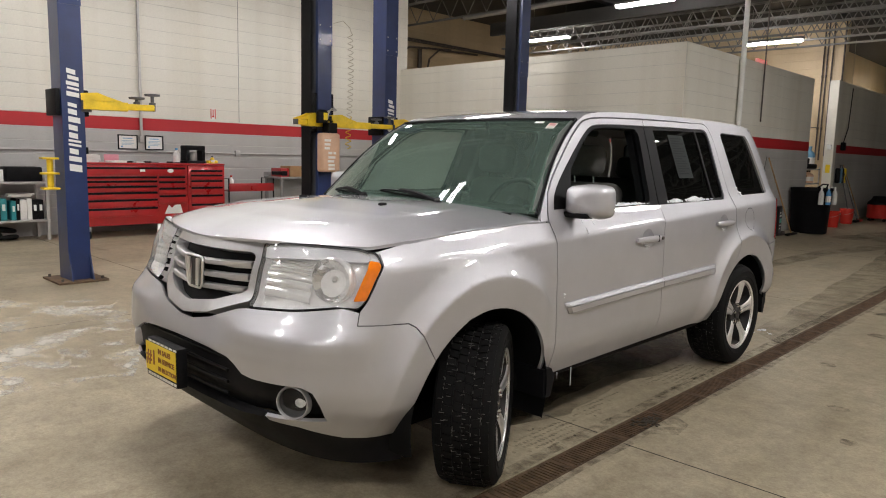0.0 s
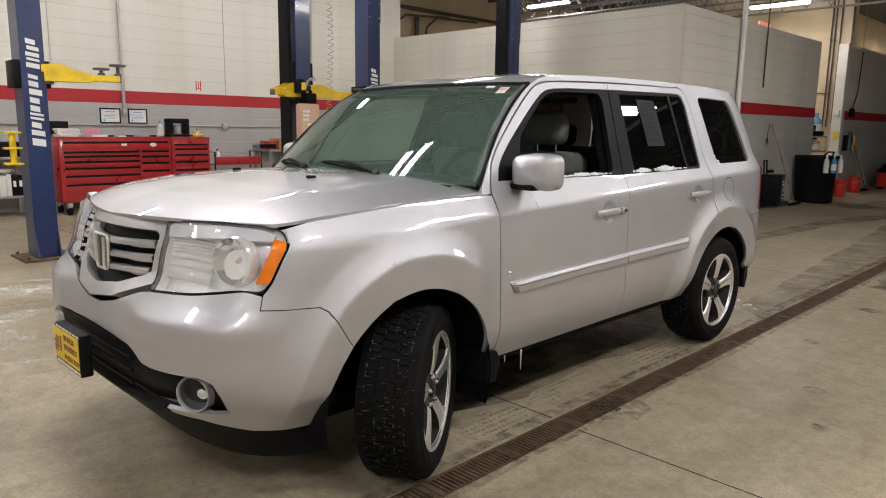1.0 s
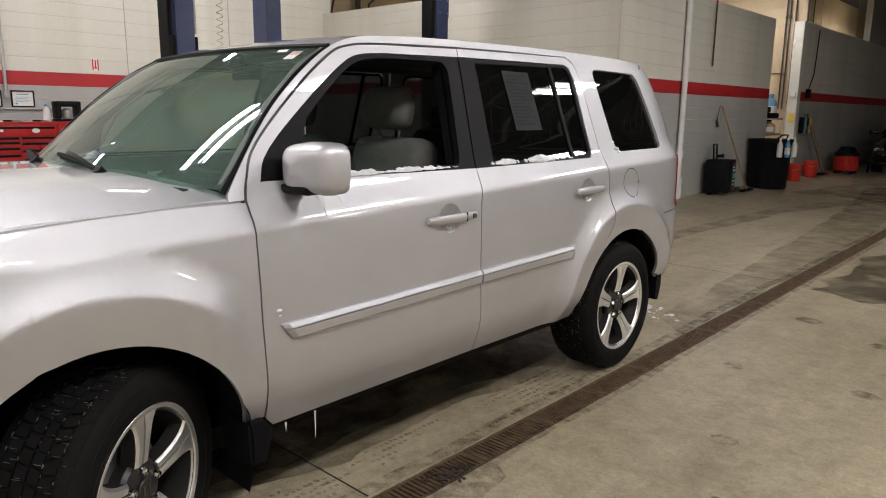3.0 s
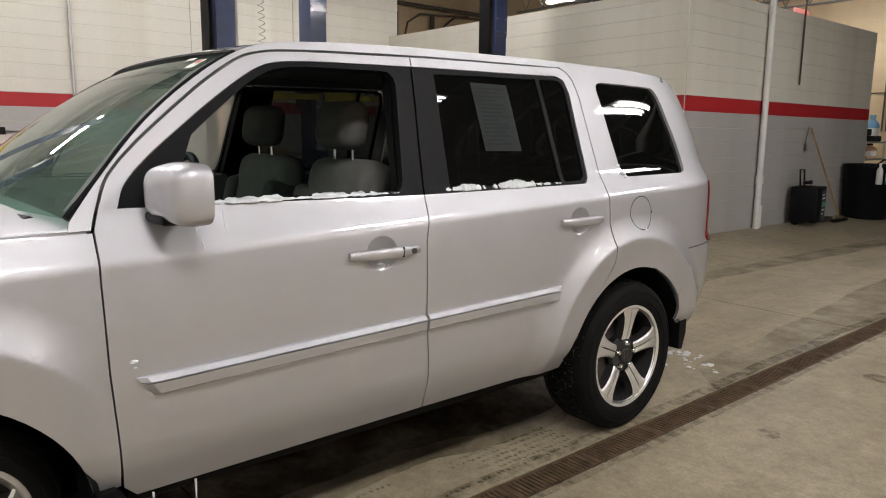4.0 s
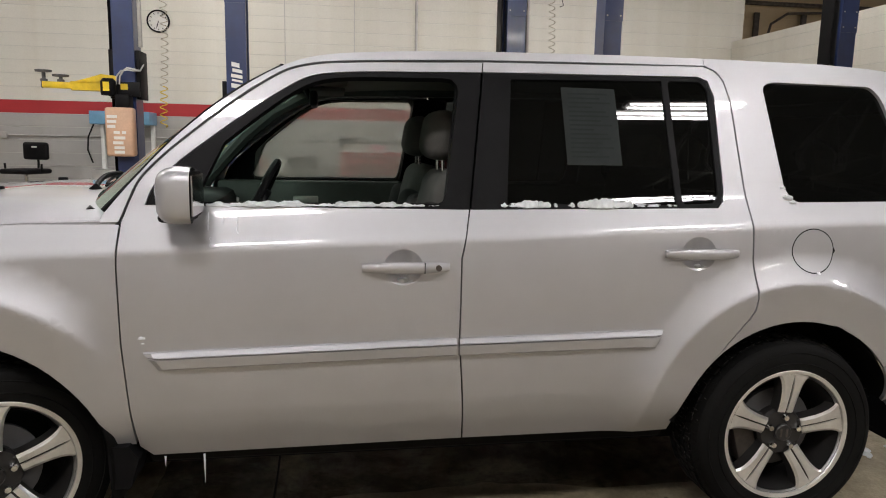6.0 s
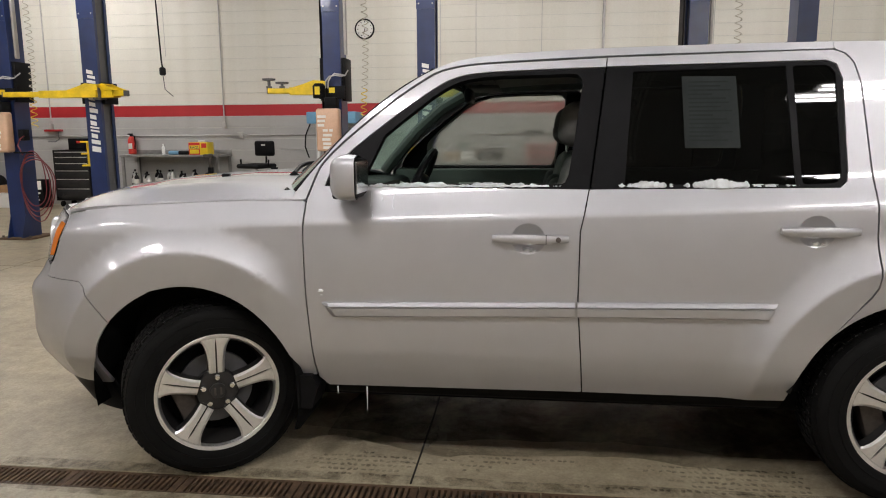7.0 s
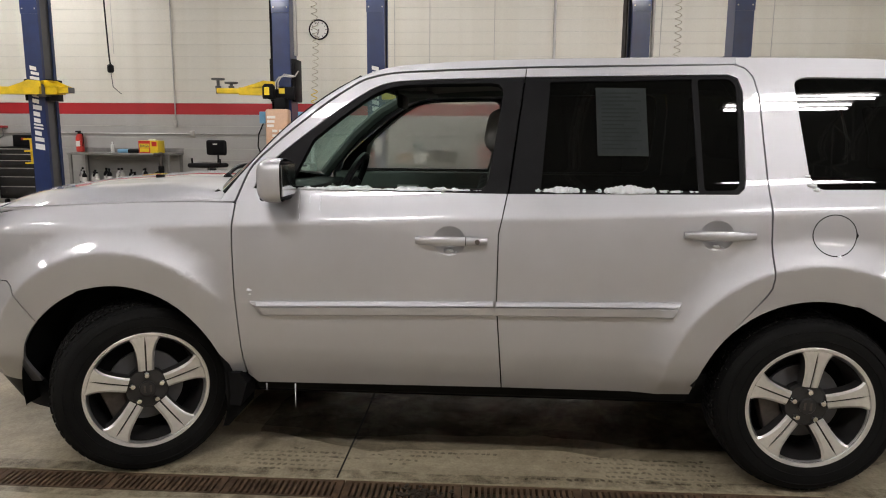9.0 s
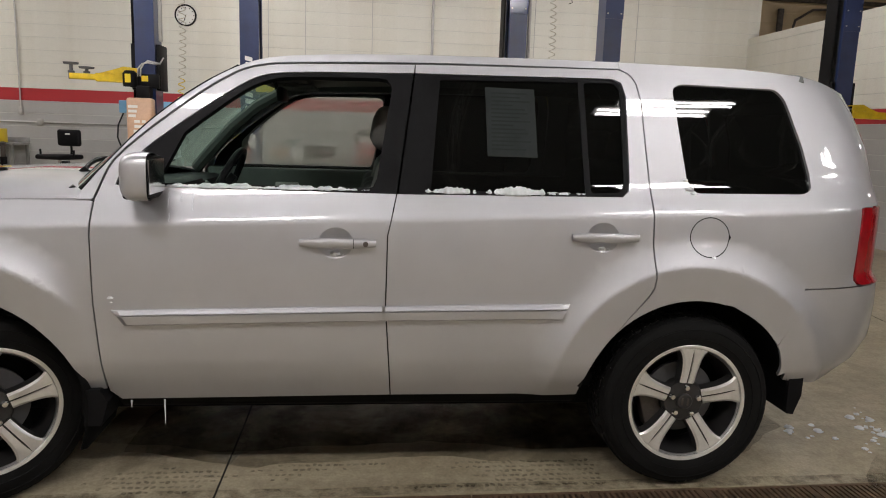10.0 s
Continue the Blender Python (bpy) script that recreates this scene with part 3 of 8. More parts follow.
    if name_face:
        bm = bmesh.new()
        z = 1.225 - z0
        # one slanted bar for each letter, read upwards
        for hgt, wid, gap in ((0.085, 0.15, 0.014), (0.062, 0.15, 0.012), (0.065, 0.105, 0.012), (0.028, 0.15, 0.012), (0.028, 0.15, 0.012), (0.065, 0.105, 0.012), (0.065, 0.105, 0.012), (0.068, 0.14, 0.012), (0.062, 0.105, 0.012), (0.045, 0.105, 0.055),
                              (0.055, 0.15, 0.012), (0.028, 0.14, 0.012), (0.045, 0.15, 0.012), (0.045, 0.13, 0.012), (0.058, 0.105, 0.0)):
            low = 0.060 - (0.028 if wid < 0.12 else 0.0)
            wid *= 0.78
            prism(bm, [(low, z), (low, z + 0.80 * hgt), (low - wid, z + 0.80 * hgt + 0.018), (low - wid, z + 0.018)], d + 0.001, d + 0.004, AXES_YZ)
            z += hgt + gap
        bmesh.ops.recalc_face_normals(bm, faces=bm.faces)
        part("lettering_bar", bm, MAT_WHITE_PLASTIC, th, "row of white bars in place of the maker's name")
    if tank:
        zt = 1.235 - z0
        bm = bx((d + 0.05, -0.165, zt), (d + 0.19, 0.115, zt + 0.50), 0.03, seg=3)
        tk = part("oil_tank", bm, MAT_TAN, th, "tan plastic hydraulic oil tank with paper labels")
        bm = bmesh.new()
        for z, y0, y1 in ((0.03, -0.08, 0.02), (0.075, -0.08, 0.02), (0.125, -0.09, 0.01), (0.175, -0.08, 0.03), (0.23, -0.08, -0.02), (0.23, 0.0, 0.04), (0.29, -0.14, -0.06), (0.34, -0.14, -0.05), (0.39, -0.14, -0.04)):
            box(bm, (d + 0.191, y0, zt + z), (d + 0.193, y1, zt + z + 0.03))
        part("tank_label", bm, MAT_PAPER, tk)
        part("tank_cap", lathe(bmesh.new(), [(0.030, 0.0), (0.030, 0.03), (0.0001, 0.032)], pose(d + 0.12, -0.04, zt + 0.495), 16), MAT_BLACK, tk)
        part("pump_block", bx((d + 0.012, -0.06, zt + 0.50), (d + 0.17, 0.08, zt + 0.63), 0.012), MAT_BLACK, th)
        part("pump_motor", lathe(bmesh.new(), [(0.07, 0), (0.075, 0.02), (0.075, 0.14), (0.05, 0.17)], pose(d + 0.12, -0.13, zt + 0.62), 16), MAT_BLACK, th)
        part("motor_label", bx((d + 0.196, -0.16, zt + 0.66), (d + 0.199, -0.10, zt + 0.75)), MAT_PLATE_Y, th)
        part("outlet_box", bx((d + 0.002, -0.02, 1.78 - z0), (d + 0.03, 0.06, 1.85 - z0), 0.004), MAT_PAPER, th)
        bm = bmesh.new()
        for k in range(2):
            pipe(bm, [(d + 0.09, -0.06 + 0.03 * k, zc + 0.0), (d + 0.10, -0.05 + 0.03 * k, zc + 0.08), (d + 0.09, -0.01 + 0.02 * k, zc + 0.135), (d + 0.08, 0.05, zc + 0.15 + 0.02 * k), (d + 0.06, w + 0.01, zc + 0.14 + 0.02 * k), (d + 0.03, w + 0.06, zc + 0.15), (0.06, w + 0.07, zc + 0.22)], 0.0085, 6)
        part("hydraulic_hose", bm, MAT_GALV, th)
        bm = bx((0.02, w + 0.03, zc + 0.4), (0.08, w + 0.06, h), 0.004)
        part("conduit", bm, MAT_GALV, th)
        bm = bmesh.new()
        pts = []
        for k in range(236):
            a = k * 0.52
            pts.append((0.15 + 0.035 * math.cos(a), w + 0.29 + 0.035 * math.sin(a) + 0.02 * math.sin(k * 0.02), 3.05 - z0 - k * 0.0064))
        pipe(bm, [(0.1, w + 0.06, 3.15 - z0), (0.12, w + 0.20, 3.20 - z0), (0.15, w + 0.29, 3.12 - z0)] + pts[:170], 0.0045, 5)
        part("lower_coil", pipe(bmesh.new(), pts[169:], 0.0055, 5), MAT_YELLOW, th, "yellow end of the springy air hose")
        part("air_coil", bm, MAT_COIL, th, "springy translucent air hose")
    if stand:
        bm = bmesh.new()
        for dz in (0.0, 0.15, 0.3):
            box(bm, (-0.06, -w - 0.17, 1.05 - z0 + dz), (0.06, -w - 0.02, 1.07 - z0 + dz), 0.003)
        rod(bm, (0, -w - 0.09, 1.06 - z0), (0, -w - 0.09, 1.36 - z0), 0.03, n=12)
        part("pad_rack", bm, MAT_YELLOW, th, "yellow rack of lifting pad extensions")
    if hose:
        bm = bmesh.new()
        for loop in range(4):
            pts = []
            for k in range(40):
                a = 2 * math.pi * k / 39
                s = 0.17 + 0.022 * loop + 0.012 * math.sin(3 * a + loop)
                pts.append((d + 0.06 + 0.012 * loop + 0.02 * math.sin(2 * a + loop), w + 0.22 + s * math.sin(a) + 0.022 * loop, 0.95 - z0 - 0.035 * loop + (0.30 if math.cos(a) > 0 else 0.40 + 0.03 * loop) * math.cos(a)))
            pipe(bm, pts, 0.0075, 6)
        part("air_hose", bm, MAT_HOSE, th, "dark red air hose hung in loops")
        part("hose_tail", pipe(bmesh.new(), [(d + 0.06, w + 0.10, 1.20 - z0), (d + 0.05, w + 0.03, 1.32 - z0), (d + 0.03, w + 0.06, 1.40 - z0), (d + 0.03, w + 0.12, 1.44 - z0)], 0.0085, 6), MAT_HOSE, th)
        part("valve", bx((0.05, w + 0.04, 1.38 - z0), (d + 0.03, w + 0.11, 1.52 - z0), 0.01), MAT_BLACK, th)
        part("hose_hook", bx((d, w + 0.02, 1.22 - z0), (d + 0.12, w + 0.20, 1.24 - z0), 0.006), MAT_BLACK, th)
    return th


lift_post(-6.68, False, True, [(-1, 0.88, 8, True, 0.0, 0.125)], hose=True, rest=1.985)
lift_post(-5.50, True, False, [(-1, 1.22, 3, False, 0.10, -0.125), (1, 0.42, -16, False, 0.0, 0.125)], stand=True, rest=1.95)
lift_post(-2.42, False, True, [(-1, 0.66, 12, True, 0.0, 0.125)], rest=1.95)
lift_post(-1.29, True, False, [(1, 0.66, -14, True, 0.0, 0.125)], stand=True, rest=1.905)
lift_post(1.76, False, True, [(-1, 0.36, 8, False, 0.0, 0.125), (1, 1.0, -4, True, 0.0, 0.125)], rest=1.865)
lift_post(2.90, True, False, [(1, 0.62, -35, True, 0.0, 0.125)], rest=1.865)
lift_post(5.90, False, False, [(1, 0.95, 10, True, 0.0, 0.125)], rest=1.865)

# ---- the car ----
from mathutils import geometry

SKIN_Z = (0.20, 0.34, 0.40, 0.50, 0.555, 0.62, 0.78, 0.92, 1.04, 1.12, 1.145, 1.20, 1.26, 1.40, 1.60, 1.72, 1.78)
SKIN_W = (0.85, 0.868, 0.895, 0.936, 0.951, 0.956, 0.960, 0.959, 0.955, 0.9495, 0.934, 0.899, 0.869, 0.822, 0.752, 0.707, 0.66)
# the section slightly rounded at its creases
fine_z = np.linspace(0.05, 1.93, 941)
fine_w = np.interp(fine_z, SKIN_Z, SKIN_W)
bell = np.exp(-0.5 * (np.arange(-40, 41) * 0.002 / 0.0105) ** 2)
wide = np.exp(-0.5 * (np.arange(-120, 121) * 0.002 / 0.075) ** 2)
SKIN_Z, near, far = fine_z[40:-40], np.convolve(fine_w, bell / bell.sum(), "valid"), np.convolve(np.pad(fine_w, 80, "reflect", reflect_type="odd"), wide / wide.sum(), "valid")
share = np.clip((SKIN_Z - 1.22) / 0.10, 0, 1)
SKIN_W = near + (far - near) * share * share * (3 - 2 * share)
NOSE_Z = (0.20, 0.30, 0.385, 0.48, 0.57, 0.68, 0.80, 0.90, 1.0, 1.12, 1.16)
NOSE_Y = (-2.20, -2.29, -2.35, -2.42, -2.43, -2.42, -2.38, -2.31, -2.285, -2.235, -2.19)
TAIL_Z = (0.30, 0.46, 0.52, 0.63, 0.80, 0.876, 0.90, 1.2, 1.3, 1.45, 1.59, 1.68, 1.755, 1.79)
TAIL_Y = (2.15, 2.28, 2.36, 2.43, 2.44, 2.43, 2.39, 2.40, 2.39, 2.37, 2.31, 2.26, 2.2, 2.1)
FRONT_Y, REAR_Y = -1.6, 1.5
ARCH_F, ARCH_R, ARCH_Z, ARCH_RAD = -1.472, 1.375, 0.365, 0.457


def corner_table(a, b):
    ph = np.linspace(0, math.pi / 2, 400)
    x, y = a * np.sqrt(np.cos(ph).clip(0)), b * np.sqrt(np.sin(ph))
    s = np.concatenate([[0], np.cumsum(np.hypot(np.diff(x), np.diff(y)))])
    return ph, s / s[-1], float(s[-1])


PH_F, T_F, LEN_F = corner_table(0.955, 0.82)
PH_R, T_R, LEN_R = corner_table(0.95, 0.93)
Q_NOSE, Q_TAIL = FRONT_Y - LEN_F, REAR_Y + LEN_R


def ease(v, lo, hi):
    k = min(1.0, max(0.0, (v - lo) / (hi - lo)))
    return k * k * (3 - 2 * k)


def half_width(y, z):
    w = float(np.interp(z - 0.037 * y * ease(z, 0.85, 1.05), SKIN_Z, SKIN_W))
    for yc in (ARCH_F, ARCH_R):
        r = math.hypot(y - yc, z - ARCH_Z)
        fade = 1 - ease(y, -1.16, -0.965) if yc < 0 else 1.0
        if r < 0.72:
            rise, fall = 0.044 - 0.12 * (0.598 - r), 0.044 * ((0.72 - r) / 0.122) ** 1.7
            w += -math.log(math.exp(-420 * rise) + math.exp(-420 * fall)) / 420 * fade * ease(z, 0.3, 0.5) * ease(0.72 - r, 0.0, 0.03)
    return w


def skin(q, z):
    """The car's outer skin: q runs from the nose's middle along the left side to the tail's middle, past either onto the right side."""
    flip = 1
    if q < Q_NOSE:
        q, flip = 2 * Q_NOSE - q, -1
    if q > Q_TAIL:
        q, flip = 2 * Q_TAIL - q, -1
    if q < FRONT_Y:
        ph = float(np.interp((FRONT_Y - q) / LEN_F, T_F, PH_F))
        y = FRONT_Y - (FRONT_Y - float(np.interp(z, NOSE_Z, NOSE_Y))) * math.sqrt(math.sin(ph))
        return Vector((flip * half_width(y, z) * math.sqrt(max(0, math.cos(ph))), y, z))
    if q > REAR_Y:
        ph = float(np.interp((q - REAR_Y) / LEN_R, T_R, PH_R))
        y = REAR_Y + (float(np.interp(z, TAIL_Z, TAIL_Y)) - REAR_Y) * math.sqrt(math.sin(ph))
        return Vector((flip * half_width(y, z) * math.sqrt(max(0, math.cos(ph))), y, z))
    return Vector((flip * half_width(q, z), q, z))


def inside(p, poly):
    x, y, hit = p[0], p[1], False
    for (x0, y0), (x1, y1) in zip(poly, poly[1:] + poly[:1]):
        if (y0 > y) != (y1 > y) and x < (x1 - x0) * (y - y0) / (y1 - y0) + x0:
            hit = not hit
    return hit


def divide(poly, step):
    out = []
    for a, b in zip(poly, poly[1:] + poly[:1]):
        n = max(1, round(math.hypot(b[0] - a[0], b[1] - a[1]) / step))
        out += [(a[0] + (b[0] - a[0]) * k / n, a[1] + (b[1] - a[1]) * k / n) for k in range(n)]
    return out


def rounded(poly, r=0.03, n=4):
    """The same outline with its corners rounded."""
    out = []
    for p0, p, p1 in zip(poly[-1:] + poly[:-1], poly, poly[1:] + poly[:1]):
        p0, p, p1 = Vector(p0), Vector(p), Vector(p1)
        k0, k1 = min(r, (p0 - p).length * 0.45), min(r, (p1 - p).length * 0.45)
        a, b = p + (p0 - p).normalized() * k0, p + (p1 - p).normalized() * k1
        out += [tuple(a * (1 - t) ** 2 + p * 2 * t * (1 - t) + b * t * t) for t in (i / n for i in range(n + 1))]
    return out


def flow(pts, n=5):
    """A smooth line through points."""
    ps = [Vector(p) for p in pts]
    ps = [2 * ps[0] - ps[1]] + ps + [2 * ps[-1] - ps[-2]]
    out = []
    for p0, p1, p2, p3 in zip(ps, ps[1:], ps[2:], ps[3:]):
        t1 = (p1 - p0).length ** 0.5
        t2 = t1 + (p2 - p1).length ** 0.5
        t3 = t2 + (p3 - p2).length ** 0.5
        for k in range(n):
            t = t1 + (t2 - t1) * k / n
            a, b, c = p0 + (p1 - p0) * (t / t1), p1 + (p2 - p1) * ((t - t1) / (t2 - t1)), p2 + (p3 - p2) * ((t - t2) / (t3 - t2))
            d, e = a + (b - a) * (t / t2), b + (c - b) * ((t - t1) / (t3 - t1))
            out.append(tuple(d + (e - d) * ((t - t1) / (t2 - t1))))
    return out + [tuple(ps[-2])]


def arc_pts(yc, a0, a1, n=22, r=ARCH_RAD):
    return [(yc + r * math.cos(radians(a0 + (a1 - a0) * k / n)), ARCH_Z + r * math.sin(radians(a0 + (a1 - a0) * k / n))) for k in range(n + 1)]


def panel(name, outline, material, parent, holes=(), side=1, step=0.05, flange=0.016, off=0.0, surface=skin, label="", dish=None, extra=()):
    """A sheet cut to an outline on a surface, with a folded edge. dish: a depth by place, pressed into it."""
    outline = divide(list(outline), step * 0.7)
    holes = [divide(list(h), step * 0.6) for h in holes]
    pts, loops = [], []
    for poly in (outline, *holes):
        loops.append(list(range(len(pts), len(pts) + len(poly))))
        pts += poly
    us, vs = [p[0] for p in outline], [p[1] for p in outline]
    rim = np.array(pts)
    nu, nv = int((max(us) - min(us)) / step) + 1, int((max(vs) - min(vs)) / step) + 1
    for i in range(nu + 1):
        for j in range(nv + 1):
            p = (min(us) + step * (i + 0.5), min(vs) + step * (j + 0.5))
            if inside(p, outline) and not any(inside(p, h) for h in holes) and np.min(np.hypot(rim[:, 0] - p[0], rim[:, 1] - p[1])) > step * 0.45:
                pts.append(p)
    for p in extra:
        if inside(p, outline) and not any(inside(p, h) for h in holes) and np.min(np.hypot(rim[:, 0] - p[0], rim[:, 1] - p[1])) > 0.006:
            pts.append(p)
    vs2, _, tris, *_ = geometry.delaunay_2d_cdt([Vector(p) for p in pts], [], loops[:1], 1, 1e-6)
    vs2 = [tuple(v) for v in vs2]
    keep = []
    for f in tris:
        c = (sum(vs2[i][0] for i in f) / len(f), sum(vs2[i][1] for i in f) / len(f))
        if inside(c, outline) and not any(inside(c, h) for h in holes):
            keep.append(f)
    e = 0.004

    def place(u, v):
        p = surface(u, v)
        if dish:
            n = (surface(u + e, v) - surface(u - e, v)).cross(surface(u, v + e) - surface(u, v - e)).normalized()
            p = p + n * dish(u, v)
        return p

    co, nor = [], []
    for u, v in vs2:
        n = (place(u + e, v) - place(u - e, v)).cross(place(u, v + e) - place(u, v - e))
        n = n.normalized() if n.length > 1e-12 else Vector((0, -1, 0))
        co.append(place(u, v) + n * off)
        nor.append(n)
    faces = [list(f) for f in keep]
    count = {}
    for f in faces:
        for a, b in zip(f, f[1:] + f[:1]):
            count[(a, b)] = count.get((a, b), 0) + 1
    edge = [(a, b) for a, b in count if (b, a) not in count]
    if faces:
        f = faces[0]
        turn = (co[f[1]] - co[f[0]]).cross(co[f[2]] - co[f[0]]).dot(nor[f[0]]) < 0
    if turn:
        faces = [f[::-1] for f in faces]
        edge = [(b, a) for a, b in edge]
    if flange:
        top, low = {}, {}
        for a in {i for pair in edge for i in pair}:
            top[a], low[a] = len(co), len(co) + 1
            co += [co[a].copy(), co[a] - nor[a] * flange]
            nor += [Vector((0, 0, 0)), Vector((0, 0, 0))]
        faces += [[top[b], top[a], low[a], low[b]] for a, b in edge]
    if side < 0:
        co = [Vector((-c.x, c.y, c.z)) for c in co]
        nor = [Vector((-c.x, c.y, c.z)) for c in nor]
        faces = [f[::-1] for f in faces]
    me = bpy.data.meshes.new(name)
    me.from_pydata([tuple(c) for c in co], [], faces)
    me.materials.append(material)
    me.shade_smooth()
    me.normals_split_custom_set_from_vertices([tuple(c) for c in nor])
    ob = new(name, me)
    ob.parent = parent
    return tagged(ob, label)


def loft(name, rows, material, parent, label="", thick=0.0):
    """A smooth sheet through rows of points."""
    bm = bmesh.new()
    vs = [[bm.verts.new(p) for p in row] for row in rows]
    for a, b in zip(vs, vs[1:]):
        for i in range(len(a) - 1):
            bm.faces.new((a[i], a[i + 1], b[i + 1], b[i]))
    bmesh.ops.recalc_face_normals(bm, faces=bm.faces)
    if sum(f.normal.z for f in bm.faces) < 0:
        bmesh.ops.reverse_faces(bm, faces=bm.faces)
    if thick:
        edge = [e for e in bm.edges if e.is_boundary]
        r = bmesh.ops.extrude_edge_only(bm, edges=edge)
        for v in r["geom"]:
            if isinstance(v, bmesh.types.BMVert):
                v.co.z -= thick
    return part(name, bm, material, parent, label, smooth=50)


def q_at(y, z):
    """The place along the skin at which it passes y."""
    if FRONT_Y <= y <= REAR_Y:
        return y
    lo, hi = (Q_NOSE, FRONT_Y) if y < FRONT_Y else (REAR_Y, Q_TAIL)
    for _ in range(30):
        mid = (lo + hi) / 2
        if skin(mid, z).y < y:
            lo = mid
        else:
            hi = mid
    return lo


# rows of points on both sides of the creases round the arches
FLARE_F = [(q_at(y, z), z) for r in (0.560, 0.580, 0.591, 0.599, 0.608, 0.622, 0.645, 0.68) for y, z in arc_pts(ARCH_F, 8, 178, 60, r)]
FLARE_R = [(q_at(y, z), z) for r in (0.560, 0.580, 0.591, 0.599, 0.608, 0.622, 0.645, 0.68) for y, z in arc_pts(ARCH_R, 10, 172, 60, r)]
CREASES = [(y, z + 0.037 * y * ease(z, 0.85, 1.05)) for z in (1.105, 1.122, 1.130, 1.138, 1.155, 0.575, 0.555, 0.535, 0.50) for y in np.linspace(-1.58, 2.3, 130)]
CAR = thing("car", "silver family SUV beside a floor drain, driver's window open, snowy sills", "car")

# doors on the left, seen closely, and on the right
FRONT_EDGE = [(-0.90, 0.390), (-0.938, 0.43), (-0.949, 0.56), (-0.965, 0.79), (-0.970, 1.038), (-0.966, 1.172), (-0.945, 1.235), (-0.905, 1.318)]
FRAME_TOP = [(-0.655, 1.541), (-0.52, 1.637), (-0.446, 1.678), (-0.37, 1.698), (-0.294, 1.707)]
FRONT_DOOR = FRONT_EDGE[:-2] + flow(FRONT_EDGE[-2:] + FRAME_TOP + [(0.226, 1.727)]) + flow([(0.222, 1.692), (-0.285, 1.676), (-0.37, 1.662), (-0.43, 1.636), (-0.64, 1.493), (-0.868, 1.298), (-0.90, 1.226)]) + [ (0.153, 1.217), (0.119, 1.06), (0.116, 0.78), (0.137, 0.5), (0.144, 0.40)]
FRONT_TRIM = flow([(-0.897, 1.229), (-0.865, 1.296), (-0.64, 1.490), (-0.43, 1.633), (-0.37, 1.659), (-0.285, 1.673), (0.220, 1.689)]) + [(0.155, 1.220)]
FRONT_OPEN = rounded([(-0.745, 1.238), (-0.72, 1.375), (-0.64, 1.447)], 0.02, 3)[1:4] + flow([(-0.66, 1.430), (-0.58, 1.496), (-0.441, 1.601), (-0.37, 1.638), (-0.29, 1.657), (0.08, 1.668)]) + [(0.112, 1.664), (0.130, 1.645), (0.134, 1.62), (0.078, 1.275), (0.064, 1.245), (0.05, 1.238), (-0.745, 1.238)]
REAR_DOOR = [(0.149, 0.40), (0.9195, 0.40)] + arc_pts(ARCH_R, 175, 141.5, 6) + [(1.163, 0.838), (1.183, 0.872), (1.188, 0.914), (1.181, 1.05), (1.177, 1.247), (1.160, 1.61), (1.142, 1.687), (1.129, 1.708), (1.112, 1.725), (1.092, 1.734), (1.069, 1.741), (0.231, 1.728), (0.227, 1.693), (1.045, 1.703), (1.082, 1.688), (1.100, 1.63), (1.096, 1.285), (1.088, 1.25), (1.062, 1.227), (0.158, 1.217), (0.124, 1.06), (0.121, 0.78), (0.142, 0.5)]
REAR_TRIM = [(0.163, 1.220), (0.228, 1.690), (1.043, 1.700), (1.079, 1.685), (1.097, 1.63), (1.093, 1.286), (1.084, 1.252), (1.060, 1.231)]
REAR_PANE = [(0.29, 1.238), (0.328, 1.672), (0.900, 1.684), (0.912, 1.238)]
FIXED_PANE = rounded([(0.934, 1.240), (0.923, 1.684), (1.05, 1.686), (1.077, 1.655), (1.074, 1.27), (1.05, 1.245)], 0.015)
QUARTER_PANE = rounded([(1.30, 1.672), (1.335, 1.692), (1.815, 1.686), (1.852, 1.65), (1.897, 1.33), (1.892, 1.275), (1.85, 1.256), (1.37, 1.249), (1.338, 1.295)], 0.022)
QUARTER = [(1.0785, 1.748), (1.095, 1.738), (1.116, 1.730), (1.134, 1.711), (1.147, 1.690), (1.1655, 1.61), (1.1825, 1.247), (1.1865, 1.05), (1.1935, 0.914), (1.1885, 0.869), (1.1685, 0.834)] + arc_pts(ARCH_R, 140.5, 36, 20) + [(1.80, 0.75), (1.852, 0.868), (2.128, 0.874), (2.138, 1.206), (2.33, 1.212), (2.305, 1.45), (2.29, 1.60), (2.26, 1.675), (2.20, 1.712), (2.12, 1.732), (2.02, 1.746), (1.85, 1.757), (1.6, 1.767), (1.2, 1.772), (1.0785, 1.772)]
FENDER = [(-0.973, 1.166), (-1.2, 1.166), (-1.4, 1.160), (-1.9, 1.135), (-2.05, 1.118), (-2.150, 1.100), (-2.138, 1.055), (-2.192, 0.925), (-2.217, 0.885), (-2.205, 0.8365), (-2.10, 0.8315), (-1.98, 0.8285), (-1.945, 0.811), (-1.824, 0.664)] + arc_pts(ARCH_F, 140, 9, 26) + [(-0.947, 0.44), (-0.954, 0.56), (-0.970, 0.79), (-0.975, 1.038)]
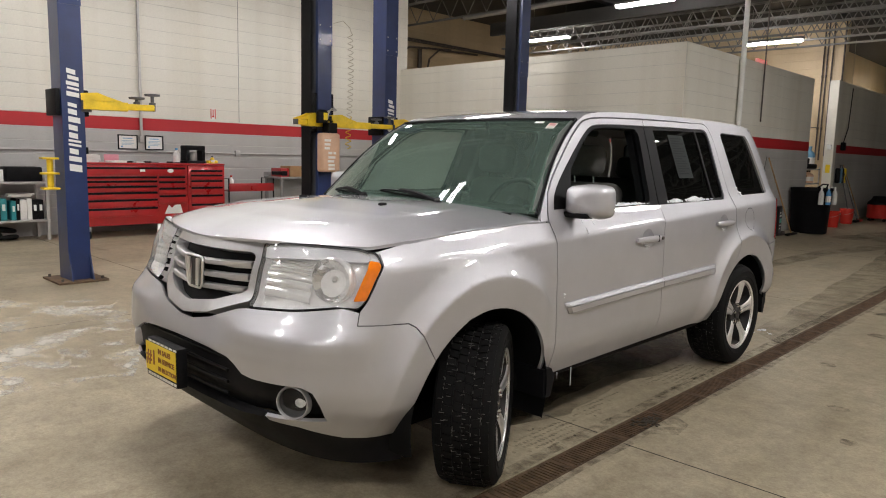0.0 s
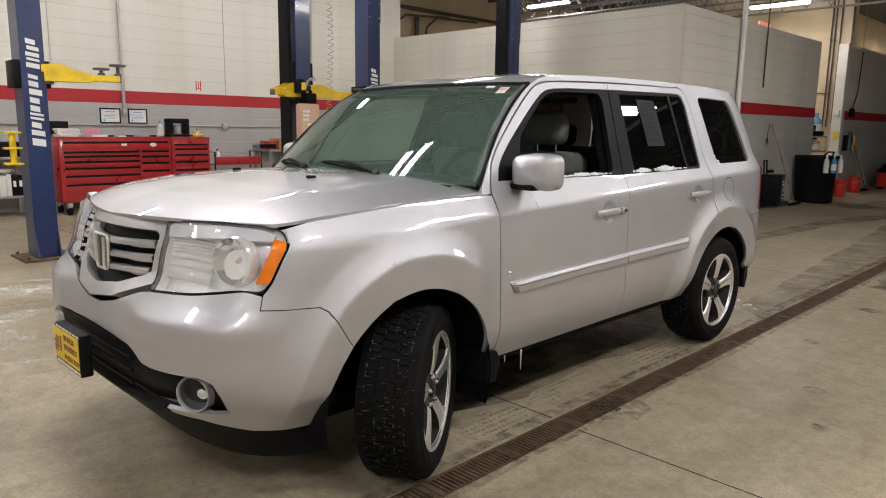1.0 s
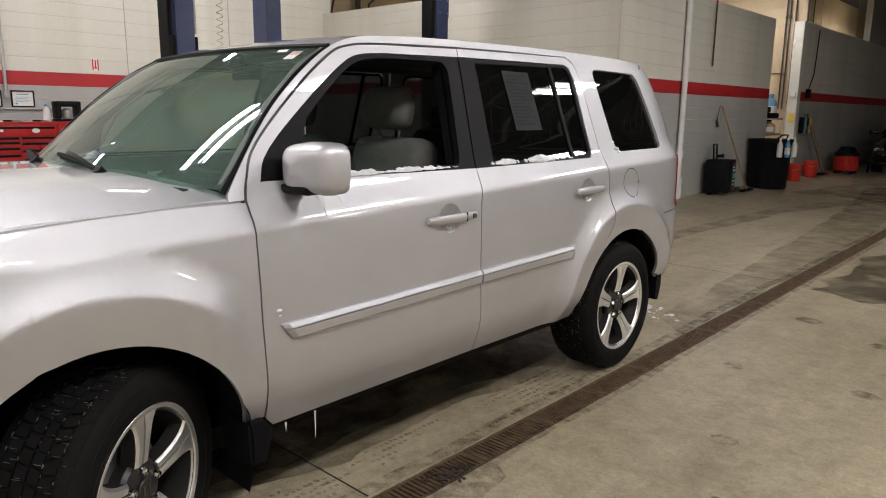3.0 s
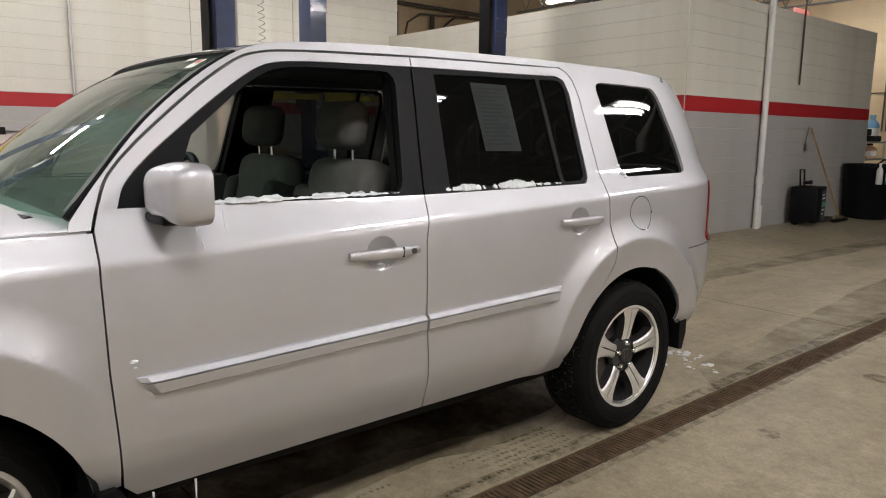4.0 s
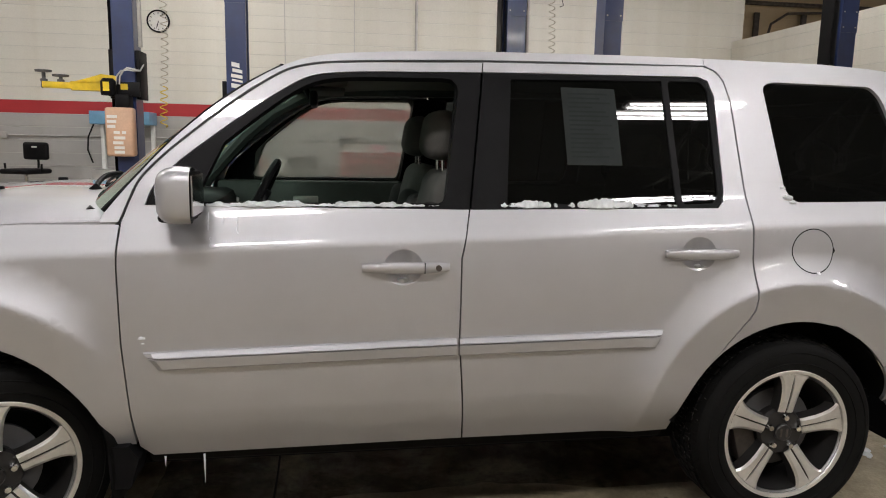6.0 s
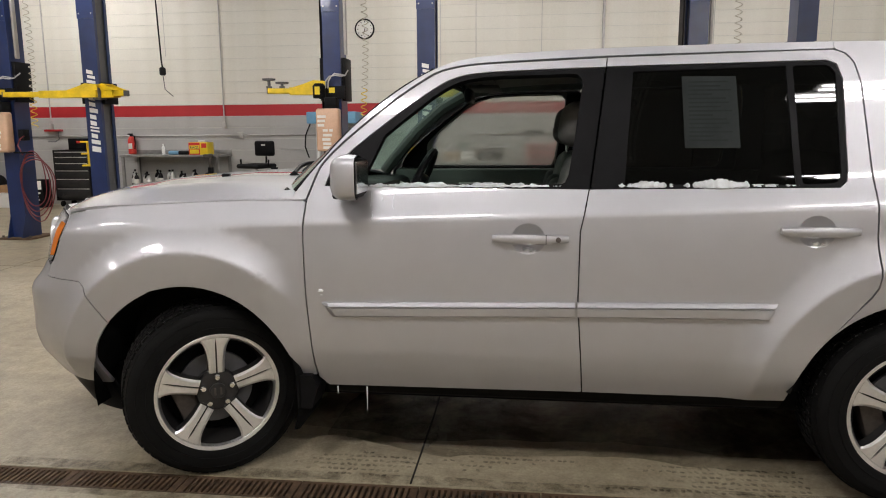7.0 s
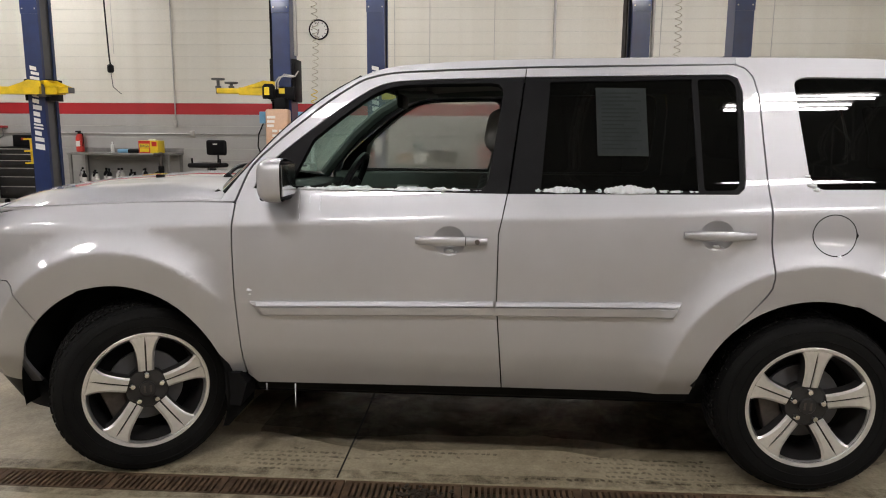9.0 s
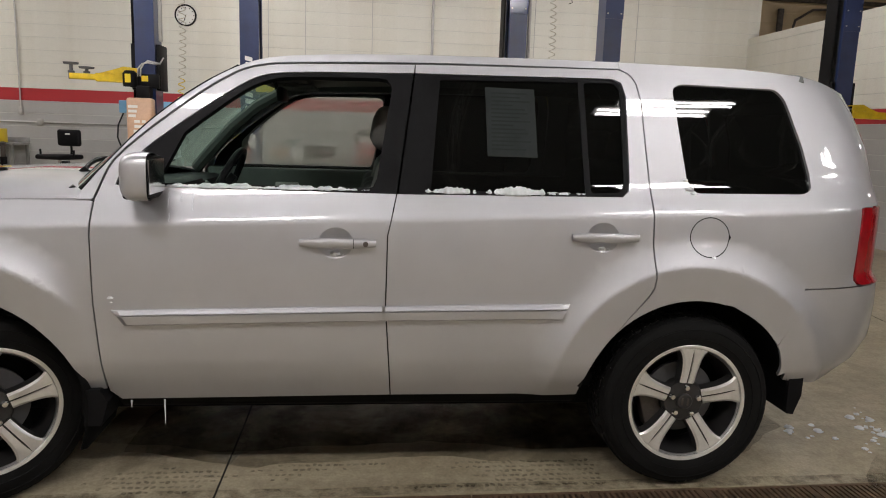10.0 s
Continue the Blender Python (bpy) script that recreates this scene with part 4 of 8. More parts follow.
RAIL = flow([(-0.975, 1.174), (-0.953, 1.237), (-0.913, 1.322), (-0.66, 1.549), (-0.525, 1.645), (-0.45, 1.686), (-0.372, 1.706), (-0.294, 1.715), (0.23, 1.736), (1.077, 1.746)]) + flow([(1.077, 1.773), (0.75, 1.773), (0.2, 1.766), (-0.12, 1.754), (-0.36, 1.730), (-0.48, 1.688), (-0.625, 1.600), (-0.79, 1.466), (-0.95, 1.290), (-1.025, 1.195)]) + [(-1.03, 1.172)]


def cup(yc, zc):
    return [(yc + 0.066 * math.cos(2 * math.pi * k / 28), zc + 0.060 * math.sin(2 * math.pi * k / 28)) for k in range(28)]


def door_handle(side, y0, y1, z, door):
    yc = (y0 + y1) / 2 - 0.008
    panel("handle_cup", cup(yc, z), MAT_PAINT, door, side=side, step=0.02, flange=0, dish=lambda u, v: -0.024 * max(0, 1 - ((u - yc) / 0.067) ** 2 - ((v - z) / 0.061) ** 2))
    bm = bmesh.new()
    rows = []
    for k in range(15):
        y = y0 + (y1 - y0) * k / 14
        t = abs(2 * k / 14 - 1)
        x = half_width(y, z) + 0.026 - 0.018 * t ** 4
        hz, hx = 0.019 - 0.006 * t ** 3, 0.010
        rows.append([bm.verts.new((side * (x + hx * math.cos(a) * 1.0), y, z + 0.002 + hz * math.sin(a))) for a in (2 * math.pi * i / 12 for i in range(12))])
    for a, b in zip(rows, rows[1:]):
        for i in range(12):
            bm.faces.new((a[i], a[(i + 1) % 12], b[(i + 1) % 12], b[i]))
    bm.faces.new(rows[0])
    bm.faces.new(rows[-1])
    bmesh.ops.recalc_face_normals(bm, faces=bm.faces)
    grip = part("door_handle", bm, MAT_PAINT, door, "silver door handle with a bright edge")
    if side > 0 and y0 < 0:
        part("lock", rod(bmesh.new(), (half_width(y1, z) + 0.024, y1 - 0.04, z + 0.002), (half_width(y1, z) + 0.0385, y1 - 0.04, z + 0.002), 0.010, n=14), MAT_CAST, grip)
        part("handle_seam", bx((half_width(y1, z) + 0.02, y1 - 0.087, z - 0.016), (half_width(y1, z) + 0.0365, y1 - 0.0845, z + 0.02)), MAT_BLACK, grip)


def moulding(side, a, b, door):
    """A side moulding from a to b (y, top z, bottom z), with a bright strip along its top."""
    (y0, t0, b0), (y1, t1, b1) = a, b
    shape = ((0.0, -0.001), (0.0, 0.010), (0.10, 0.018), (0.62, 0.020), (0.66, 0.013), (0.70, 0.013), (0.74, 0.023), (0.97, 0.011), (1.0, 0.006), (1.0, -0.001))
    groups = {"side_moulding": (0, 1, 2, 3, 4), "moulding_groove": (4, 5), "bright_strip": (5, 6, 7, 8, 9)}
    rows = []
    n = 40
    for k in range(n + 1):
        f = k / n
        y = y0 + (y1 - y0) * f
        t, low = t0 + (t1 - t0) * f, b0 + (b1 - b0) * f
        end = min(1.0, (f * abs(y1 - y0) + 0.001) / 0.03 if y0 < -0.5 else 1.0, ((1 - f) * abs(y1 - y0) + 0.001) / 0.03 if y1 > 0.5 else 1.0)
        row = []
        for h, d in shape:
            slant = (0.045 * (1 - h) * max(0, 1 - f * 6) if y0 < -0.5 else 0) - (0.035 * (1 - h) * max(0, 1 - (1 - f) * 6) if y1 > 0.5 else 0)
            z = low + (t - low) * h
            row.append(Vector((side * (half_width(y, z) + (d if d < 0 else 0.002 + d * (0.25 + 0.75 * end))), y + slant, z)))
        rows.append(row)
    strip = None
    for name, ids in groups.items():
        bm = bmesh.new()
        vs = [[bm.verts.new(row[i]) for i in ids] for row in rows]
        for p, q in zip(vs, vs[1:]):
            for i in range(len(ids) - 1):
                bm.faces.new((p[i], p[i + 1], q[i + 1], q[i]) if side > 0 else (p[i + 1], p[i], q[i], q[i + 1]))
        bmesh.ops.recalc_face_normals(bm, faces=bm.faces)
        if sum(f.normal.x * side for f in bm.faces) < 0:
            bmesh.ops.reverse_faces(bm, faces=bm.faces)
        if strip is None:
            for row in (vs[0], vs[-1]):
                bm.faces.new(row)
        ob = part(name, bm, MAT_PAINT, strip or door, smooth=25)
        strip = strip or ob


for side in (1, -1):
    door = panel("front_door", FRONT_DOOR, MAT_PAINT, CAR, holes=[cup(-0.075, 1.031)], side=side, extra=CREASES, label="silver front door with its window wound down" if side > 0 else "silver front door with a closed window")
    trim = panel("window_trim", FRONT_TRIM, MAT_BLACK, door, holes=[FRONT_OPEN], side=side, step=0.04, flange=0.03, off=-0.004)
    door_handle(side, -0.212, 0.078, 1.031, door)
    moulding(side, (-0.902, 0.765, 0.706), (0.106, 0.787, 0.728), door)
    if side < 0:
        ob = panel("side_window", rounded([(-0.74, 1.22), (-0.72, 1.38), (-0.65, 1.45), (-0.45, 1.615), (-0.295, 1.662), (0.15, 1.68), (0.08, 1.22)], 0.02), GLASS_CLEAR, door, side=side, step=0.08, flange=0, off=-0.018, label="dusty clear side window")
    door2 = panel("rear_door", REAR_DOOR, MAT_PAINT, CAR, holes=[cup(0.975, 1.069)], side=side, step=0.04, extra=FLARE_R + CREASES)
    panel("window_trim", REAR_TRIM, MAT_BLACK, door2, holes=[REAR_PANE, FIXED_PANE], side=side, step=0.04, flange=0.012, off=-0.004)
    panel("rear_window", [(0.275, 1.222), (0.318, 1.685), (0.905, 1.69), (0.918, 1.222)], GLASS_TINT, door2, side=side, step=0.03, flange=0, off=-0.012, label="dark privacy-tinted window")
    panel("fixed_window", [(0.925, 1.228), (0.915, 1.69), (1.055, 1.69), (1.085, 1.655), (1.082, 1.26), (1.055, 1.232)], GLASS_TINT, door2, side=side, step=0.03, flange=0, off=-0.012, label="dark privacy-tinted window")
    door_handle(side, 0.846, 1.120, 1.069, door2)
    moulding(side, (0.116, 0.787, 0.728), (0.852, 0.800, 0.737), door2)
    quarter = panel("rear_quarter_panel", QUARTER, MAT_PAINT, CAR, holes=[QUARTER_PANE], side=side, step=0.032, extra=FLARE_R + CREASES)
    panel("quarter_window", [(1.28, 1.68), (1.33, 1.705), (1.83, 1.70), (1.87, 1.66), (1.91, 1.33), (1.905, 1.265), (1.86, 1.243), (1.36, 1.236), (1.32, 1.29)], GLASS_TINT, quarter, side=side, step=0.03, flange=0, off=-0.014, label="dark privacy-tinted window")
    ring = [(1.417 + 0.084 * math.cos(2 * math.pi * k / 40), 1.078 + 0.081 * math.sin(2 * math.pi * k / 40)) for k in range(40)]
    disc = [(1.417 + 0.080 * math.cos(2 * math.pi * k / 40), 1.078 + 0.077 * math.sin(2 * math.pi * k / 40)) for k in range(40)]
    if side > 0:
        panel("fuel_door_gap", ring, MAT_BLACK, quarter, holes=[disc], side=side, step=0.02, flange=0, off=0.0014)
        panel("fuel_door", disc, MAT_PAINT, quarter, side=side, step=0.03, flange=0, off=0.0020, label="round silver fuel door")
    panel("front_wing", FENDER, MAT_PAINT, CAR, side=side, step=0.03, extra=FLARE_F + CREASES)
    panel("roof_rail", RAIL, MAT_PAINT, CAR, side=side, step=0.03)
    panel("wing_flange", [(-2.20, 1.10), (-2.05, 1.128), (-1.6, 1.165), (-0.99, 1.185), (-0.99, 1.15), (-1.6, 1.13), (-2.18, 1.06)], MAT_PAINT, CAR, side=side, step=0.04, flange=0, off=-0.010)
    panel("tail_lamp", rounded([(2.136, 1.204), (2.46, 1.20), (2.46, 0.872), (2.134, 0.876)], 0.015), MAT_TAIL, CAR, side=side, step=0.04, off=0.006, label="red tail lamp wrapped round the corner")
    # sill, mud flaps and the dark hollows of the wheel arches
    bm = bmesh.new()
    prism(bm, [(side * 0.81, 0.33), (side * 0.84, 0.35), (side * 0.885, 0.41), (side * 0.80, 0.42), (side * 0.76, 0.33)][::side], -0.92, 0.93, Matrix(((1, 0, 0, 0), (0, 0, 1, 0), (0, 1, 0, 0), (0, 0, 0, 1))))
    bmesh.ops.recalc_face_normals(bm, faces=bm.faces)
    part("sill", bm, MAT_MATT, CAR, "black plastic sill")
    for yc, y_flap, flap_in, lean in ((ARCH_F, -1.005, 0.0, 0.03), (ARCH_R, 1.862, 0.0, 0.0)):
        bm = bmesh.new()
        n = 24
        rings = []
        for k in range(n + 1):
            a = radians(10 + 160 * k / n) if yc > 0 else radians(-20 + 212 * k / n)
            rings.append([bm.verts.new((side * x, yc + r * math.cos(a), ARCH_Z + r * math.sin(a))) for x, r in ((0.955, 0.458), (0.93, 0.475), (0.62, 0.475), (0.60, 0.2))])
        for a, b in zip(rings, rings[1:]):
            for i in range(3):
                bm.faces.new((a[i], a[i + 1], b[i + 1], b[i]))
        bmesh.ops.recalc_face_normals(bm, faces=bm.faces)
        part("wheel_arch_liner", bm, MAT_MATT, CAR, "matt black wheel arch liner")
        bm = bmesh.new()
        prism(bm, [(y_flap - 0.025, 0.50 if yc > 0 else 0.445), (y_flap + 0.04, 0.50 if yc > 0 else 0.445), (y_flap + 0.04 + lean, 0.40), (y_flap + 0.01 + lean, 0.315 if yc > 0 else 0.300), (y_flap - 0.02, 0.32 if yc > 0 else 0.300)], side * 0.74, side * 0.945, Matrix(((0, 0, 1, 0), (1, 0, 0, 0), (0, 1, 0, 0), (0, 0, 0, 1))))
        bmesh.ops.recalc_face_normals(bm, faces=bm.faces)
        part("mud_flap", bm, MAT_BLACK, CAR)


def both(pts):
    """An outline that crosses the middle of the nose, from its left half."""
    return pts + [(2 * Q_NOSE - q, z) for q, z in pts[::-1]]


BUMPER_TOP = [(-1.8265, 0.660), (-1.9475, 0.8075), (-1.982, 0.825), (-2.10, 0.828), (-2.2075, 0.833), (-2.220, 0.881), (-2.29, 0.896), (-2.5, 0.869), (-2.745, 0.849), (-2.80, 0.840), (-2.967, 0.782), (-3.10, 0.756)]
BUMPER_LOW = [(-3.05, 0.395), (-2.70, 0.405), (-2.54, 0.435), (-2.398, 0.424), (-2.227, 0.373), (-2.08, 0.356), (-1.965, 0.353)]
MOUTH = [(-3.10, 0.672), (-2.92, 0.668), (-2.77, 0.658), (-2.72, 0.640), (-2.665, 0.610), (-2.60, 0.603), (-2.375, 0.603), (-2.325, 0.583), (-2.295, 0.53), (-2.264, 0.462), (-2.54, 0.455), (-2.70, 0.430), (-3.05, 0.418)]


def bumper_ledge(q, z):
    """The shelf that stands out under the head lamps."""
    d = abs(q - Q_NOSE)
    return 0.020 * math.exp(-((z - 0.765) / (0.040 if z > 0.765 else 0.065)) ** 2) * ease(d, 0.28, 0.5) * (1 - ease(d, 0.78, 1.12)) * ease(0.89 - z, 0.0, 0.06)


outline = [(q, z) for q, z in arc_pts(ARCH_F, 181, 140.5, 9)] + BUMPER_TOP
outline = outline + [(2 * Q_NOSE - q, z) for q, z in outline[::-1]] + [(2 * Q_NOSE - q, z) for q, z in BUMPER_LOW[::-1]] + BUMPER_LOW
MOUTH_ALL = rounded(MOUTH[9::-1] + [(2 * Q_NOSE - q, z) for q, z in MOUTH[:10]] + [(2 * Q_NOSE - q, z) for q, z in MOUTH[10:]] + MOUTH[:9:-1], 0.010)
bumper = panel("front_bumper", outline, MAT_PAINT, CAR, holes=[MOUTH_ALL], step=0.028, extra=FLARE_F, dish=bumper_ledge, label="silver front bumper with a black lower grille")
wide = [(Q_NOSE + (q - Q_NOSE) * 1.01, 0.53 + (z - 0.53) * 1.15) for q, z in MOUTH_ALL]
panel("lower_grille", wide, MAT_BLACK, bumper, step=0.05, flange=0, off=-0.045, label="black plastic lower grille")
for zz in (0.49, 0.54, 0.59, 0.64):
    bm = bmesh.new()
    qs = [Q_NOSE + dq for dq in np.linspace(-0.36, 0.36, 21)]
    pipe(bm, [skin(q, zz) - (skin(q, zz) * Vector((1, 1, 0))).normalized() * 0.03 for q in qs], 0.007, 6)
    part("grille_slat", bm, MAT_BLACK, bumper)
lip_top, lip_low = [(-2.545, 0.456), (-2.70, 0.438), (-3.05, 0.426)], [(-2.535, 0.437), (-2.70, 0.396), (-3.05, 0.386)]
panel("lower_lip", both(lip_top) + both(lip_low)[::-1], MAT_BLACK, bumper, step=0.04, flange=0.02, off=0.004)
LIP = [(-1.960, 0.346), (-2.2, 0.36), (-2.40, 0.412), (-2.56, 0.428), (-2.70, 0.424), (-3.05, 0.41)]
panel("chin_spoiler", both(LIP) + both([(-1.955, 0.205), (-2.2, 0.245), (-2.6, 0.27), (-3.0, 0.28)][::-1])[::-1][4:] + both([(-1.955, 0.205), (-2.2, 0.245), (-2.6, 0.27), (-3.0, 0.28)])[3::-1], MAT_BLACK, bumper, step=0.06, flange=0.03, off=-0.012, label="black lower chin")

for flip in (1, -1):
    def at_q(q):
        return q if flip > 0 else 2 * Q_NOSE - q

    # fog lamp
    c = skin(at_q(-2.415), 0.528)
    n = Vector((c.x * 0.62, -0.80, 0)).normalized()
    fm = Matrix.Translation(c - n * 0.040) @ n.to_track_quat("Z", "Y").to_matrix().to_4x4()
    fog = part("fog_lamp", lathe(bmesh.new(), [(0.0595, 0.010), (0.0605, 0.020), (0.063, 0.024), (0.066, 0.022), (0.068, 0.012), (0.068, -0.03)], fm, 32), MAT_SATIN, bumper, "round fog lamp in a bright ring")
    part("fog_reflector", lathe(bmesh.new(), [(0.004, -0.045), (0.03, -0.04), (0.056, -0.012), (0.0595, 0.010)], fm, 24), MAT_STEEL_DARK, fog)
    part("fog_bulb", lathe(bmesh.new(), [(0.020, -0.04), (0.026, -0.03), (0.024, -0.008), (0.0001, 0.002)], fm @ Matrix.Translation((0.020 * flip, 0, 0)), 18), MAT_REFLECTOR, fog)
    part("fog_lens", lathe(bmesh.new(), [(0.0001, 0.012), (0.03, 0.010), (0.058, 0.002)], fm, 24), GLASS_FOG, fog)
    # head lamp
    HEAD = rounded([(-2.752, 1.104), (-2.58, 1.118), (-2.417, 1.125), (-2.245, 1.117), (-2.158, 1.098), (-2.145, 1.056), (-2.197, 0.928), (-2.225, 0.894), (-2.32, 0.899), (-2.5, 0.874), (-2.748, 0.854)], 0.018)
    if flip < 0:
        HEAD = [(at_q(q), z) for q, z in HEAD]
    lamp = panel("head_lamp", HEAD, MAT_REFLECTOR, CAR, step=0.04, flange=-0.055, off=-0.055, label="large clear head lamp with an amber side lamp")
    lens = panel("lamp_lens", HEAD, GLASS_LENS, lamp, step=0.04, flange=0, off=0.001)
    lens.visible_shadow = False
    panel("lamp_seal", HEAD, MAT_BLACK, lamp, holes=[[(at_q(-2.46) + (q - at_q(-2.46)) * 0.986, 0.99 + (z - 0.99) * 0.972) for q, z in HEAD]], step=0.03, flange=0.02, off=0.0015)
    brow = [(-2.74, 1.092), (-2.58, 1.106), (-2.417, 1.113), (-2.26, 1.107), (-2.19, 1.088), (-2.21, 1.068), (-2.30, 1.070), (-2.42, 1.072), (-2.60, 1.062), (-2.735, 1.050)]
    panel("lamp_brow", [(at_q(q), z) for q, z in brow], MAT_PAINT, lamp, step=0.03, flange=0.02, off=-0.006)
    amber = rounded([(-2.203, 1.072), (-2.160, 1.066), (-2.152, 1.054), (-2.204, 0.925), (-2.256, 0.922)], 0.008)
    panel("side_lamp", [(at_q(q), z) for q, z in amber], MAT_AMBER, lamp, step=0.02, flange=0.02, off=0.0025, label="amber side lamp")
    for qc, zc, rad in ((-2.375, 0.992, 0.084),):
        c = skin(at_q(qc), zc)
        n = Vector((flip * 0.35, -0.93, 0)).normalized()
        hm = Matrix.Translation(c - n * 0.062) @ n.to_track_quat("Z", "Y").to_matrix().to_4x4()
        part("lamp_bowl", lathe(bmesh.new(), [(0.016, -0.02), (0.03, -0.016), (rad * 0.6, 0.0), (rad * 0.9, 0.028), (rad, 0.040)], hm, 17), MAT_CHROME, lamp, smooth=0)
        part("bowl_ring", lathe(bmesh.new(), [(rad, 0.038), (rad * 1.02, 0.042), (rad * 1.07, 0.036), (rad * 1.09, 0.0)], hm, 32), MAT_MIRROR, lamp)
        part("bulb", lathe(bmesh.new(), [(0.012, -0.02), (0.013, 0.01), (0.0001, 0.022)], hm, 14), MAT_WHITE_PLASTIC, lamp)
    # stepped facets of the low beam reflector, fine above and broad below
    for z0, z1 in ((1.038, 1.048), (1.026, 1.037), (1.013, 1.025), (0.999, 1.012), (0.972, 0.998), (0.940, 0.971), (0.896, 0.939)):
        bm = bmesh.new()
        rows = []
        for q in np.linspace(-2.715, -2.475 if z0 > 0.98 else -2.46, 7):
            sag = 0.020 * (1 - ((q + 2.59) / 0.125) ** 2)
            rows.append([bm.verts.new(skin(at_q(q), z) + Vector((0, 0.030 + sag - dep, 0))) for z, dep in ((z0, 0.0), (z0 + (z1 - z0) * 0.25, 0.008), (z0 + (z1 - z0) * 0.7, 0.010), (z1, 0.0))])
        for p, q in zip(rows, rows[1:]):
            for i in range(3):
                bm.faces.new((p[i], p[i + 1], q[i + 1], q[i]))
        bmesh.ops.recalc_face_normals(bm, faces=bm.faces)
        part("lamp_flute", bm, MAT_MIRROR, lamp, smooth=60)


# grille, bowed forward of the nose
def nose_sheet(x, z):
    base = float(np.interp(z, NOSE_Z, NOSE_Y)) + 0.045
    return Vector((x, base - (0.056 + 0.045 * ease(z, 0.82, 1.05)) * (1 - (x / 0.40) ** 2), z))


OUT = [(0.362, 1.100), (0.392, 1.085), (0.388, 0.885), (0.372, 0.862), (0.19, 0.800), (0.0, 0.775), (-0.19, 0.800), (-0.372, 0.862), (-0.388, 0.885), (-0.392, 1.085), (-0.362, 1.100), (0.0, 1.100)]
INN = [(0.325, 1.058), (0.350, 1.042), (0.340, 0.908), (0.322, 0.890), (0.18, 0.845), (0.0, 0.822), (-0.18, 0.845), (-0.322, 0.890), (-0.340, 0.908), (-0.350, 1.042), (-0.325, 1.058), (0.0, 1.060)]
grille = panel("grille", OUT, MAT_SATIN, CAR, holes=[rounded(INN, 0.015)], surface=nose_sheet, step=0.035, flange=0.05, off=0.012, label="satin silver grille with three bars over black mesh")
panel("grille_mesh", [(x * 1.03, 0.94 + (z - 0.94) * 1.1) for x, z in INN], MAT_BLACK, grille, surface=nose_sheet, step=0.05, flange=0, off=-0.04)
for z0, wx in ((1.012, 0.342), (0.958, 0.338), (0.904, 0.325)):
    bm = bmesh.new()
    rows = []
    for k in range(25):
        x = -wx + 2 * wx * k / 24
        c = nose_sheet(x, z0 - 0.012 * (1 - abs(x) / wx)) + Vector((0, -0.004, 0))
        rows.append([bm.verts.new(c + Vector((0, dy, dz))) for dy, dz in ((-0.009, 0.007), (-0.010, -0.007), (-0.003, -0.013 - 0.005 * ease(abs(x), 0.20, 0.24)), (0.03, -0.012), (0.03, 0.010), (-0.001, 0.012))])
    for a, b in zip(rows, rows[1:]):
        for i in range(6):
            bm.faces.new((a[i], a[(i + 1) % 6], b[(i + 1) % 6], b[i]))
    bmesh.ops.recalc_face_normals(bm, faces=bm.faces)
    part("grille_bar", bm, MAT_SATIN, grille)
em = Matrix.Translation(nose_sheet(0, 0.945) + Vector((0, -0.010, 0))) @ AXES_XZ
bm = bmesh.new()
prism(bm, rounded([(-0.062, -0.066), (0.062, -0.066), (0.080, 0.075), (-0.080, 0.075)], 0.03, 6), -0.004, 0.008, em)
emblem = part("badge", bm, MAT_RIM_DARK, grille, "plain chrome badge with two uprights")
bm = bmesh.new()
for sgn in (-1, 1):
    prism(bm, rounded([(sgn * 0.020, -0.056), (sgn * 0.044, -0.056), (sgn * 0.058, 0.066), (sgn * 0.028, 0.066)], 0.006), 0.008, 0.016, em)
ringo = rounded([(-0.062, -0.066), (0.062, -0.066), (0.080, 0.075), (-0.080, 0.075)], 0.03, 6)
pipe(bm, [em @ Vector((x, y, 0.008)) for x, y in ringo + ringo[:1]], 0.006, 6)
bmesh.ops.recalc_face_normals(bm, faces=bm.faces)
part("badge_upright", bm, MAT_RIM, emblem)

# dealer plate on the bumper, with its printed words
pm = Matrix.Translation((-0.012, -2.505, 0.475)) @ AXES_XZ
plate = part("plate_frame", box(bmesh.new(), (-0.150, 0, -0.045), (0.150, 0.172, 0.004), 0.008, pm), MAT_BLACK, bumper, "black plate frame with a yellow dealer card")
part("plate_card", box(bmesh.new(), (-0.146, 0.03, 0.005), (0.146, 0.158, 0.007), 0.0, pm), MAT_PLATE_Y, plate)
for spot in [(-0.13 + 0.028 * k, -0.108 + 0.028 * k, 0.009, 0.021) for k in range(10)] + [(-0.12 + 0.04 * k, -0.09 + 0.04 * k, 0.1605, 0.169) for k in range(7)]:
    part("frame_bar", bars(bmesh.new(), [spot], pm @ Matrix.Translation((0, 0, 0.004)), 0.001), MAT_PAPER, plate)


def words(name, text, size, m, material, parent, bold=0.0):
    cu = bpy.data.curves.new(name, "FONT")
    cu.body, cu.size, cu.extrude, cu.offset = text, size, 0.0008, bold
    tmp = bpy.data.objects.new(name, cu)
    scene.collection.objects.link(tmp)
    dg = bpy.context.evaluated_depsgraph_get()
    me = bpy.data.meshes.new_from_object(tmp.evaluated_get(dg))
    bpy.data.objects.remove(tmp)
    me.transform(m)
    me.materials.clear()
    me.materials.append(material)
    ob = new(name, me)
    ob.parent = parent
    return ob


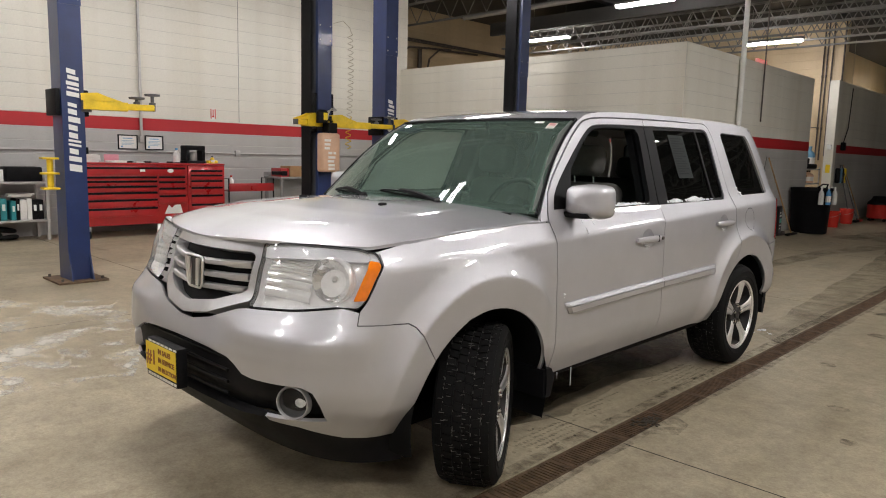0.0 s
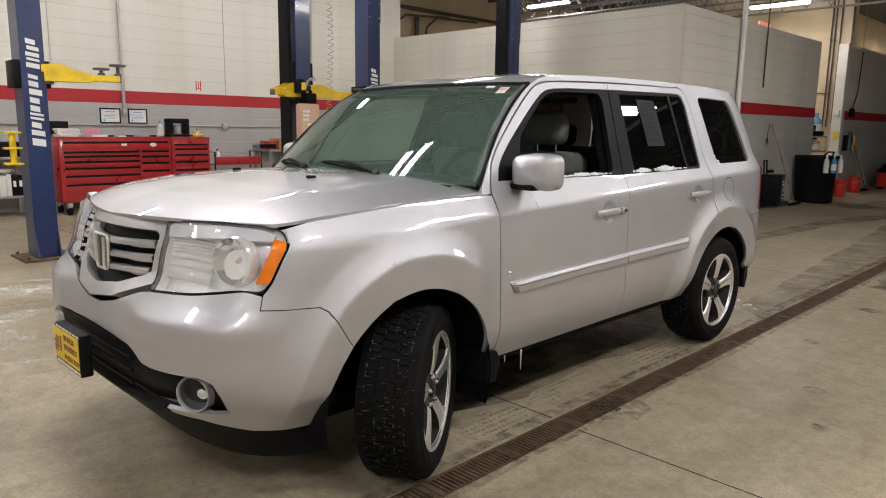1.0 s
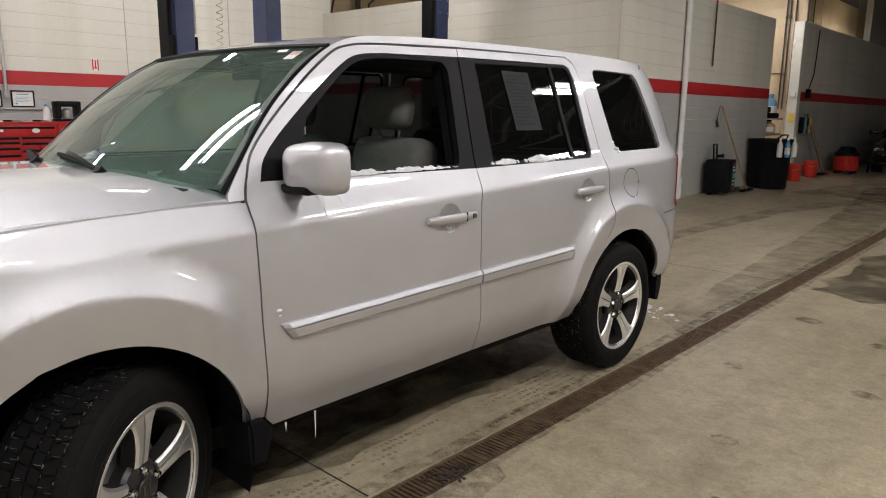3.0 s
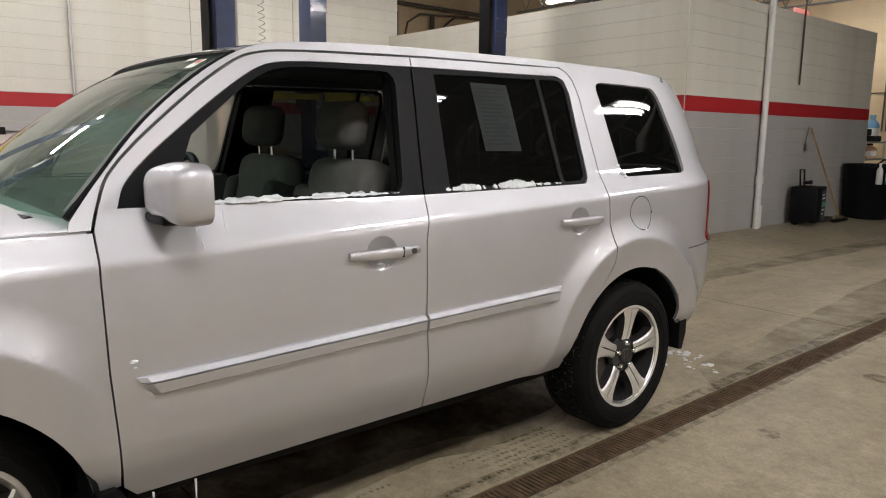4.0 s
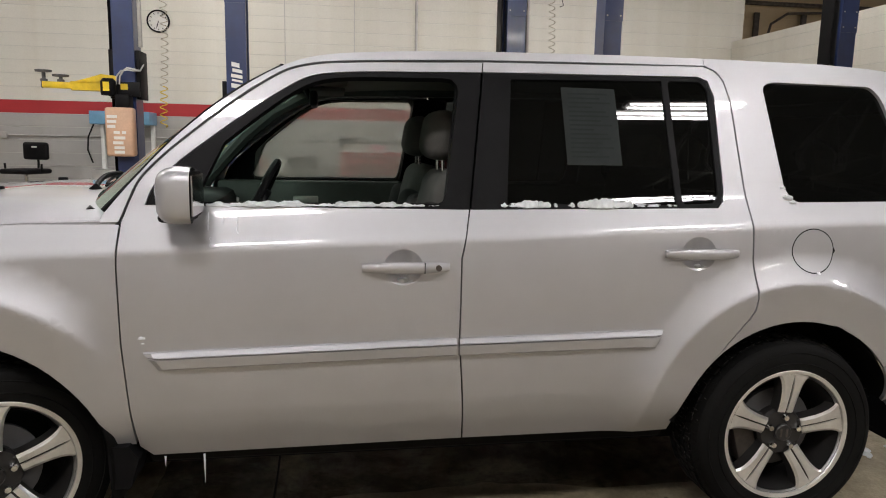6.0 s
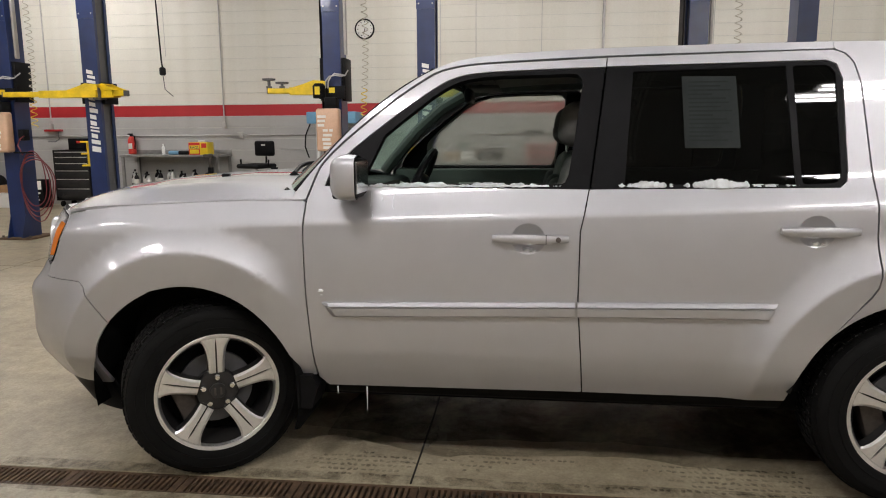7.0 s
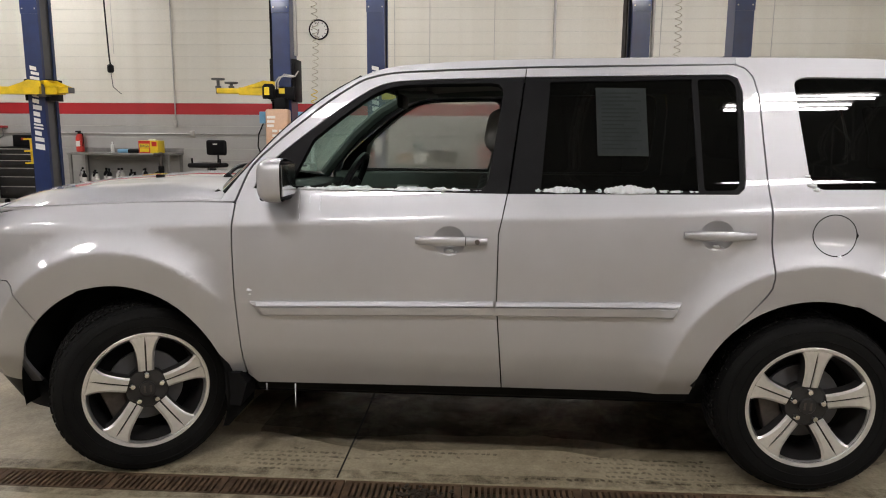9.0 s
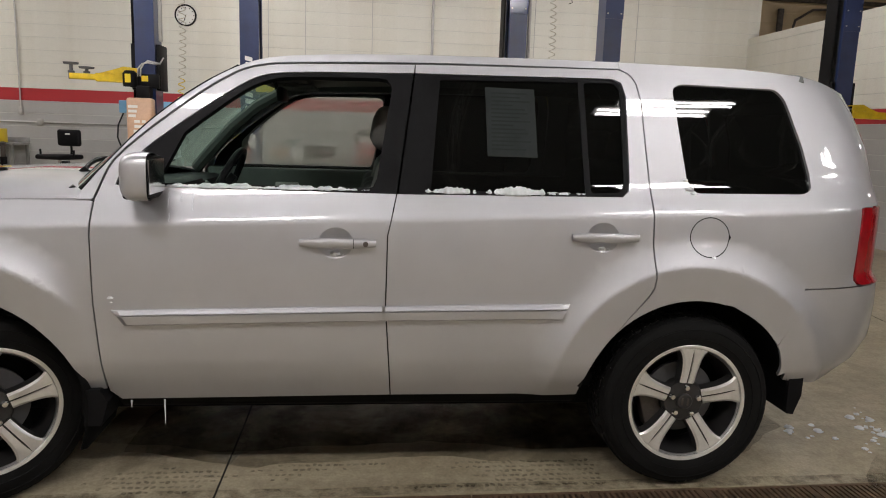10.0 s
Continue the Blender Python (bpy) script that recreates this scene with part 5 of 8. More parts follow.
words("plate_number", "#1", 0.088, pm @ Matrix.Translation((-0.138, 0.065, 0.0078)), MAT_ORANGE_INK, plate, 0.002)
for k, line in enumerate(("IN SALES", "IN SERVICE", "IN SELECTION")):
    words("plate_words", line, 0.031 if k < 2 else 0.0265, pm @ Matrix.Translation((-0.022, 0.121 - 0.038 * k, 0.0078)), MAT_ORANGE_INK, plate, 0.0008)

# bonnet
EDGE_Y = (-2.055, -1.9, -1.65, -1.4, -1.2, -0.985)
EDGE_Z = (1.119, 1.138, 1.152, 1.164, 1.171, 1.175)
rows = []
for i in range(31):
    v = i / 30
    ye = -2.055 + (2.055 - 0.985) * v
    ze = float(np.interp(ye, EDGE_Y, EDGE_Z))
    xe = half_width(ye, ze) * (1 if ye > -1.6 else (max(0, 1 - ((-1.6 - ye) / (-1.6 - float(np.interp(ze, NOSE_Z, NOSE_Y)))) ** 4)) ** 0.25) - 0.004
    yc = -2.312 + (2.312 - 1.14) * v ** 1.05
    zc = float(np.interp(v, (0, 0.03, 0.1, 0.2, 0.4, 0.7, 1), (1.106, 1.124, 1.155, 1.186, 1.220, 1.243, 1.244)))
    row = []
    for j in range(49):
        u = -1 + 2 * j / 48
        a = abs(u)
        fall = a ** 3.2
        arch = 0.012 * (1 - v) ** 5 * math.sin(math.pi * min(1, a * 0.95)) + 0.006 * math.exp(-((a - 0.70) / 0.10) ** 2) * math.sin(math.pi * min(1, v * 1.05))
        row.append(Vector((u * xe, yc + (ye - yc) * a ** 2, zc + (ze - zc) * fall + arch)))
    rows.append(row)
bonnet = loft("bonnet", rows, MAT_PAINT, CAR, "silver bonnet with two washer jets", 0.012)
for sgn in (-1, 1):
    p = rows[19][24 + sgn * 9]
    part("washer_jet", bx((p.x - 0.012, p.y - 0.02, p.z - 0.004), (p.x + 0.012, p.y + 0.02, p.z + 0.012), 0.005), MAT_BLACK, bonnet)

# windscreen, roof and cowl
UP = [(-1.028, 1.205), (-0.945, 1.295), (-0.82, 1.434), (-0.70, 1.541), (-0.59, 1.622), (-0.475, 1.688)]
fine = flow(UP, 8)
uy, uz = [p[0] for p in fine], [p[1] for p in fine]
shield = []
for i in range(21):
    v = i / 20
    ye = float(np.interp(v, np.linspace(0, 1, len(uy)), uy))
    ze = float(np.interp(v, np.linspace(0, 1, len(uz)), uz))
    xe = half_width(ye, ze) - 0.012
    yc = -1.215 + (1.215 - 0.525) * v
    zc = 1.228 + (1.697 - 1.228) * v + 0.030 * math.sin(math.pi * v)
    shield.append([Vector((u * xe, yc + (ye - yc) * abs(u) ** 2.2, zc + (ze - zc) * abs(u) ** 2.6)) for u in np.linspace(-1, 1, 33)])
glass = loft("windscreen", shield, GLASS_SHIELD, CAR, "green-tinted windscreen with a dirty film and two stickers")
bm = bmesh.new()
pipe(bm, [r[0] + Vector((0.004, 0, 0)) for r in shield], 0.010, 6)
pipe(bm, [r[-1] - Vector((0.004, 0, 0)) for r in shield], 0.010, 6)
pipe(bm, [p + Vector((0, 0.0, 0.0)) for p in shield[-1]], 0.012, 6)
part("windscreen_seal", bm, MAT_BLACK, glass)
bm = bmesh.new()
pipe(bm, [shield[0][k] + Vector((0, -0.02, -0.024)) for k in range(2, 31)], 0.020, 8)
part("cowl", bm, MAT_BLACK, CAR, "black plastic cowl below the windscreen")


def on_shield(name, r0, r1, c0, c1, material, lift=0.003):
    """A small sticker that follows the glass between two rows and columns."""
    bm = bmesh.new()
    def at(r, c):
        i, j = min(19, int(r)), min(31, int(c))
        a, b = r - i, c - j
        p = shield[i][j] * (1 - a) * (1 - b) + shield[i + 1][j] * a * (1 - b) + shield[i][j + 1] * (1 - a) * b + shield[i + 1][j + 1] * a * b
        n = (shield[i][j + 1] - shield[i][j]).cross(shield[i + 1][j] - shield[i][j]).normalized()
        return p + n * (lift if n.z > 0 else -lift)
    g = [[bm.verts.new(at(r0 + (r1 - r0) * i / 3, c0 + (c1 - c0) * j / 3)) for j in range(4)] for i in range(4)]
    for a, b in zip(g, g[1:]):
        for j in range(3):
            bm.faces.new((a[j], a[j + 1], b[j + 1], b[j]))
    bmesh.ops.recalc_face_normals(bm, faces=bm.faces)
    return part(name, bm, material, glass)


on_shield("sticker", 16.9, 18.8, 28.7, 29.9, MAT_PAPER)
for k in range(3):
    on_shield("sticker_print", 17.9 + 0.28 * k, 18.04 + 0.28 * k, 28.85, 29.7, MAT_BUCKET, 0.004)
on_shield("sticker", 18.7, 19.3, 26.5, 27.8, MAT_PAPER)
ROOF_Y = (-0.475, -0.36, -0.12, 0.2, 0.75, 1.2, 1.6, 1.85, 2.02, 2.10)
ROOF_Z = (1.689, 1.730, 1.754, 1.766, 1.773, 1.772, 1.765, 1.752, 1.735, 1.71)
edge = flow(list(zip(ROOF_Y, ROOF_Z)), 6)
ROOF_Y, ROOF_Z = [p[0] for p in edge], [p[1] for p in edge]
rows = []
for i in range(31):
    v = i / 30
    ye = -0.475 + 2.575 * v
    ze = float(np.interp(ye, ROOF_Y, ROOF_Z))
    xe, yr = skin(ye, ze).x - 0.002, skin(ye, ze).y
    yc = -0.527 + (2.20 + 0.527) * v
    zc = float(np.interp(v, (0, 0.03, 0.08, 0.16, 0.3, 0.6, 0.85, 0.95, 1), (1.700, 1.728, 1.757, 1.782, 1.800, 1.810, 1.802, 1.785, 1.765)))
    rows.append([Vector((u * xe, yc + (yr - yc) * abs(u) ** 3, zc + (ze - zc) * abs(u) ** 3.4)) for u in np.linspace(-1, 1, 41)])
# the roof rolls down to the top edge of the tailgate
end = [skin(Q_TAIL + (2.185 - Q_TAIL) * u, 1.690 - 0.006 * u ** 4) for u in np.linspace(0, 1, 21)]
end = [Vector((-p.x, p.y, p.z)) for p in end[:0:-1]] + end
rows = rows[:-1] + [[a * (1 - k) + b * k + Vector((0, 0.006, 0.008)) * math.sin(math.pi * k) for a, b in zip(rows[-2], end)] for k in (0.4, 0.75, 1.0)]
loft("roof", rows, MAT_PAINT, CAR, "silver roof", 0.012)
loft("headliner", [[p * 1.0 + Vector((-0.04 * (1 if p.x > 0 else -1), 0, -0.05)) for p in r] for r in rows[2:-7]], MAT_HEADLINER, CAR, "pale grey headliner")

# tail
TAIL_ALL = [(2.47, 0.878), (2.47, 1.214), (2.345, 1.218), (2.32, 1.45), (2.305, 1.60), (2.275, 1.69)]
tg = TAIL_ALL + [(2 * Q_TAIL - q, z) for q, z in TAIL_ALL[::-1]]
tail_pane = rounded([(2.48, 1.28), (2.46, 1.62), (2 * Q_TAIL - 2.46, 1.62), (2 * Q_TAIL - 2.48, 1.28)], 0.05)
gate = panel("tailgate", tg, MAT_PAINT, CAR, holes=[tail_pane], step=0.06)
panel("tailgate_window", [(Q_TAIL + (q - Q_TAIL) * 1.03, 1.45 + (z - 1.45) * 1.06) for q, z in tail_pane], GLASS_TINT, gate, step=0.1, flange=0, off=-0.012)
low = arc_pts(ARCH_R, 35.5, 16, 6)[::-1]
RB = [(1.86, 0.470), (1.84, 0.505)] + low + [(1.795, 0.742), (1.848, 0.862), (2.13, 0.868), (2.47, 0.870)]
rb = RB + [(2 * Q_TAIL - q, z) for q, z in RB[::-1]] + [(2 * Q_TAIL - 2.05, 0.45), (2.05, 0.45)]
rbump = panel("rear_bumper", rb, MAT_PAINT, CAR, step=0.05, label="silver rear bumper")

# underside
bm = bx((-0.78, -1.98, 0.30), (0.78, 1.8, 0.40), 0.03)
box(bm, (-0.50, -2.12, 0.30), (0.50, -1.0, 0.85), 0.05)
box(bm, (-0.30, -1.0, 0.22), (0.30, 1.7, 0.32), 0.04)
for yc in (ARCH_F, ARCH_R):
    rod(bm, (-0.8, yc, 0.34), (0.8, yc, 0.34), 0.05, n=10)
part("underbody", bm, MAT_MATT, CAR, "dark underbody")


# wheels
def rim_spoke(k, zf, outer, inner, drop, hub):
    """Half of a twin spoke on each side of a groove: its machined face, or with drop its painted flank."""
    bm = bmesh.new()
    a = 2 * math.pi * k / 5 + math.pi / 2
    prof = [(hub, 0.026), (0.105, 0.0265), (0.135, 0.028), (0.165, 0.0315), (0.192, 0.0375), (0.212, 0.046), (0.226, 0.057), (0.236, 0.070)]
    for sgn in (-1, 1):
        rows = []
        for r, w1 in prof:
            z = zf - 0.020 * (1 - (r - 0.07) / 0.17) ** 2
            groove = inner * (1.0 if r < 0.205 else max(0.15, (0.236 - r) / 0.031))
            ring = []
            for w, dz in ((groove, -0.001), (w1 - 0.004 + outer, 0.0), (w1 + outer, -0.003), (w1 + 0.006 + outer, -drop), (groove, -drop)):
                x, y = r * math.cos(a) - sgn * w * math.sin(a), r * math.sin(a) + sgn * w * math.cos(a)
                ring.append(bm.verts.new((x, y, z + dz)))
            rows.append(ring)
        for p, q in zip(rows, rows[1:]):
            for i in range(5):
                bm.faces.new((p[i], p[(i + 1) % 5], q[(i + 1) % 5], q[i]))
        bm.faces.new(rows[0])
        bm.faces.new(rows[-1])
    bmesh.ops.recalc_face_normals(bm, faces=bm.faces)
    return bm


def build_wheel():
    """A wheel whose axle is local z, face outward."""
    bm = bmesh.new()
    lathe(bm, [(0.236, 0.098), (0.236, -0.085), (0.20, -0.09), (0.215, -0.02), (0.222, 0.05), (0.228, 0.092)], n=48)
    hub = part("wheel", bm, MAT_RIM_DARK, CAR, "five-spoke alloy wheel with machined faces")
    bm = bmesh.new()
    lathe(bm, [(0.226, 0.060), (0.231, 0.088), (0.240, 0.102), (0.253, 0.1045), (0.260, 0.100), (0.260, 0.086), (0.240, 0.075)], n=64)
    part("rim_lip", bm, MAT_RIM, hub)
    for k in range(5):
        spoke = part("spoke", rim_spoke(k, 0.098, 0.0, 0.0036, 0.006, 0.080), MAT_RIM, hub, "bright machined twin spoke")
        part("spoke_flank", rim_spoke(k, 0.0925, 0.003, 0.0, 0.045, 0.072), MAT_RIM_DARK, spoke, "grey painted spoke flank")
    bm = bmesh.new()
    lathe(bm, [(0.086, 0.0), (0.092, 0.055), (0.084, 0.069), (0.05, 0.073), (0.0001, 0.074)], n=40)
    part("hub_face", bm, MAT_RIM_DARK, hub)
    # added black disc that gives the gaps between spokes their shade
    part("dust_shield", lathe(bmesh.new(), [(0.228, -0.045), (0.15, -0.03), (0.0001, -0.03)], n=40), MAT_MATT, hub, "matt black backing disc added to darken the spoke pockets")
    part("centre_cap", lathe(bmesh.new(), [(0.034, 0.07), (0.034, 0.082), (0.030, 0.086), (0.0001, 0.087)], n=28), MAT_RIM_DARK, hub)
    for sx in (-1, 1):
        part("cap_mark", bx((sx * 0.012 - 0.004, -0.016, 0.0860), (sx * 0.012 + 0.004, 0.016, 0.0885), 0.001), MAT_CAST, hub)
    for k in range(5):
        a = 2 * math.pi * k / 5 + math.pi / 2 
        m = Matrix.Translation((0.0605 * math.cos(a), 0.0605 * math.sin(a), 0.066))
        part("lug_nut", lathe(bmesh.new(), [(0.015, 0), (0.0145, 0.018), (0.010, 0.026), (0.0001, 0.027)], m, 8), MAT_CHROME, hub)
    bm = bmesh.new()
    lathe(bm, [(0.07, -0.005), (0.155, -0.005), (0.155, 0.015), (0.075, 0.015), (0.07, 0.03)], n=36)
    part("brake_disc", bm, MAT_STEEL_DARK, hub, "rusty grey brake disc")
    m = Matrix.Rotation(radians(200), 4, "Z")
    part("brake_calliper", box(bmesh.new(), (0.09, -0.09, -0.03), (0.175, 0.09, 0.04), 0.012, m), MAT_CAST, hub)
    bm = bmesh.new()
    lathe(bm, [(0.240, 0.085), (0.252, 0.103), (0.275, 0.111), (0.31, 0.1135), (0.335, 0.109), (0.352, 0.099), (0.3615, 0.082), (0.3645, 0.05), (0.365, 0), (0.365, -0.045), (0.3645, -0.095), (0.3615, -0.127), (0.352, -0.144), (0.31, -0.158), (0.252, -0.120), (0.240, -0.085)], n=72)
    tyre = part("tyre", bm, MAT_RUBBER, hub, "black winter-worn tyre with a blocky tread")
    bm = bmesh.new()
    for r in (0.283, 0.322):
        lathe(bm, [(r, 0.1128), (r + 0.002, 0.1152), (r + 0.004, 0.1128)], n=64)
    part("sidewall_rib", bm, MAT_RUBBER, tyre)
    verts, faces = [], []
    rowsz = ((-0.137, -0.107, 0.0), (-0.099, -0.062, 0.5), (-0.054, -0.022, 0.1), (-0.014, 0.014, 0.25), (0.022, 0.056, 0.75), (0.064, 0.092, 0.3))
    pitch = 58
    for z0, z1, ph in rowsz:
        for k in range(pitch):
            a0, a1 = 2 * math.pi * (k + ph) / pitch, 2 * math.pi * (k + ph + 0.80) / pitch
            skew = 0.018 if z0 < 0 else -0.018
            i = len(verts)
            for r in (0.3615, 0.3725):
                rr = r - (0.006 if max(abs(z0 + 0.0225), abs(z1 + 0.0225)) > 0.11 else 0)
                for a, z in ((a0, z0), (a1, z0), (a1 + skew, z1), (a0 + skew, z1)):
                    drop = 0.012 * max(0, (abs(z + 0.0225) - 0.0825) / 0.04) ** 2
                    verts.append(((rr - drop) * math.cos(a), (rr - drop) * math.sin(a), z))
            faces += [(i + 4, i + 5, i + 6, i + 7), (i, i + 1, i + 5, i + 4), (i + 1, i + 2, i + 6, i + 5), (i + 2, i + 3, i + 7, i + 6), (i + 3, i, i + 4, i + 7)]
    me = bpy.data.meshes.new("tread")
    me.from_pydata(verts, [], faces)
    me.materials.append(MAT_RUBBER)
    tread = new("tread", me)
    tread.parent = tyre
    # grit and snow packed in the grooves
    rng = random.Random(5)
    verts, faces = [], []
    for k in range(640):
        a = rng.uniform(0, 2 * math.pi)
        if rng.random() < 0.55:
            zc, half, da = rng.choice((-0.103, -0.058, -0.018, 0.018, 0.060)) + rng.uniform(-0.002, 0.002), rng.uniform(0.0010, 0.0025), rng.uniform(0.006, 0.035)
        else:
            zc, half, da = rng.uniform(-0.13, 0.09), rng.uniform(0.005, 0.014), rng.uniform(0.003, 0.007)
        i = len(verts)
        rr = 0.3735 - 0.010 * max(0, (abs(zc + 0.0225) - 0.0825) / 0.04) ** 2
        verts += [(rr * math.cos(p), rr * math.sin(p), q) for p, q in ((a, zc - half), (a + da, zc - half * 0.6), (a + da * 1.1, zc + half), (a + da * 0.2, zc + half * 0.8))]
        faces.append((i, i + 1, i + 2, i + 3))
    me = bpy.data.meshes.new("packed_grit")
    me.from_pydata(verts, [], faces)
    me.materials.append(MAT_GRIT)
    tagged(new("packed_grit", me), "pale grit and snow packed in the tread", kind="stuff").parent = tyre
    return hub


WHEEL = build_wheel()


def axle(side, x, y, z, steer):
    """Face outward, spokes upright."""
    out = Matrix(((0, 0, side, 0), (side, 0, 0, 0), (0, 1, 0, 0), (0, 0, 0, 1)))
    return Matrix.Translation((side * x, y, z)) @ Matrix.Rotation(radians(steer), 4, "Z") @ out


def seat_wheel(m):
    def copy_part(o, parent):
        c = o.copy()
        scene.collection.objects.link(c)
        c.parent = parent
        for ch in o.children:
            copy_part(ch, c)
        return c
    c = copy_part(WHEEL, CAR)
    c.matrix_basis = m
    return c


WHEEL.matrix_basis = axle(1, 0.876, ARCH_F + 0.056, 0.362, 32)
seat_wheel(axle(-1, 0.800, ARCH_F + 0.047, 0.3665, 32))
seat_wheel(axle(1, 0.85, 1.3875, 0.3725, 0) @ Matrix.Rotation(radians(-4), 4, "Z"))
seat_wheel(axle(-1, 0.85, 1.3875, 0.3725, 0))

# door mirrors
for side in (1, -1):
    bm = bmesh.new()
    rows = []
    for k in range(12):
        th = math.pi / 2 * max(0.06, k / 9) if k < 10 else math.pi / 2
        s, dx = math.sin(th) ** 0.62, 0.075 * (1 - math.cos(th) ** 0.9) + 0.018 * max(0, k - 9)
        s *= 1 - 0.015 * max(0, k - 9)
        ring = []
        for i in range(28):
            a = 2 * math.pi * i / 28
            cx = abs(math.cos(a)) ** 0.45 * math.copysign(1, math.cos(a))
            cz = abs(math.sin(a)) ** 0.45 * math.copysign(1, math.sin(a))
            ring.append(bm.verts.new((side * (0.990 + 0.121 * s * cx), -0.848 + dx + 0.02 * (cx + 1) * 0.5, 1.270 + 0.087 * s * cz * (1 - 0.08 * (cx < 0)) )))
        rows.append(ring)
    for a, b in zip(rows, rows[1:]):
        for i in range(28):
            bm.faces.new((a[i], a[(i + 1) % 28], b[(i + 1) % 28], b[i]))
    bm.faces.new(rows[0])
    bmesh.ops.recalc_face_normals(bm, faces=bm.faces)
    mirror = part("door_mirror", bm, MAT_PAINT, CAR, "silver door mirror on a black foot", smooth=60)
    bm = bx((0.885, -0.765, 1.195), (1.10, -0.715, 1.345), 0.02, Matrix.Diagonal((side, 1, 1, 1)))
    bmesh.ops.recalc_face_normals(bm, faces=bm.faces)
    part("mirror_back", bm, MAT_BLACK, mirror)
    part("mirror_glass", bx((0.905, -0.716, 1.212), (1.09, -0.711, 1.332), 0.0, Matrix.Diagonal((side, 1, 1, 1))), MAT_CHROME, mirror)
    bm = bx((0.84, -0.83, 1.185), (1.02, -0.73, 1.215), 0.012, Matrix.Diagonal((side, 1, 1, 1)))
    bmesh.ops.recalc_face_normals(bm, faces=bm.faces)
    part("mirror_foot", bm, MAT_BLACK, mirror)

# wipers lie on the foot of the windscreen
def on_glass(r, c, lift):
    i, j = min(19, int(r)), min(31, int(c))
    a, b = r - i, c - j
    p = shield[i][j] * (1 - a) * (1 - b) + shield[i + 1][j] * a * (1 - b) + shield[i][j + 1] * (1 - a) * b + shield[i + 1][j + 1] * a * b
    n = (shield[i][j + 1] - shield[i][j]).cross(shield[i + 1][j] - shield[i][j]).normalized()
    return p + n * (lift if n.z > 0 else -lift)


for c0, c1, r1 in ((22.6, 13.4, 1.5), (12.0, 3.6, 1.2)):
    bm = bmesh.new()
    cm = c0 + (c1 - c0) * 0.6
    pipe(bm, [on_glass(r1 * 0.85 * k / 8, c0 + (cm - c0) * k / 8, 0.022 + 0.022 * math.sin(math.pi * k / 9)) for k in range(9)], 0.011, 6)
    rod(bm, on_glass(0.0, c0, -0.01), on_glass(0.0, c0, 0.036), 0.018, n=12)
    arm = part("wiper", bm, MAT_BLACK, CAR, "black windscreen wiper")
    bm = bmesh.new()
    pipe(bm, [on_glass(0.55 + (r1 - 0.55) * k / 12, c0 - 1.4 + (c1 - c0 + 1.4) * k / 12, 0.008) for k in range(13)], 0.006, 5)
    part("wiper_blade", bm, MAT_RUBBER, arm)
    bm = bmesh.new()
    pipe(bm, [on_glass(0.6 + (r1 - 0.6) * k / 12, c0 - 1.9 + (c1 - c0 + 2.4) * k / 12, 0.014 + 0.016 * math.sin(math.pi * k / 12)) for k in range(13)], 0.006, 5)
    part("blade_frame", bm, MAT_BLACK, arm)

# cabin
bm = bx((-0.80, -1.0, 0.40), (0.80, 1.75, 0.45))
part("cabin_floor", bm, MAT_BLACK, CAR)
for side in (1, -1):
    bm = bx((0.80, -0.93, 0.42), (0.885, 0.12, 1.215), 0.02, Matrix.Diagonal((side, 1, 1, 1)))
    box(bm, (0.72, -0.70, 0.86), (0.82, 0.05, 0.92), 0.02, Matrix.Diagonal((side, 1, 1, 1)))
    bmesh.ops.recalc_face_normals(bm, faces=bm.faces)
    card = part("door_card", bm, MAT_TRIM, CAR, "grey-green door trim with an armrest")
    part("inner_handle", bx((0.785, -0.52, 1.08), (0.80, -0.38, 1.13), 0.006, Matrix.Diagonal((side, 1, 1, 1))), MAT_GALV, card)
    bm = bx((0.80, 0.16, 0.42), (0.885, 0.88, 1.205), 0.02, Matrix.Diagonal((side, 1, 1, 1)))
    box(bm, (0.80, 0.84, 0.90), (0.885, 2.1, 1.205), 0.02, Matrix.Diagonal((side, 1, 1, 1)))
    bmesh.ops.recalc_face_normals(bm, faces=bm.faces)
    part("rear_door_card", bm, MAT_TRIM, CAR)
    panel("pillar_trim", [(0.07, 1.19), (0.27, 1.19), (0.32, 1.69), (0.14, 1.69)], MAT_BLACK, CAR, side=side, off=-0.05, flange=0.04)
    bm = bmesh.new()
    pts = [(side * (half_width(y, z) - 0.05), y, z) for y, z in ((-1.0, 1.2), (-0.92, 1.29), (-0.76, 1.46), (-0.6, 1.59), (-0.45, 1.67), (-0.3, 1.705), (0.2, 1.72), (1.1, 1.735), (1.9, 1.72))]
    pipe(bm, pts, 0.035, 8)
    part("roof_lining_edge", bm, MAT_TRIM, CAR)
bm = bx((-0.80, -1.06, 0.55), (0.80, -0.70, 1.10), 0.06)
box(bm, (-0.78, -1.20, 1.02), (0.78, -0.82, 1.18), 0.05)
box(bm, (0.14, -0.93, 1.06), (0.60, -0.72, 1.225), 0.05)
box(bm, (-0.14, -0.74, 0.75), (0.12, -0.60, 1.10), 0.03)
dash = part("dashboard", bm, MAT_BLACK, CAR, "dark grey dashboard with an instrument hood")
part("instrument_ring", lathe(bmesh.new(), [(0.06, 0.0), (0.062, 0.008), (0.07, 0.0)], Matrix.Translation((0.40, -0.655, 1.15)) @ Matrix.Rotation(radians(-75), 4, "X"), 24), MAT_GALV, dash)
bm = bmesh.new()
sm = Matrix.Translation((0.37, -0.60, 1.185)) @ Matrix.Rotation(radians(64), 4, "X")
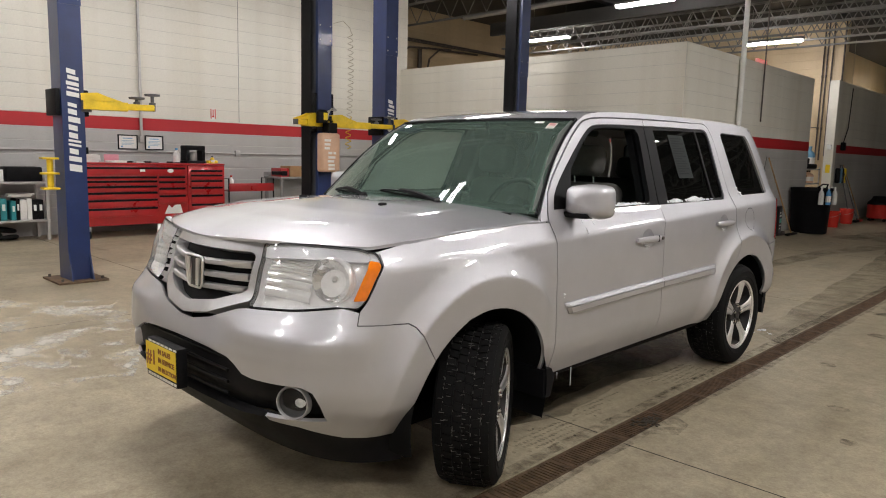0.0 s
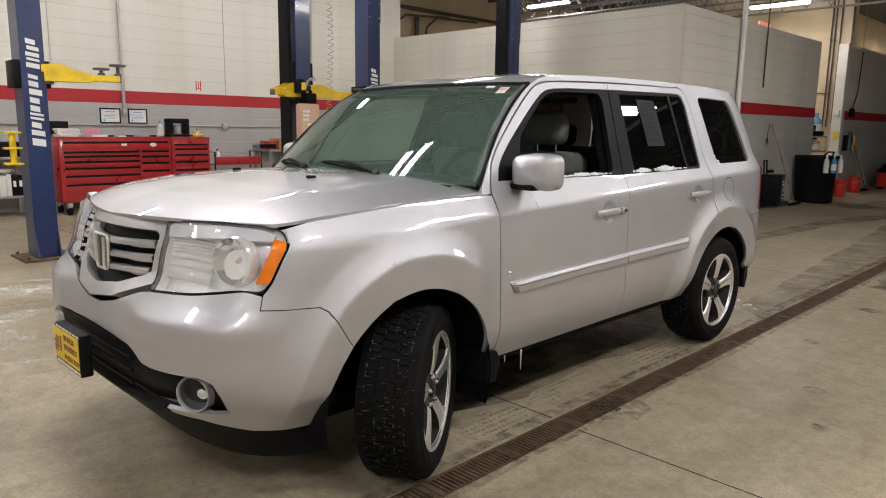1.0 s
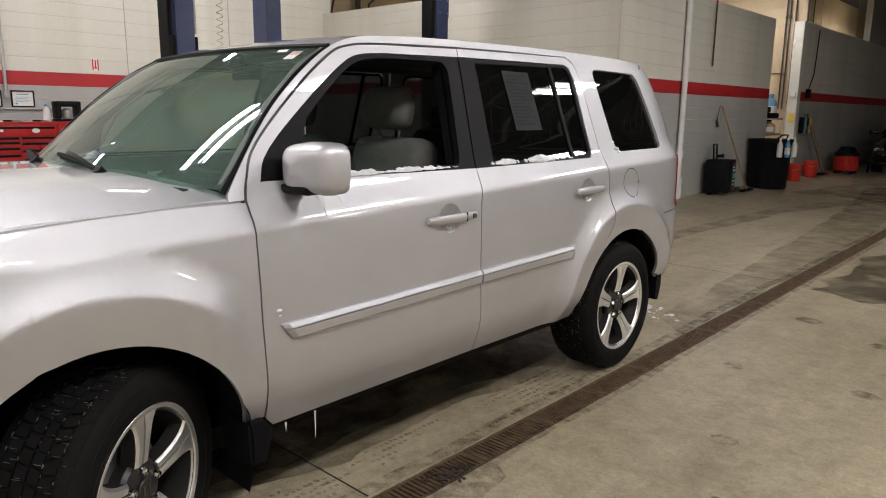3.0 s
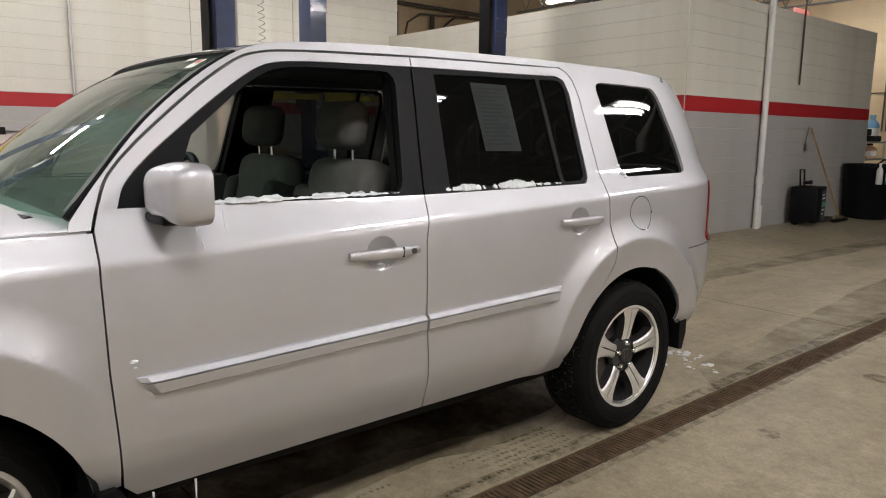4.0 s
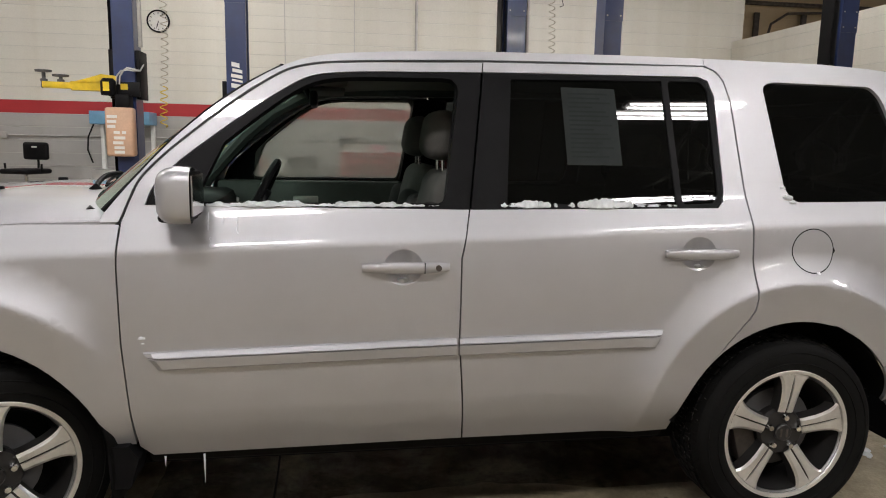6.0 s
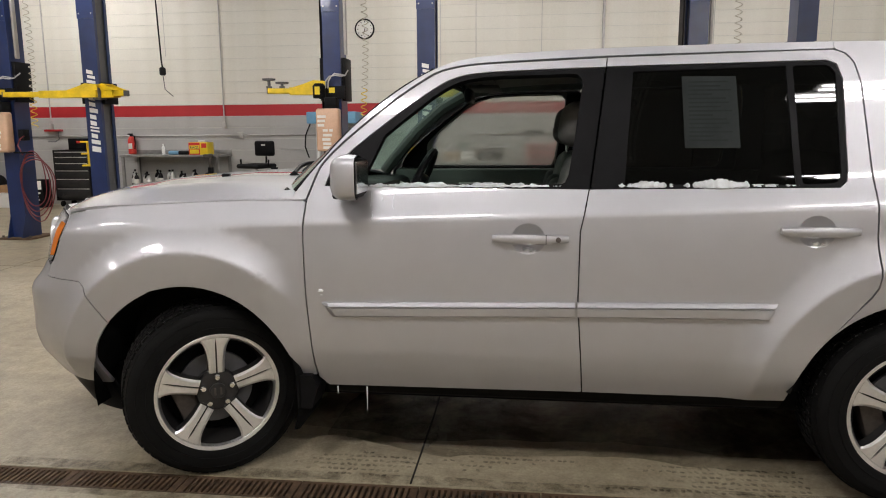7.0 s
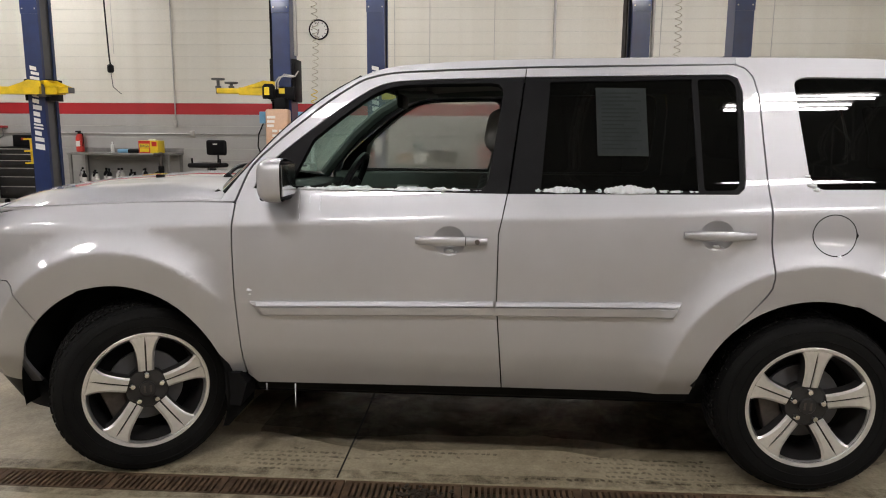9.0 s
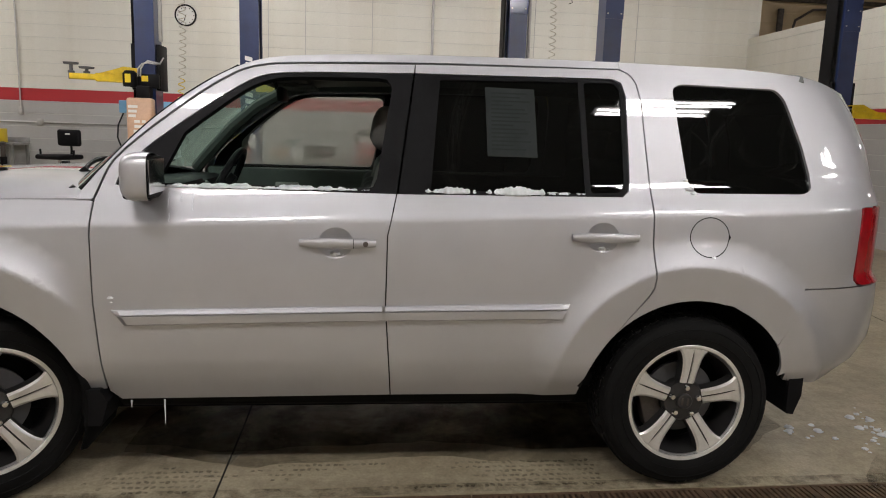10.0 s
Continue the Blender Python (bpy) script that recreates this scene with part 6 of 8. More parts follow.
pipe(bm, [sm @ Vector((0.185 * math.cos(2 * math.pi * k / 40), 0.185 * math.sin(2 * math.pi * k / 40), 0)) for k in range(41)], 0.016, 8)
for a in (90 - 180, 10, 170):
    rod(bm, sm @ Vector((0, 0, -0.02)), sm @ Vector((0.18 * math.cos(radians(a)), 0.18 * math.sin(radians(a)), 0)), 0.022, 0.013, 8)
lathe(bm, [(0.07, -0.03), (0.075, 0.0), (0.05, 0.02), (0.0001, 0.025)], sm, 20, caps=True)
rod(bm, sm @ Vector((0, 0, -0.02)), (0.37, -0.75, 1.02), 0.035, n=10)
part("steering_wheel", bm, MAT_BLACK, CAR, "black steering wheel")
bm = bx((-0.125, -0.40, 1.585), (0.115, -0.365, 1.655), 0.015, pose(0, 0, 0))
rod(bm, (0, -0.40, 1.62), (0, -0.425, 1.695), 0.010, n=8)
part("rear_view_mirror", bm, MAT_BLACK, CAR, "black rear-view mirror on the windscreen")


def pad(bm, c, s, bev, tilt=0.0):
    return box(bm, [-v / 2 for v in s], [v / 2 for v in s], bev, Matrix.Translation(c) @ Matrix.Rotation(radians(tilt), 4, "X"), 4)


for x in (0.37, -0.37):
    seat = part("front_seat", pad(pad(bmesh.new(), (x, -0.22, 0.66), (0.52, 0.56, 0.20), 0.07, 5), (x, 0.10, 1.00), (0.50, 0.17, 0.68), 0.075, -14), MAT_CLOTH, CAR, "grey cloth front seat", smooth=60)
    for sgn in (-1, 1):
        part("seat_bolster", pad(bmesh.new(), (x + sgn * 0.215, 0.07, 0.96), (0.10, 0.21, 0.50), 0.045, -14), MAT_CLOTH_DARK, seat, smooth=60)
    part("head_restraint", pad(bmesh.new(), (x, 0.125, 1.47), (0.29, 0.13, 0.20), 0.06, -10), MAT_CLOTH, seat, smooth=60)
    for sgn in (-1, 1):
        part("restraint_post", rod(bmesh.new(), (x + sgn * 0.07, 0.135, 1.26), (x + sgn * 0.07, 0.13, 1.42), 0.007, n=8), MAT_CHROME, seat)
bm = pad(pad(bmesh.new(), (0, 0.95, 0.70), (1.30, 0.50, 0.18), 0.06), (0, 1.28, 1.04), (1.30, 0.16, 0.60), 0.06, -14)
bench = part("rear_seat", bm, MAT_CLOTH_DARK, CAR, "charcoal rear bench seat", smooth=60)
for x in (0.42, -0.42, 0):
    part("head_restraint", pad(bmesh.new(), (x, 1.38, 1.42), (0.25, 0.11, 0.17), 0.05, -10), MAT_CLOTH_DARK, bench, smooth=60)
part("seat_belt", pipe(bmesh.new(), [(0.70, 0.22, 1.60), (0.71, 0.22, 1.2), (0.72, 0.2, 0.7)], 0.012, 6), MAT_BLACK, CAR)

# folded sun visors
for sgn in (-1, 1):
    part("sun_visor", bx((sgn * 0.36 - 0.20, -0.44, 1.668), (sgn * 0.36 + 0.20, -0.24, 1.686), 0.008), MAT_CLOTH, CAR)

# paper sheet just outside the rear glass, the tint's dimming painted into its colour
def paper_sheet(u, v):
    return skin(u, v) - Vector((0.0085, 0, 0))


sheet = panel("window_sheet", [(0.518, 1.372), (0.512, 1.648), (0.715, 1.646), (0.722, 1.372)], MAT_DIM_SHEET, CAR, surface=paper_sheet, step=0.06, flange=0, label="printed paper sheet on the tinted window, coloured dark as if behind the tint")
for k in range(15):
    z = 1.628 - 0.016 * k
    w = (0.15, 0.12, 0.16, 0.09, 0.14)[k % 5]
    panel("print_bar", [(0.535, z), (0.535 + w, z), (0.535 + w, z - 0.006), (0.535, z - 0.006)], MAT_DIM_PRINT, sheet, surface=paper_sheet, step=0.08, flange=0, off=0.0015)


# ---- drain ----
def build_drain():
    L = 0.49
    bm = bmesh.new()
    w = DRAIN_W - 0.006
    for x in (0.0, w - 0.016):
        box(bm, (x, 0, -0.03), (x + 0.016, L, 0))
    for y in (0, L - 0.03):
        box(bm, (0.016, y, -0.03), (w - 0.016, y + 0.03, -0.001))
    n = 17
    for k in range(n):
        y = 0.034 + (L - 0.068) * (k + 0.5) / n
        box(bm, (0.016, y - 0.0068, -0.028), (w - 0.016, y + 0.0068, -0.001))
    me = finish("grate", bm, MAT_RUST, 0)
    holder = tagged(new("drain"), "rusty slotted cast-iron drain grating along the floor", "drain", kind="structure")
    y, k = -13.4, 0
    while y < 24:
        g = new("grate", me)
        g.parent = holder
        g.matrix_basis = pose(drain_x(y) + 0.003, y, random.uniform(-0.004, -0.001), random.uniform(-0.2, 0.2), 0, 0.49)
        y += L + 0.006


build_drain()


def blot(name, label, pts, material, lift=0.002, rough=0.10, n=10):
    """A thin uneven film on the slab."""
    poly = []
    for a, b in zip(pts, pts[1:] + pts[:1]):
        for k in range(n):
            f = k / n
            x, y = a[0] + (b[0] - a[0]) * f, a[1] + (b[1] - a[1]) * f
            d = noise.noise_vector(Vector((x * 2.3, y * 2.3, 3.7))) * rough + noise.noise_vector(Vector((x * 9, y * 9, 1.7))) * rough * 0.35
            poly.append((x + d.x, y + d.y))
    v, _, f, *_ = geometry.delaunay_2d_cdt([Vector(p) for p in poly], [], [list(range(len(poly)))], 1, 1e-6)
    me = bpy.data.meshes.new(name)
    me.from_pydata([(p.x, p.y, floor_z(p.x) + lift) for p in v], [], [list(t) for t in f])
    me.materials.append(material)
    return tagged(new(name, me), label, "stain", "floor stains", "stuff")


# two nested dark films deepen the car's shadow by colour
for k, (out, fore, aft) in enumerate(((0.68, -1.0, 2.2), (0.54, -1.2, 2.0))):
    blot("melt_water", "dark film painting in the shade under the parked car", [(out - 0.12, fore), (out, fore + 0.6), (out - 0.06, 0.3), (out + 0.02, 1.1), (out - 0.03, aft - 0.4), (out - 0.3, aft), (-out + 0.2, aft), (-out, 1.0), (-out, fore + 0.4), (-out + 0.3, fore)], MAT_CAR_SHADE, 0.0008 + 0.0003 * k, 0.07, 14)
# prints of a tyre's tread between the car and the drain
rnd = random.Random(17)
bm = bmesh.new()
for i in range(6):
    for k in range(78):
        x, y = 0.700 + 0.042 * i + rnd.gauss(0, 0.003), -1.25 + 0.030 * k + 0.012 * (i % 2) + rnd.gauss(0, 0.003)
        if noise.noise(Vector((x * 5, y * 2.2, 0.4))) + 0.22 * noise.noise(Vector((x * 30, y * 20, 2.0))) < -0.06:
            continue
        a, b, sk = 0.007 + rnd.random() * 0.006, 0.008 + rnd.random() * 0.005, rnd.gauss(0, 0.003)
        ring = [bm.verts.new((x + dx * a + dy * sk, y + dy * b, floor_z(x) + 0.0006)) for dx, dy in ((-1, -0.6), (-0.4, -1), (0.7, -0.9), (1, 0.3), (0.5, 1), (-0.8, 0.8))]
        bm.faces.new(ring)
solid("tread_prints", bm, MAT_PRINT, "muddy tread prints on the concrete beside the drain", "stain", "floor stains", "stuff", smooth=0)
blot("damp_patch", "dark damp patch on the concrete beside the drain", [(1.25, 4.2), (1.6, 4.05), (2.3, 4.5), (2.6, 5.2), (2.0, 5.5), (1.9, 6.6), (1.3, 6.9), (1.2, 5.4)], MAT_WET, rough=0.22)
blot("damp_patch", "dark damp patch on the concrete", [(2.9, 3.3), (4.2, 3.5), (4.0, 4.2), (3.0, 4.0)], MAT_WET, rough=0.25)
blot("tyre_track", "damp tyre track curving along the drain", [(0.66, 2.5), (0.98, 2.2), (0.93, 7.0), (0.60, 12.5), (0.1, 15.0), (-0.6, 14.5), (-0.1, 11.0), (0.3, 7.0)], MAT_TRACK, 0.0015, 0.06)
blot("tyre_track", "damp tyre track on the concrete", [(-1.05, 4.0), (-0.8, 4.0), (-0.62, 7.5), (-0.5, 9.3), (0.0, 11.0), (1.1, 12.1), (1.0, 12.6), (-0.35, 11.6), (-0.85, 9.6), (-0.92, 7.5)], MAT_TRACK, 0.0015, 0.06)
blot("salt_mark", "white dried salt streaks on the concrete", [(-4.3, -2.3), (-3.6, -1.3), (-2.9, -1.5), (-1.6, -2.0), (-1.6, -2.9), (-2.6, -2.8), (-3.3, -2.7)], MAT_SALT, 0.002, 0.2)
blot("salt_mark", "white dried salt streaks on the concrete", [(0.2, -0.95), (0.7, -0.85), (0.72, -0.5), (0.3, -0.45)], MAT_DUST, 0.002, 0.15)
blot("damp_patch", "broad damp stain on the concrete before the black car", [(-1.3, 12.2), (0.4, 11.8), (2.6, 11.0), (3.2, 15.0), (1.0, 17.0), (-1.0, 16.6)], MAT_TRACK, 0.0012, 0.3)
for sx, sy in ((-1.42, 11.4), (-1.02, 11.1)):
    blot("salt_mark", "small patch of white slush on the concrete", [(sx - 0.16, sy), (sx, sy - 0.10), (sx + 0.18, sy + 0.02), (sx, sy + 0.07)], MAT_SALT, 0.002, 0.05)
blot("grime_mark", "oily brown grime along the edge of the drain", [(1.145, -4.0), (1.19, -4.0), (1.19, -0.35), (1.30, -0.25), (1.27, -0.05), (1.18, 0.0), (1.14, 5.0), (1.11, 9.0), (1.07, 9.0), (1.12, 0.0)], MAT_GRIME, 0.0025, 0.02, 30)
blot("grime_mark", "oily brown grime along the edge of the drain", [(0.93, -4.0), (1.0, -4.0), (0.975, 0.0), (0.94, 4.0), (0.90, 9.0), (0.86, 9.0), (0.86, 4.0), (0.90, 0.0)], MAT_GRIME, 0.0025, 0.02, 30)
for x, y, r in ((1.44, 1.89, 0.07), (1.79, 0.89, 0.06), (1.97, 0.35, 0.05), (1.46, 3.2, 0.08), (2.1, 1.94, 0.06), (2.49, 0.3, 0.06), (2.8, 2.2, 0.05), (3.3, 0.9, 0.06), (1.7, -1.2, 0.06), (2.3, 3.4, 0.09), (2.0, 2.9, 0.06), (-2.5, -4.0, 0.14), (-3.8, -5.0, 0.12), (-1.8, -4.8, 0.1), (-6.4, 0.6, 0.16), (-6.0, 1.3, 0.1)):
    blot("oil_spot", "small dark oil spot on the concrete", [(x + r * math.cos(a) * random.uniform(0.8, 1.5), y + r * math.sin(a)) for a in (0, 1.05, 2.1, 3.14, 4.2, 5.2)], MAT_GRIME, 0.002, r * 0.5, 4)

bm = bmesh.new()
rnd = random.Random(5)
for k in range(80):
    x, y = 1.08 + rnd.gauss(0, 0.028), -0.18 + rnd.gauss(0, 0.05)
    r = rnd.uniform(0.004, 0.010)
    bmesh.ops.create_icosphere(bm, subdivisions=1, radius=r, matrix=Matrix.Translation((x, y, floor_z(x) + r * 0.3)) @ Matrix.Rotation(rnd.uniform(0, 3), 4, "Z") @ Matrix.Diagonal((1, rnd.uniform(1.0, 2.4), 0.6, 1)))
solid("mud_clump", bm, MAT_MUD, "dark clump of wet mud lying on the grating", "mud", kind="stuff")


# ---- snow ----
def snow_ridge(name, label, y0, y1, z0, z1, out, high, seed, gap=0.35):
    """A broken ridge of packed snow along a window sill."""
    bm = bmesh.new()
    n = int((y1 - y0) / 0.006)
    prev = None
    for k in range(n + 1):
        f = k / n
        y, z = y0 + (y1 - y0) * f, z0 + (z1 - z0) * f
        a = 0.5 + 0.5 * noise.noise(Vector((y * 7, seed, 0))) + 0.35 * noise.noise(Vector((y * 24, seed, 4))) + 0.25 * noise.noise(Vector((y * 70, seed, 8)))
        a = max(0, (a - gap)) * math.sin(math.pi * min(1, max(0, f * 0.98 + 0.01))) ** 0.35
        x = half_width(y, z)
        h, d = high * a * 1.3, out * min(1.0, a * 1.6)
        ring = []
        for i, (dx, dz) in enumerate(((-0.022, -0.004), (-0.016, 0.75), (0.0, 1.0), (0.55, 0.75), (0.95, 0.25), (1.0, -0.35), (0.35, -0.8), (-0.02, -0.5))):
            j = 0.0025 * noise.noise(Vector((y * 130, i * 3.1, seed)))
            if i < 2:
                ring.append(bm.verts.new((x + dx, y, z + (dz * h if i else -0.004) + j)))
            else:
                ring.append(bm.verts.new((x - 0.012 + dx * d + j, y, z + dz * h * (1 if dz > 0 else 0.45) + j)))
        if prev and a > 0.02 and last > 0.02:
            for i in range(8):
                bm.faces.new((prev[i], prev[(i + 1) % 8], ring[(i + 1) % 8], ring[i]))
        prev, last = ring, a
    bmesh.ops.delete(bm, geom=[v for v in bm.verts if not v.link_faces], context="VERTS")
    bmesh.ops.recalc_face_normals(bm, faces=bm.faces)
    return solid(name, bm, MAT_SNOW, label, "snow", "snow on the car", "stuff", smooth=70)


snow_ridge("snow_ridge", "thin slushy snow along the open window's sill", -0.80, 0.06, 1.226, 1.228, 0.024, 0.017, 2.3, 0.0)
snow_ridge("snow_ridge", "packed snow along the rear window's sill", 0.262, 0.86, 1.228, 1.231, 0.028, 0.036, 7.9, 0.14)
snow_ridge("snow_ridge", "thin snow along the rear window's sill", 0.78, 1.0, 1.231, 1.233, 0.012, 0.010, 9.1, 0.2)


def snow_lump(x, y, z, r, seed, flat=0.5, name="snow_lump", label="small lump of snow on the floor"):
    bm = bmesh.new()
    bmesh.ops.create_icosphere(bm, subdivisions=2, radius=r)
    for v in bm.verts:
        d = noise.noise_vector(v.co * (2.2 / r) + Vector((seed, seed * 2, 0)))
        v.co += d * r * 0.45
        v.co.z *= flat
        v.co.z = max(v.co.z, -0.2 * r * flat)
    solid(name, bm, MAT_SNOW, label, "snow", "snow lumps", m=pose(x, y, z + 0.2 * r * flat, 0, 0, seed * 50), smooth=60)


for k in range(34):
    f = random.random()
    x, y = 0.16 + 0.62 * f + random.gauss(0, 0.05), 2.80 - 0.26 * f + random.gauss(0, 0.06)
    snow_lump(x, y, 0, random.choice((0.006, 0.008, 0.011, 0.016, 0.024)), k * 0.7)
for k in range(8):
    snow_lump(0.45 + random.gauss(0, 0.05), 2.32 + random.gauss(0, 0.06), 0, random.choice((0.010, 0.016, 0.024)), k + 40.2)
for y, z, r in ((-0.075, 0.985, 0.020), (-0.045, 0.985, 0.013), (-0.105, 0.986, 0.012), (0.975, 1.022, 0.018), (1.0, 1.023, 0.014), (1.345, 1.262, 0.02), (1.36, 1.247, 0.016), (1.33, 1.30, 0.013), (1.43, 0.999, 0.012), (-0.905, 0.812, 0.013), (-0.902, 0.796, 0.008)):
    snow_lump(half_width(y, z) - 0.006 - (0.012 if 0.95 < z < 1.03 and y < 1.2 else 0), y, z - 0.004, r, y * 9.7, 0.7, "snow_fleck", "small fleck of snow stuck to the car")
for y, z0, z1 in ((-0.735, 0.392, 0.29), (-0.86, 0.39, 0.355)):
    solid("icicle", rod(bmesh.new(), (0.908, y, z0), (0.908, y, z1), 0.0038, 0.0008, 6), MAT_SNOW, "thin clear icicle below the door", "icicle", "icicles")
bm = bmesh.new()
for y, zt, zb in ((-0.70, 1.205, 1.15), (-0.69, 1.13, 1.10), (-0.655, 1.20, 1.17), (-0.61, 1.205, 1.14)):
    pts = [(half_width(y, zt + (zb - zt) * k / 8) + 0.001, y + 0.006 * noise.noise(Vector((k * 1.3, y * 30, 0))), zt + (zb - zt) * k / 8) for k in range(9)]
    pipe(bm, pts, 0.0014, 5)
solid("melt_runs", bm, MAT_SNOW, "frozen melt runs below the open window", "ice", kind="stuff")


# ---- along the back wall ----
WALL_X = -8.94


def slide(before, dy):
    """Shifts a row of things along the wall: all that has been built since before."""
    for ob in set(scene.objects) - before:
        if ob.parent is None:
            ob.location.y += dy


built = set(scene.objects)


def tool_chest(y0, y1, columns, label):
    x0, x1, z0, z1 = -8.58, -8.02, floor_z(-8.3), 1.26
    th = thing("tool_chest", label, "tool chest", pose(0, 0, 0), "red tool chests")
    part("body", bx((x0, y0, z0 + 0.19), (x1, y1, z1 - 0.03), 0.008), MAT_TOOLRED, th)
    part("top", bx((x0 - 0.01, y0 - 0.005, z1 - 0.028), (x1 + 0.015, y1 + 0.005, z1), 0.006), MAT_TOOLRED, th)
    for c0, c1, gaps in columns:
        for g0, g1 in gaps:
            d = part("drawer", bx((x1, c0 + 0.006, g1 + 0.004), (x1 + 0.018, c1 - 0.006, g0 - 0.004), 0.004), MAT_TOOLRED, th)
            # a flat black strip stands for the shaded recess of the pull
            part("drawer_pull", bx((x1 + 0.017, c0 + 0.016, g0 - 0.037), (x1 + 0.0215, c1 - 0.016, g0 - 0.006), 0.001), MAT_BLACK, d, "black strip painting the shade in the drawer pull")
    for yy in (y0 + 0.1, y1 - 0.1):
        for xx in (x0 + 0.08, x1 - 0.06):
            w = part("castor", rod(bmesh.new(), (xx, yy - 0.025, z0 + 0.07), (xx, yy + 0.025, z0 + 0.07), 0.07, n=18), MAT_RUBBER, th)
            part("castor_fork", bx((xx - 0.05, yy - 0.035, z0 + 0.10), (xx + 0.05, yy + 0.035, z0 + 0.188), 0.01), MAT_GALV, w)
    return th


def slots(z0, z1, n, grow=0.25):
    hs = [1 + grow * k for k in range(n)]
    t, z, out = sum(hs), z1, []
    for h in hs:
        dz = (z1 - z0) * h / t
        out.append((z, z - dz))
        z -= dz
    return out


th = tool_chest(0.16, 1.79, [(0.20, 1.30, slots(0.44, 1.06, 6)), (1.30, 1.76, slots(0.62, 1.06, 4)), (0.20, 1.76, [(1.20, 1.07)])], "wide glossy red roller tool chest with drawers against the wall")
part("badge", bx((-7.998, 1.02, 1.125), (-7.992, 1.10, 1.16), 0.004), MAT_PAPER, th)
part("badge", lathe(bmesh.new(), [(0.05, 0), (0.05, 0.004), (0.0001, 0.005)], Matrix.Translation((-7.998, 1.50, 1.14)) @ Matrix.Rotation(radians(90), 4, "Y") @ Matrix.Diagonal((0.6, 1, 1, 1)), 20), MAT_PAPER, th)
bm = bmesh.new()
prism(bm, [(1.40, 0.46), (1.47, 0.60), (1.52, 0.55), (1.58, 0.60), (1.66, 0.60), (1.70, 0.46)], 0, 0.004, Matrix.Translation((-8.02, 0, 0)) @ AXES_YZ)
part("badge", bm, MAT_PAPER, th, "plain pale badge")
tool_chest(1.80, 2.44, [(1.83, 2.41, slots(0.44, 1.16, 6))], "narrow glossy red side tool chest with drawers")


def paper_stack(x, y, z, n, s, label="untidy stack of white papers"):
    th = thing("paper_stack", label, "papers", pose(x, y, z))
    h = 0
    for k in range(n):
        t = random.uniform(0.008, 0.02)
        part("sheaf", bx((-s[0] / 2, -s[1] / 2, h), (s[0] / 2, s[1] / 2, h + t), 0.001, pose(random.uniform(-0.02, 0.02), random.uniform(-0.03, 0.03), 0, 0, 0, random.uniform(-14, 14))), MAT_PAPER, th)
        h += t + 0.0005


TOP = 1.26
paper_stack(-8.3, 0.36, TOP, 8, (0.22, 0.30))
paper_stack(-8.25, 0.80, TOP, 2, (0.21, 0.28))
paper_stack(-8.2, 1.05, TOP, 1, (0.20, 0.14))
solid("pink_pad", bx((-8.40, 0.64, TOP), (-8.39, 0.86, TOP + 0.12), 0.002, pose(0, 0, 0, 0, 0, 0)), MAT_PINK, "pink notepad propped on the tool chest", "notepad")
solid("black_case", bx((-8.5, 0.16, TOP), (-8.44, 0.44, TOP + 0.22), 0.01), MAT_BLACK, "black case standing behind the papers", "case")
for x, y, ln, a in ((-8.12, 1.25, 0.22, 80), (-8.10, 0.95, 0.16, 100), (-8.15, 1.62, 0.2, 60)):
    solid("hand_tool", rod(rod(bmesh.new(), (-ln / 2, 0, 0.013), (0, 0, 0.013), 0.013, n=10), (0, 0, 0.013), (ln / 2, 0, 0.009), 0.005, n=8), MAT_BLACK, "small black-handled hand tool on the chest", "hand tool", "tools on the chest", m=pose(x, y, TOP, 0, 0, a))
th = thing("black_press", "black bench machine with a clear jar on the chest", "machine", pose(-8.3, 2.03, TOP))
part("base", bx((-0.12, -0.17, 0), (0.12, 0.17, 0.04), 0.01), MAT_BLACK, th)
part("arch", box(box(bx((-0.10, -0.17, 0.04), (0.10, -0.10, 0.27), 0.015), (-0.10, 0.11, 0.04), (0.10, 0.17, 0.27), 0.015), (-0.11, -0.17, 0.21), (0.11, 0.17, 0.29), 0.02), MAT_BLACK, th)
part("jar", lathe(bmesh.new(), [(0.06, 0.041), (0.065, 0.06), (0.065, 0.16), (0.04, 0.19)], n=20, caps=True), MAT_GALV, th)


def bottle(x, y, z, h, r, material, cap, label, name="bottle", group="bottles"):
    th = thing(name, label, "bottle", pose(x, y, z), group)
    b = part("body", lathe(bmesh.new(), [(r * 0.92, 0), (r, 0.01), (r, h * 0.62), (r * 0.75, h * 0.74), (r * 0.34, h * 0.82), (r * 0.34, h * 0.88)], n=16, caps=True), material, th)
    part("cap", lathe(bmesh.new(), [(r * 0.42, h * 0.88), (r * 0.42, h)], n=12, caps=True), cap, th)
    part("label", lathe(bmesh.new(), [(r * 1.012, h * 0.15), (r * 1.012, h * 0.5)], n=16), MAT_PAPER, th)
    return th


bottle(-8.35, 1.77, TOP, 0.24, 0.05, MAT_WHITE_PLASTIC, MAT_BLUE_LIQ, "white pump bottle with a blue label on the chest")
bottle(-8.2, 2.32, TOP, 0.12, 0.035, MAT_PLATE_Y, MAT_BLACK, "small yellow bottle on the chest")
solid("rag", bx((-8.3, 2.24, TOP), (-8.18, 2.42, TOP + 0.05), 0.02, seg=4), MAT_YELLOW, "crumpled yellow rag on the chest", "rag")


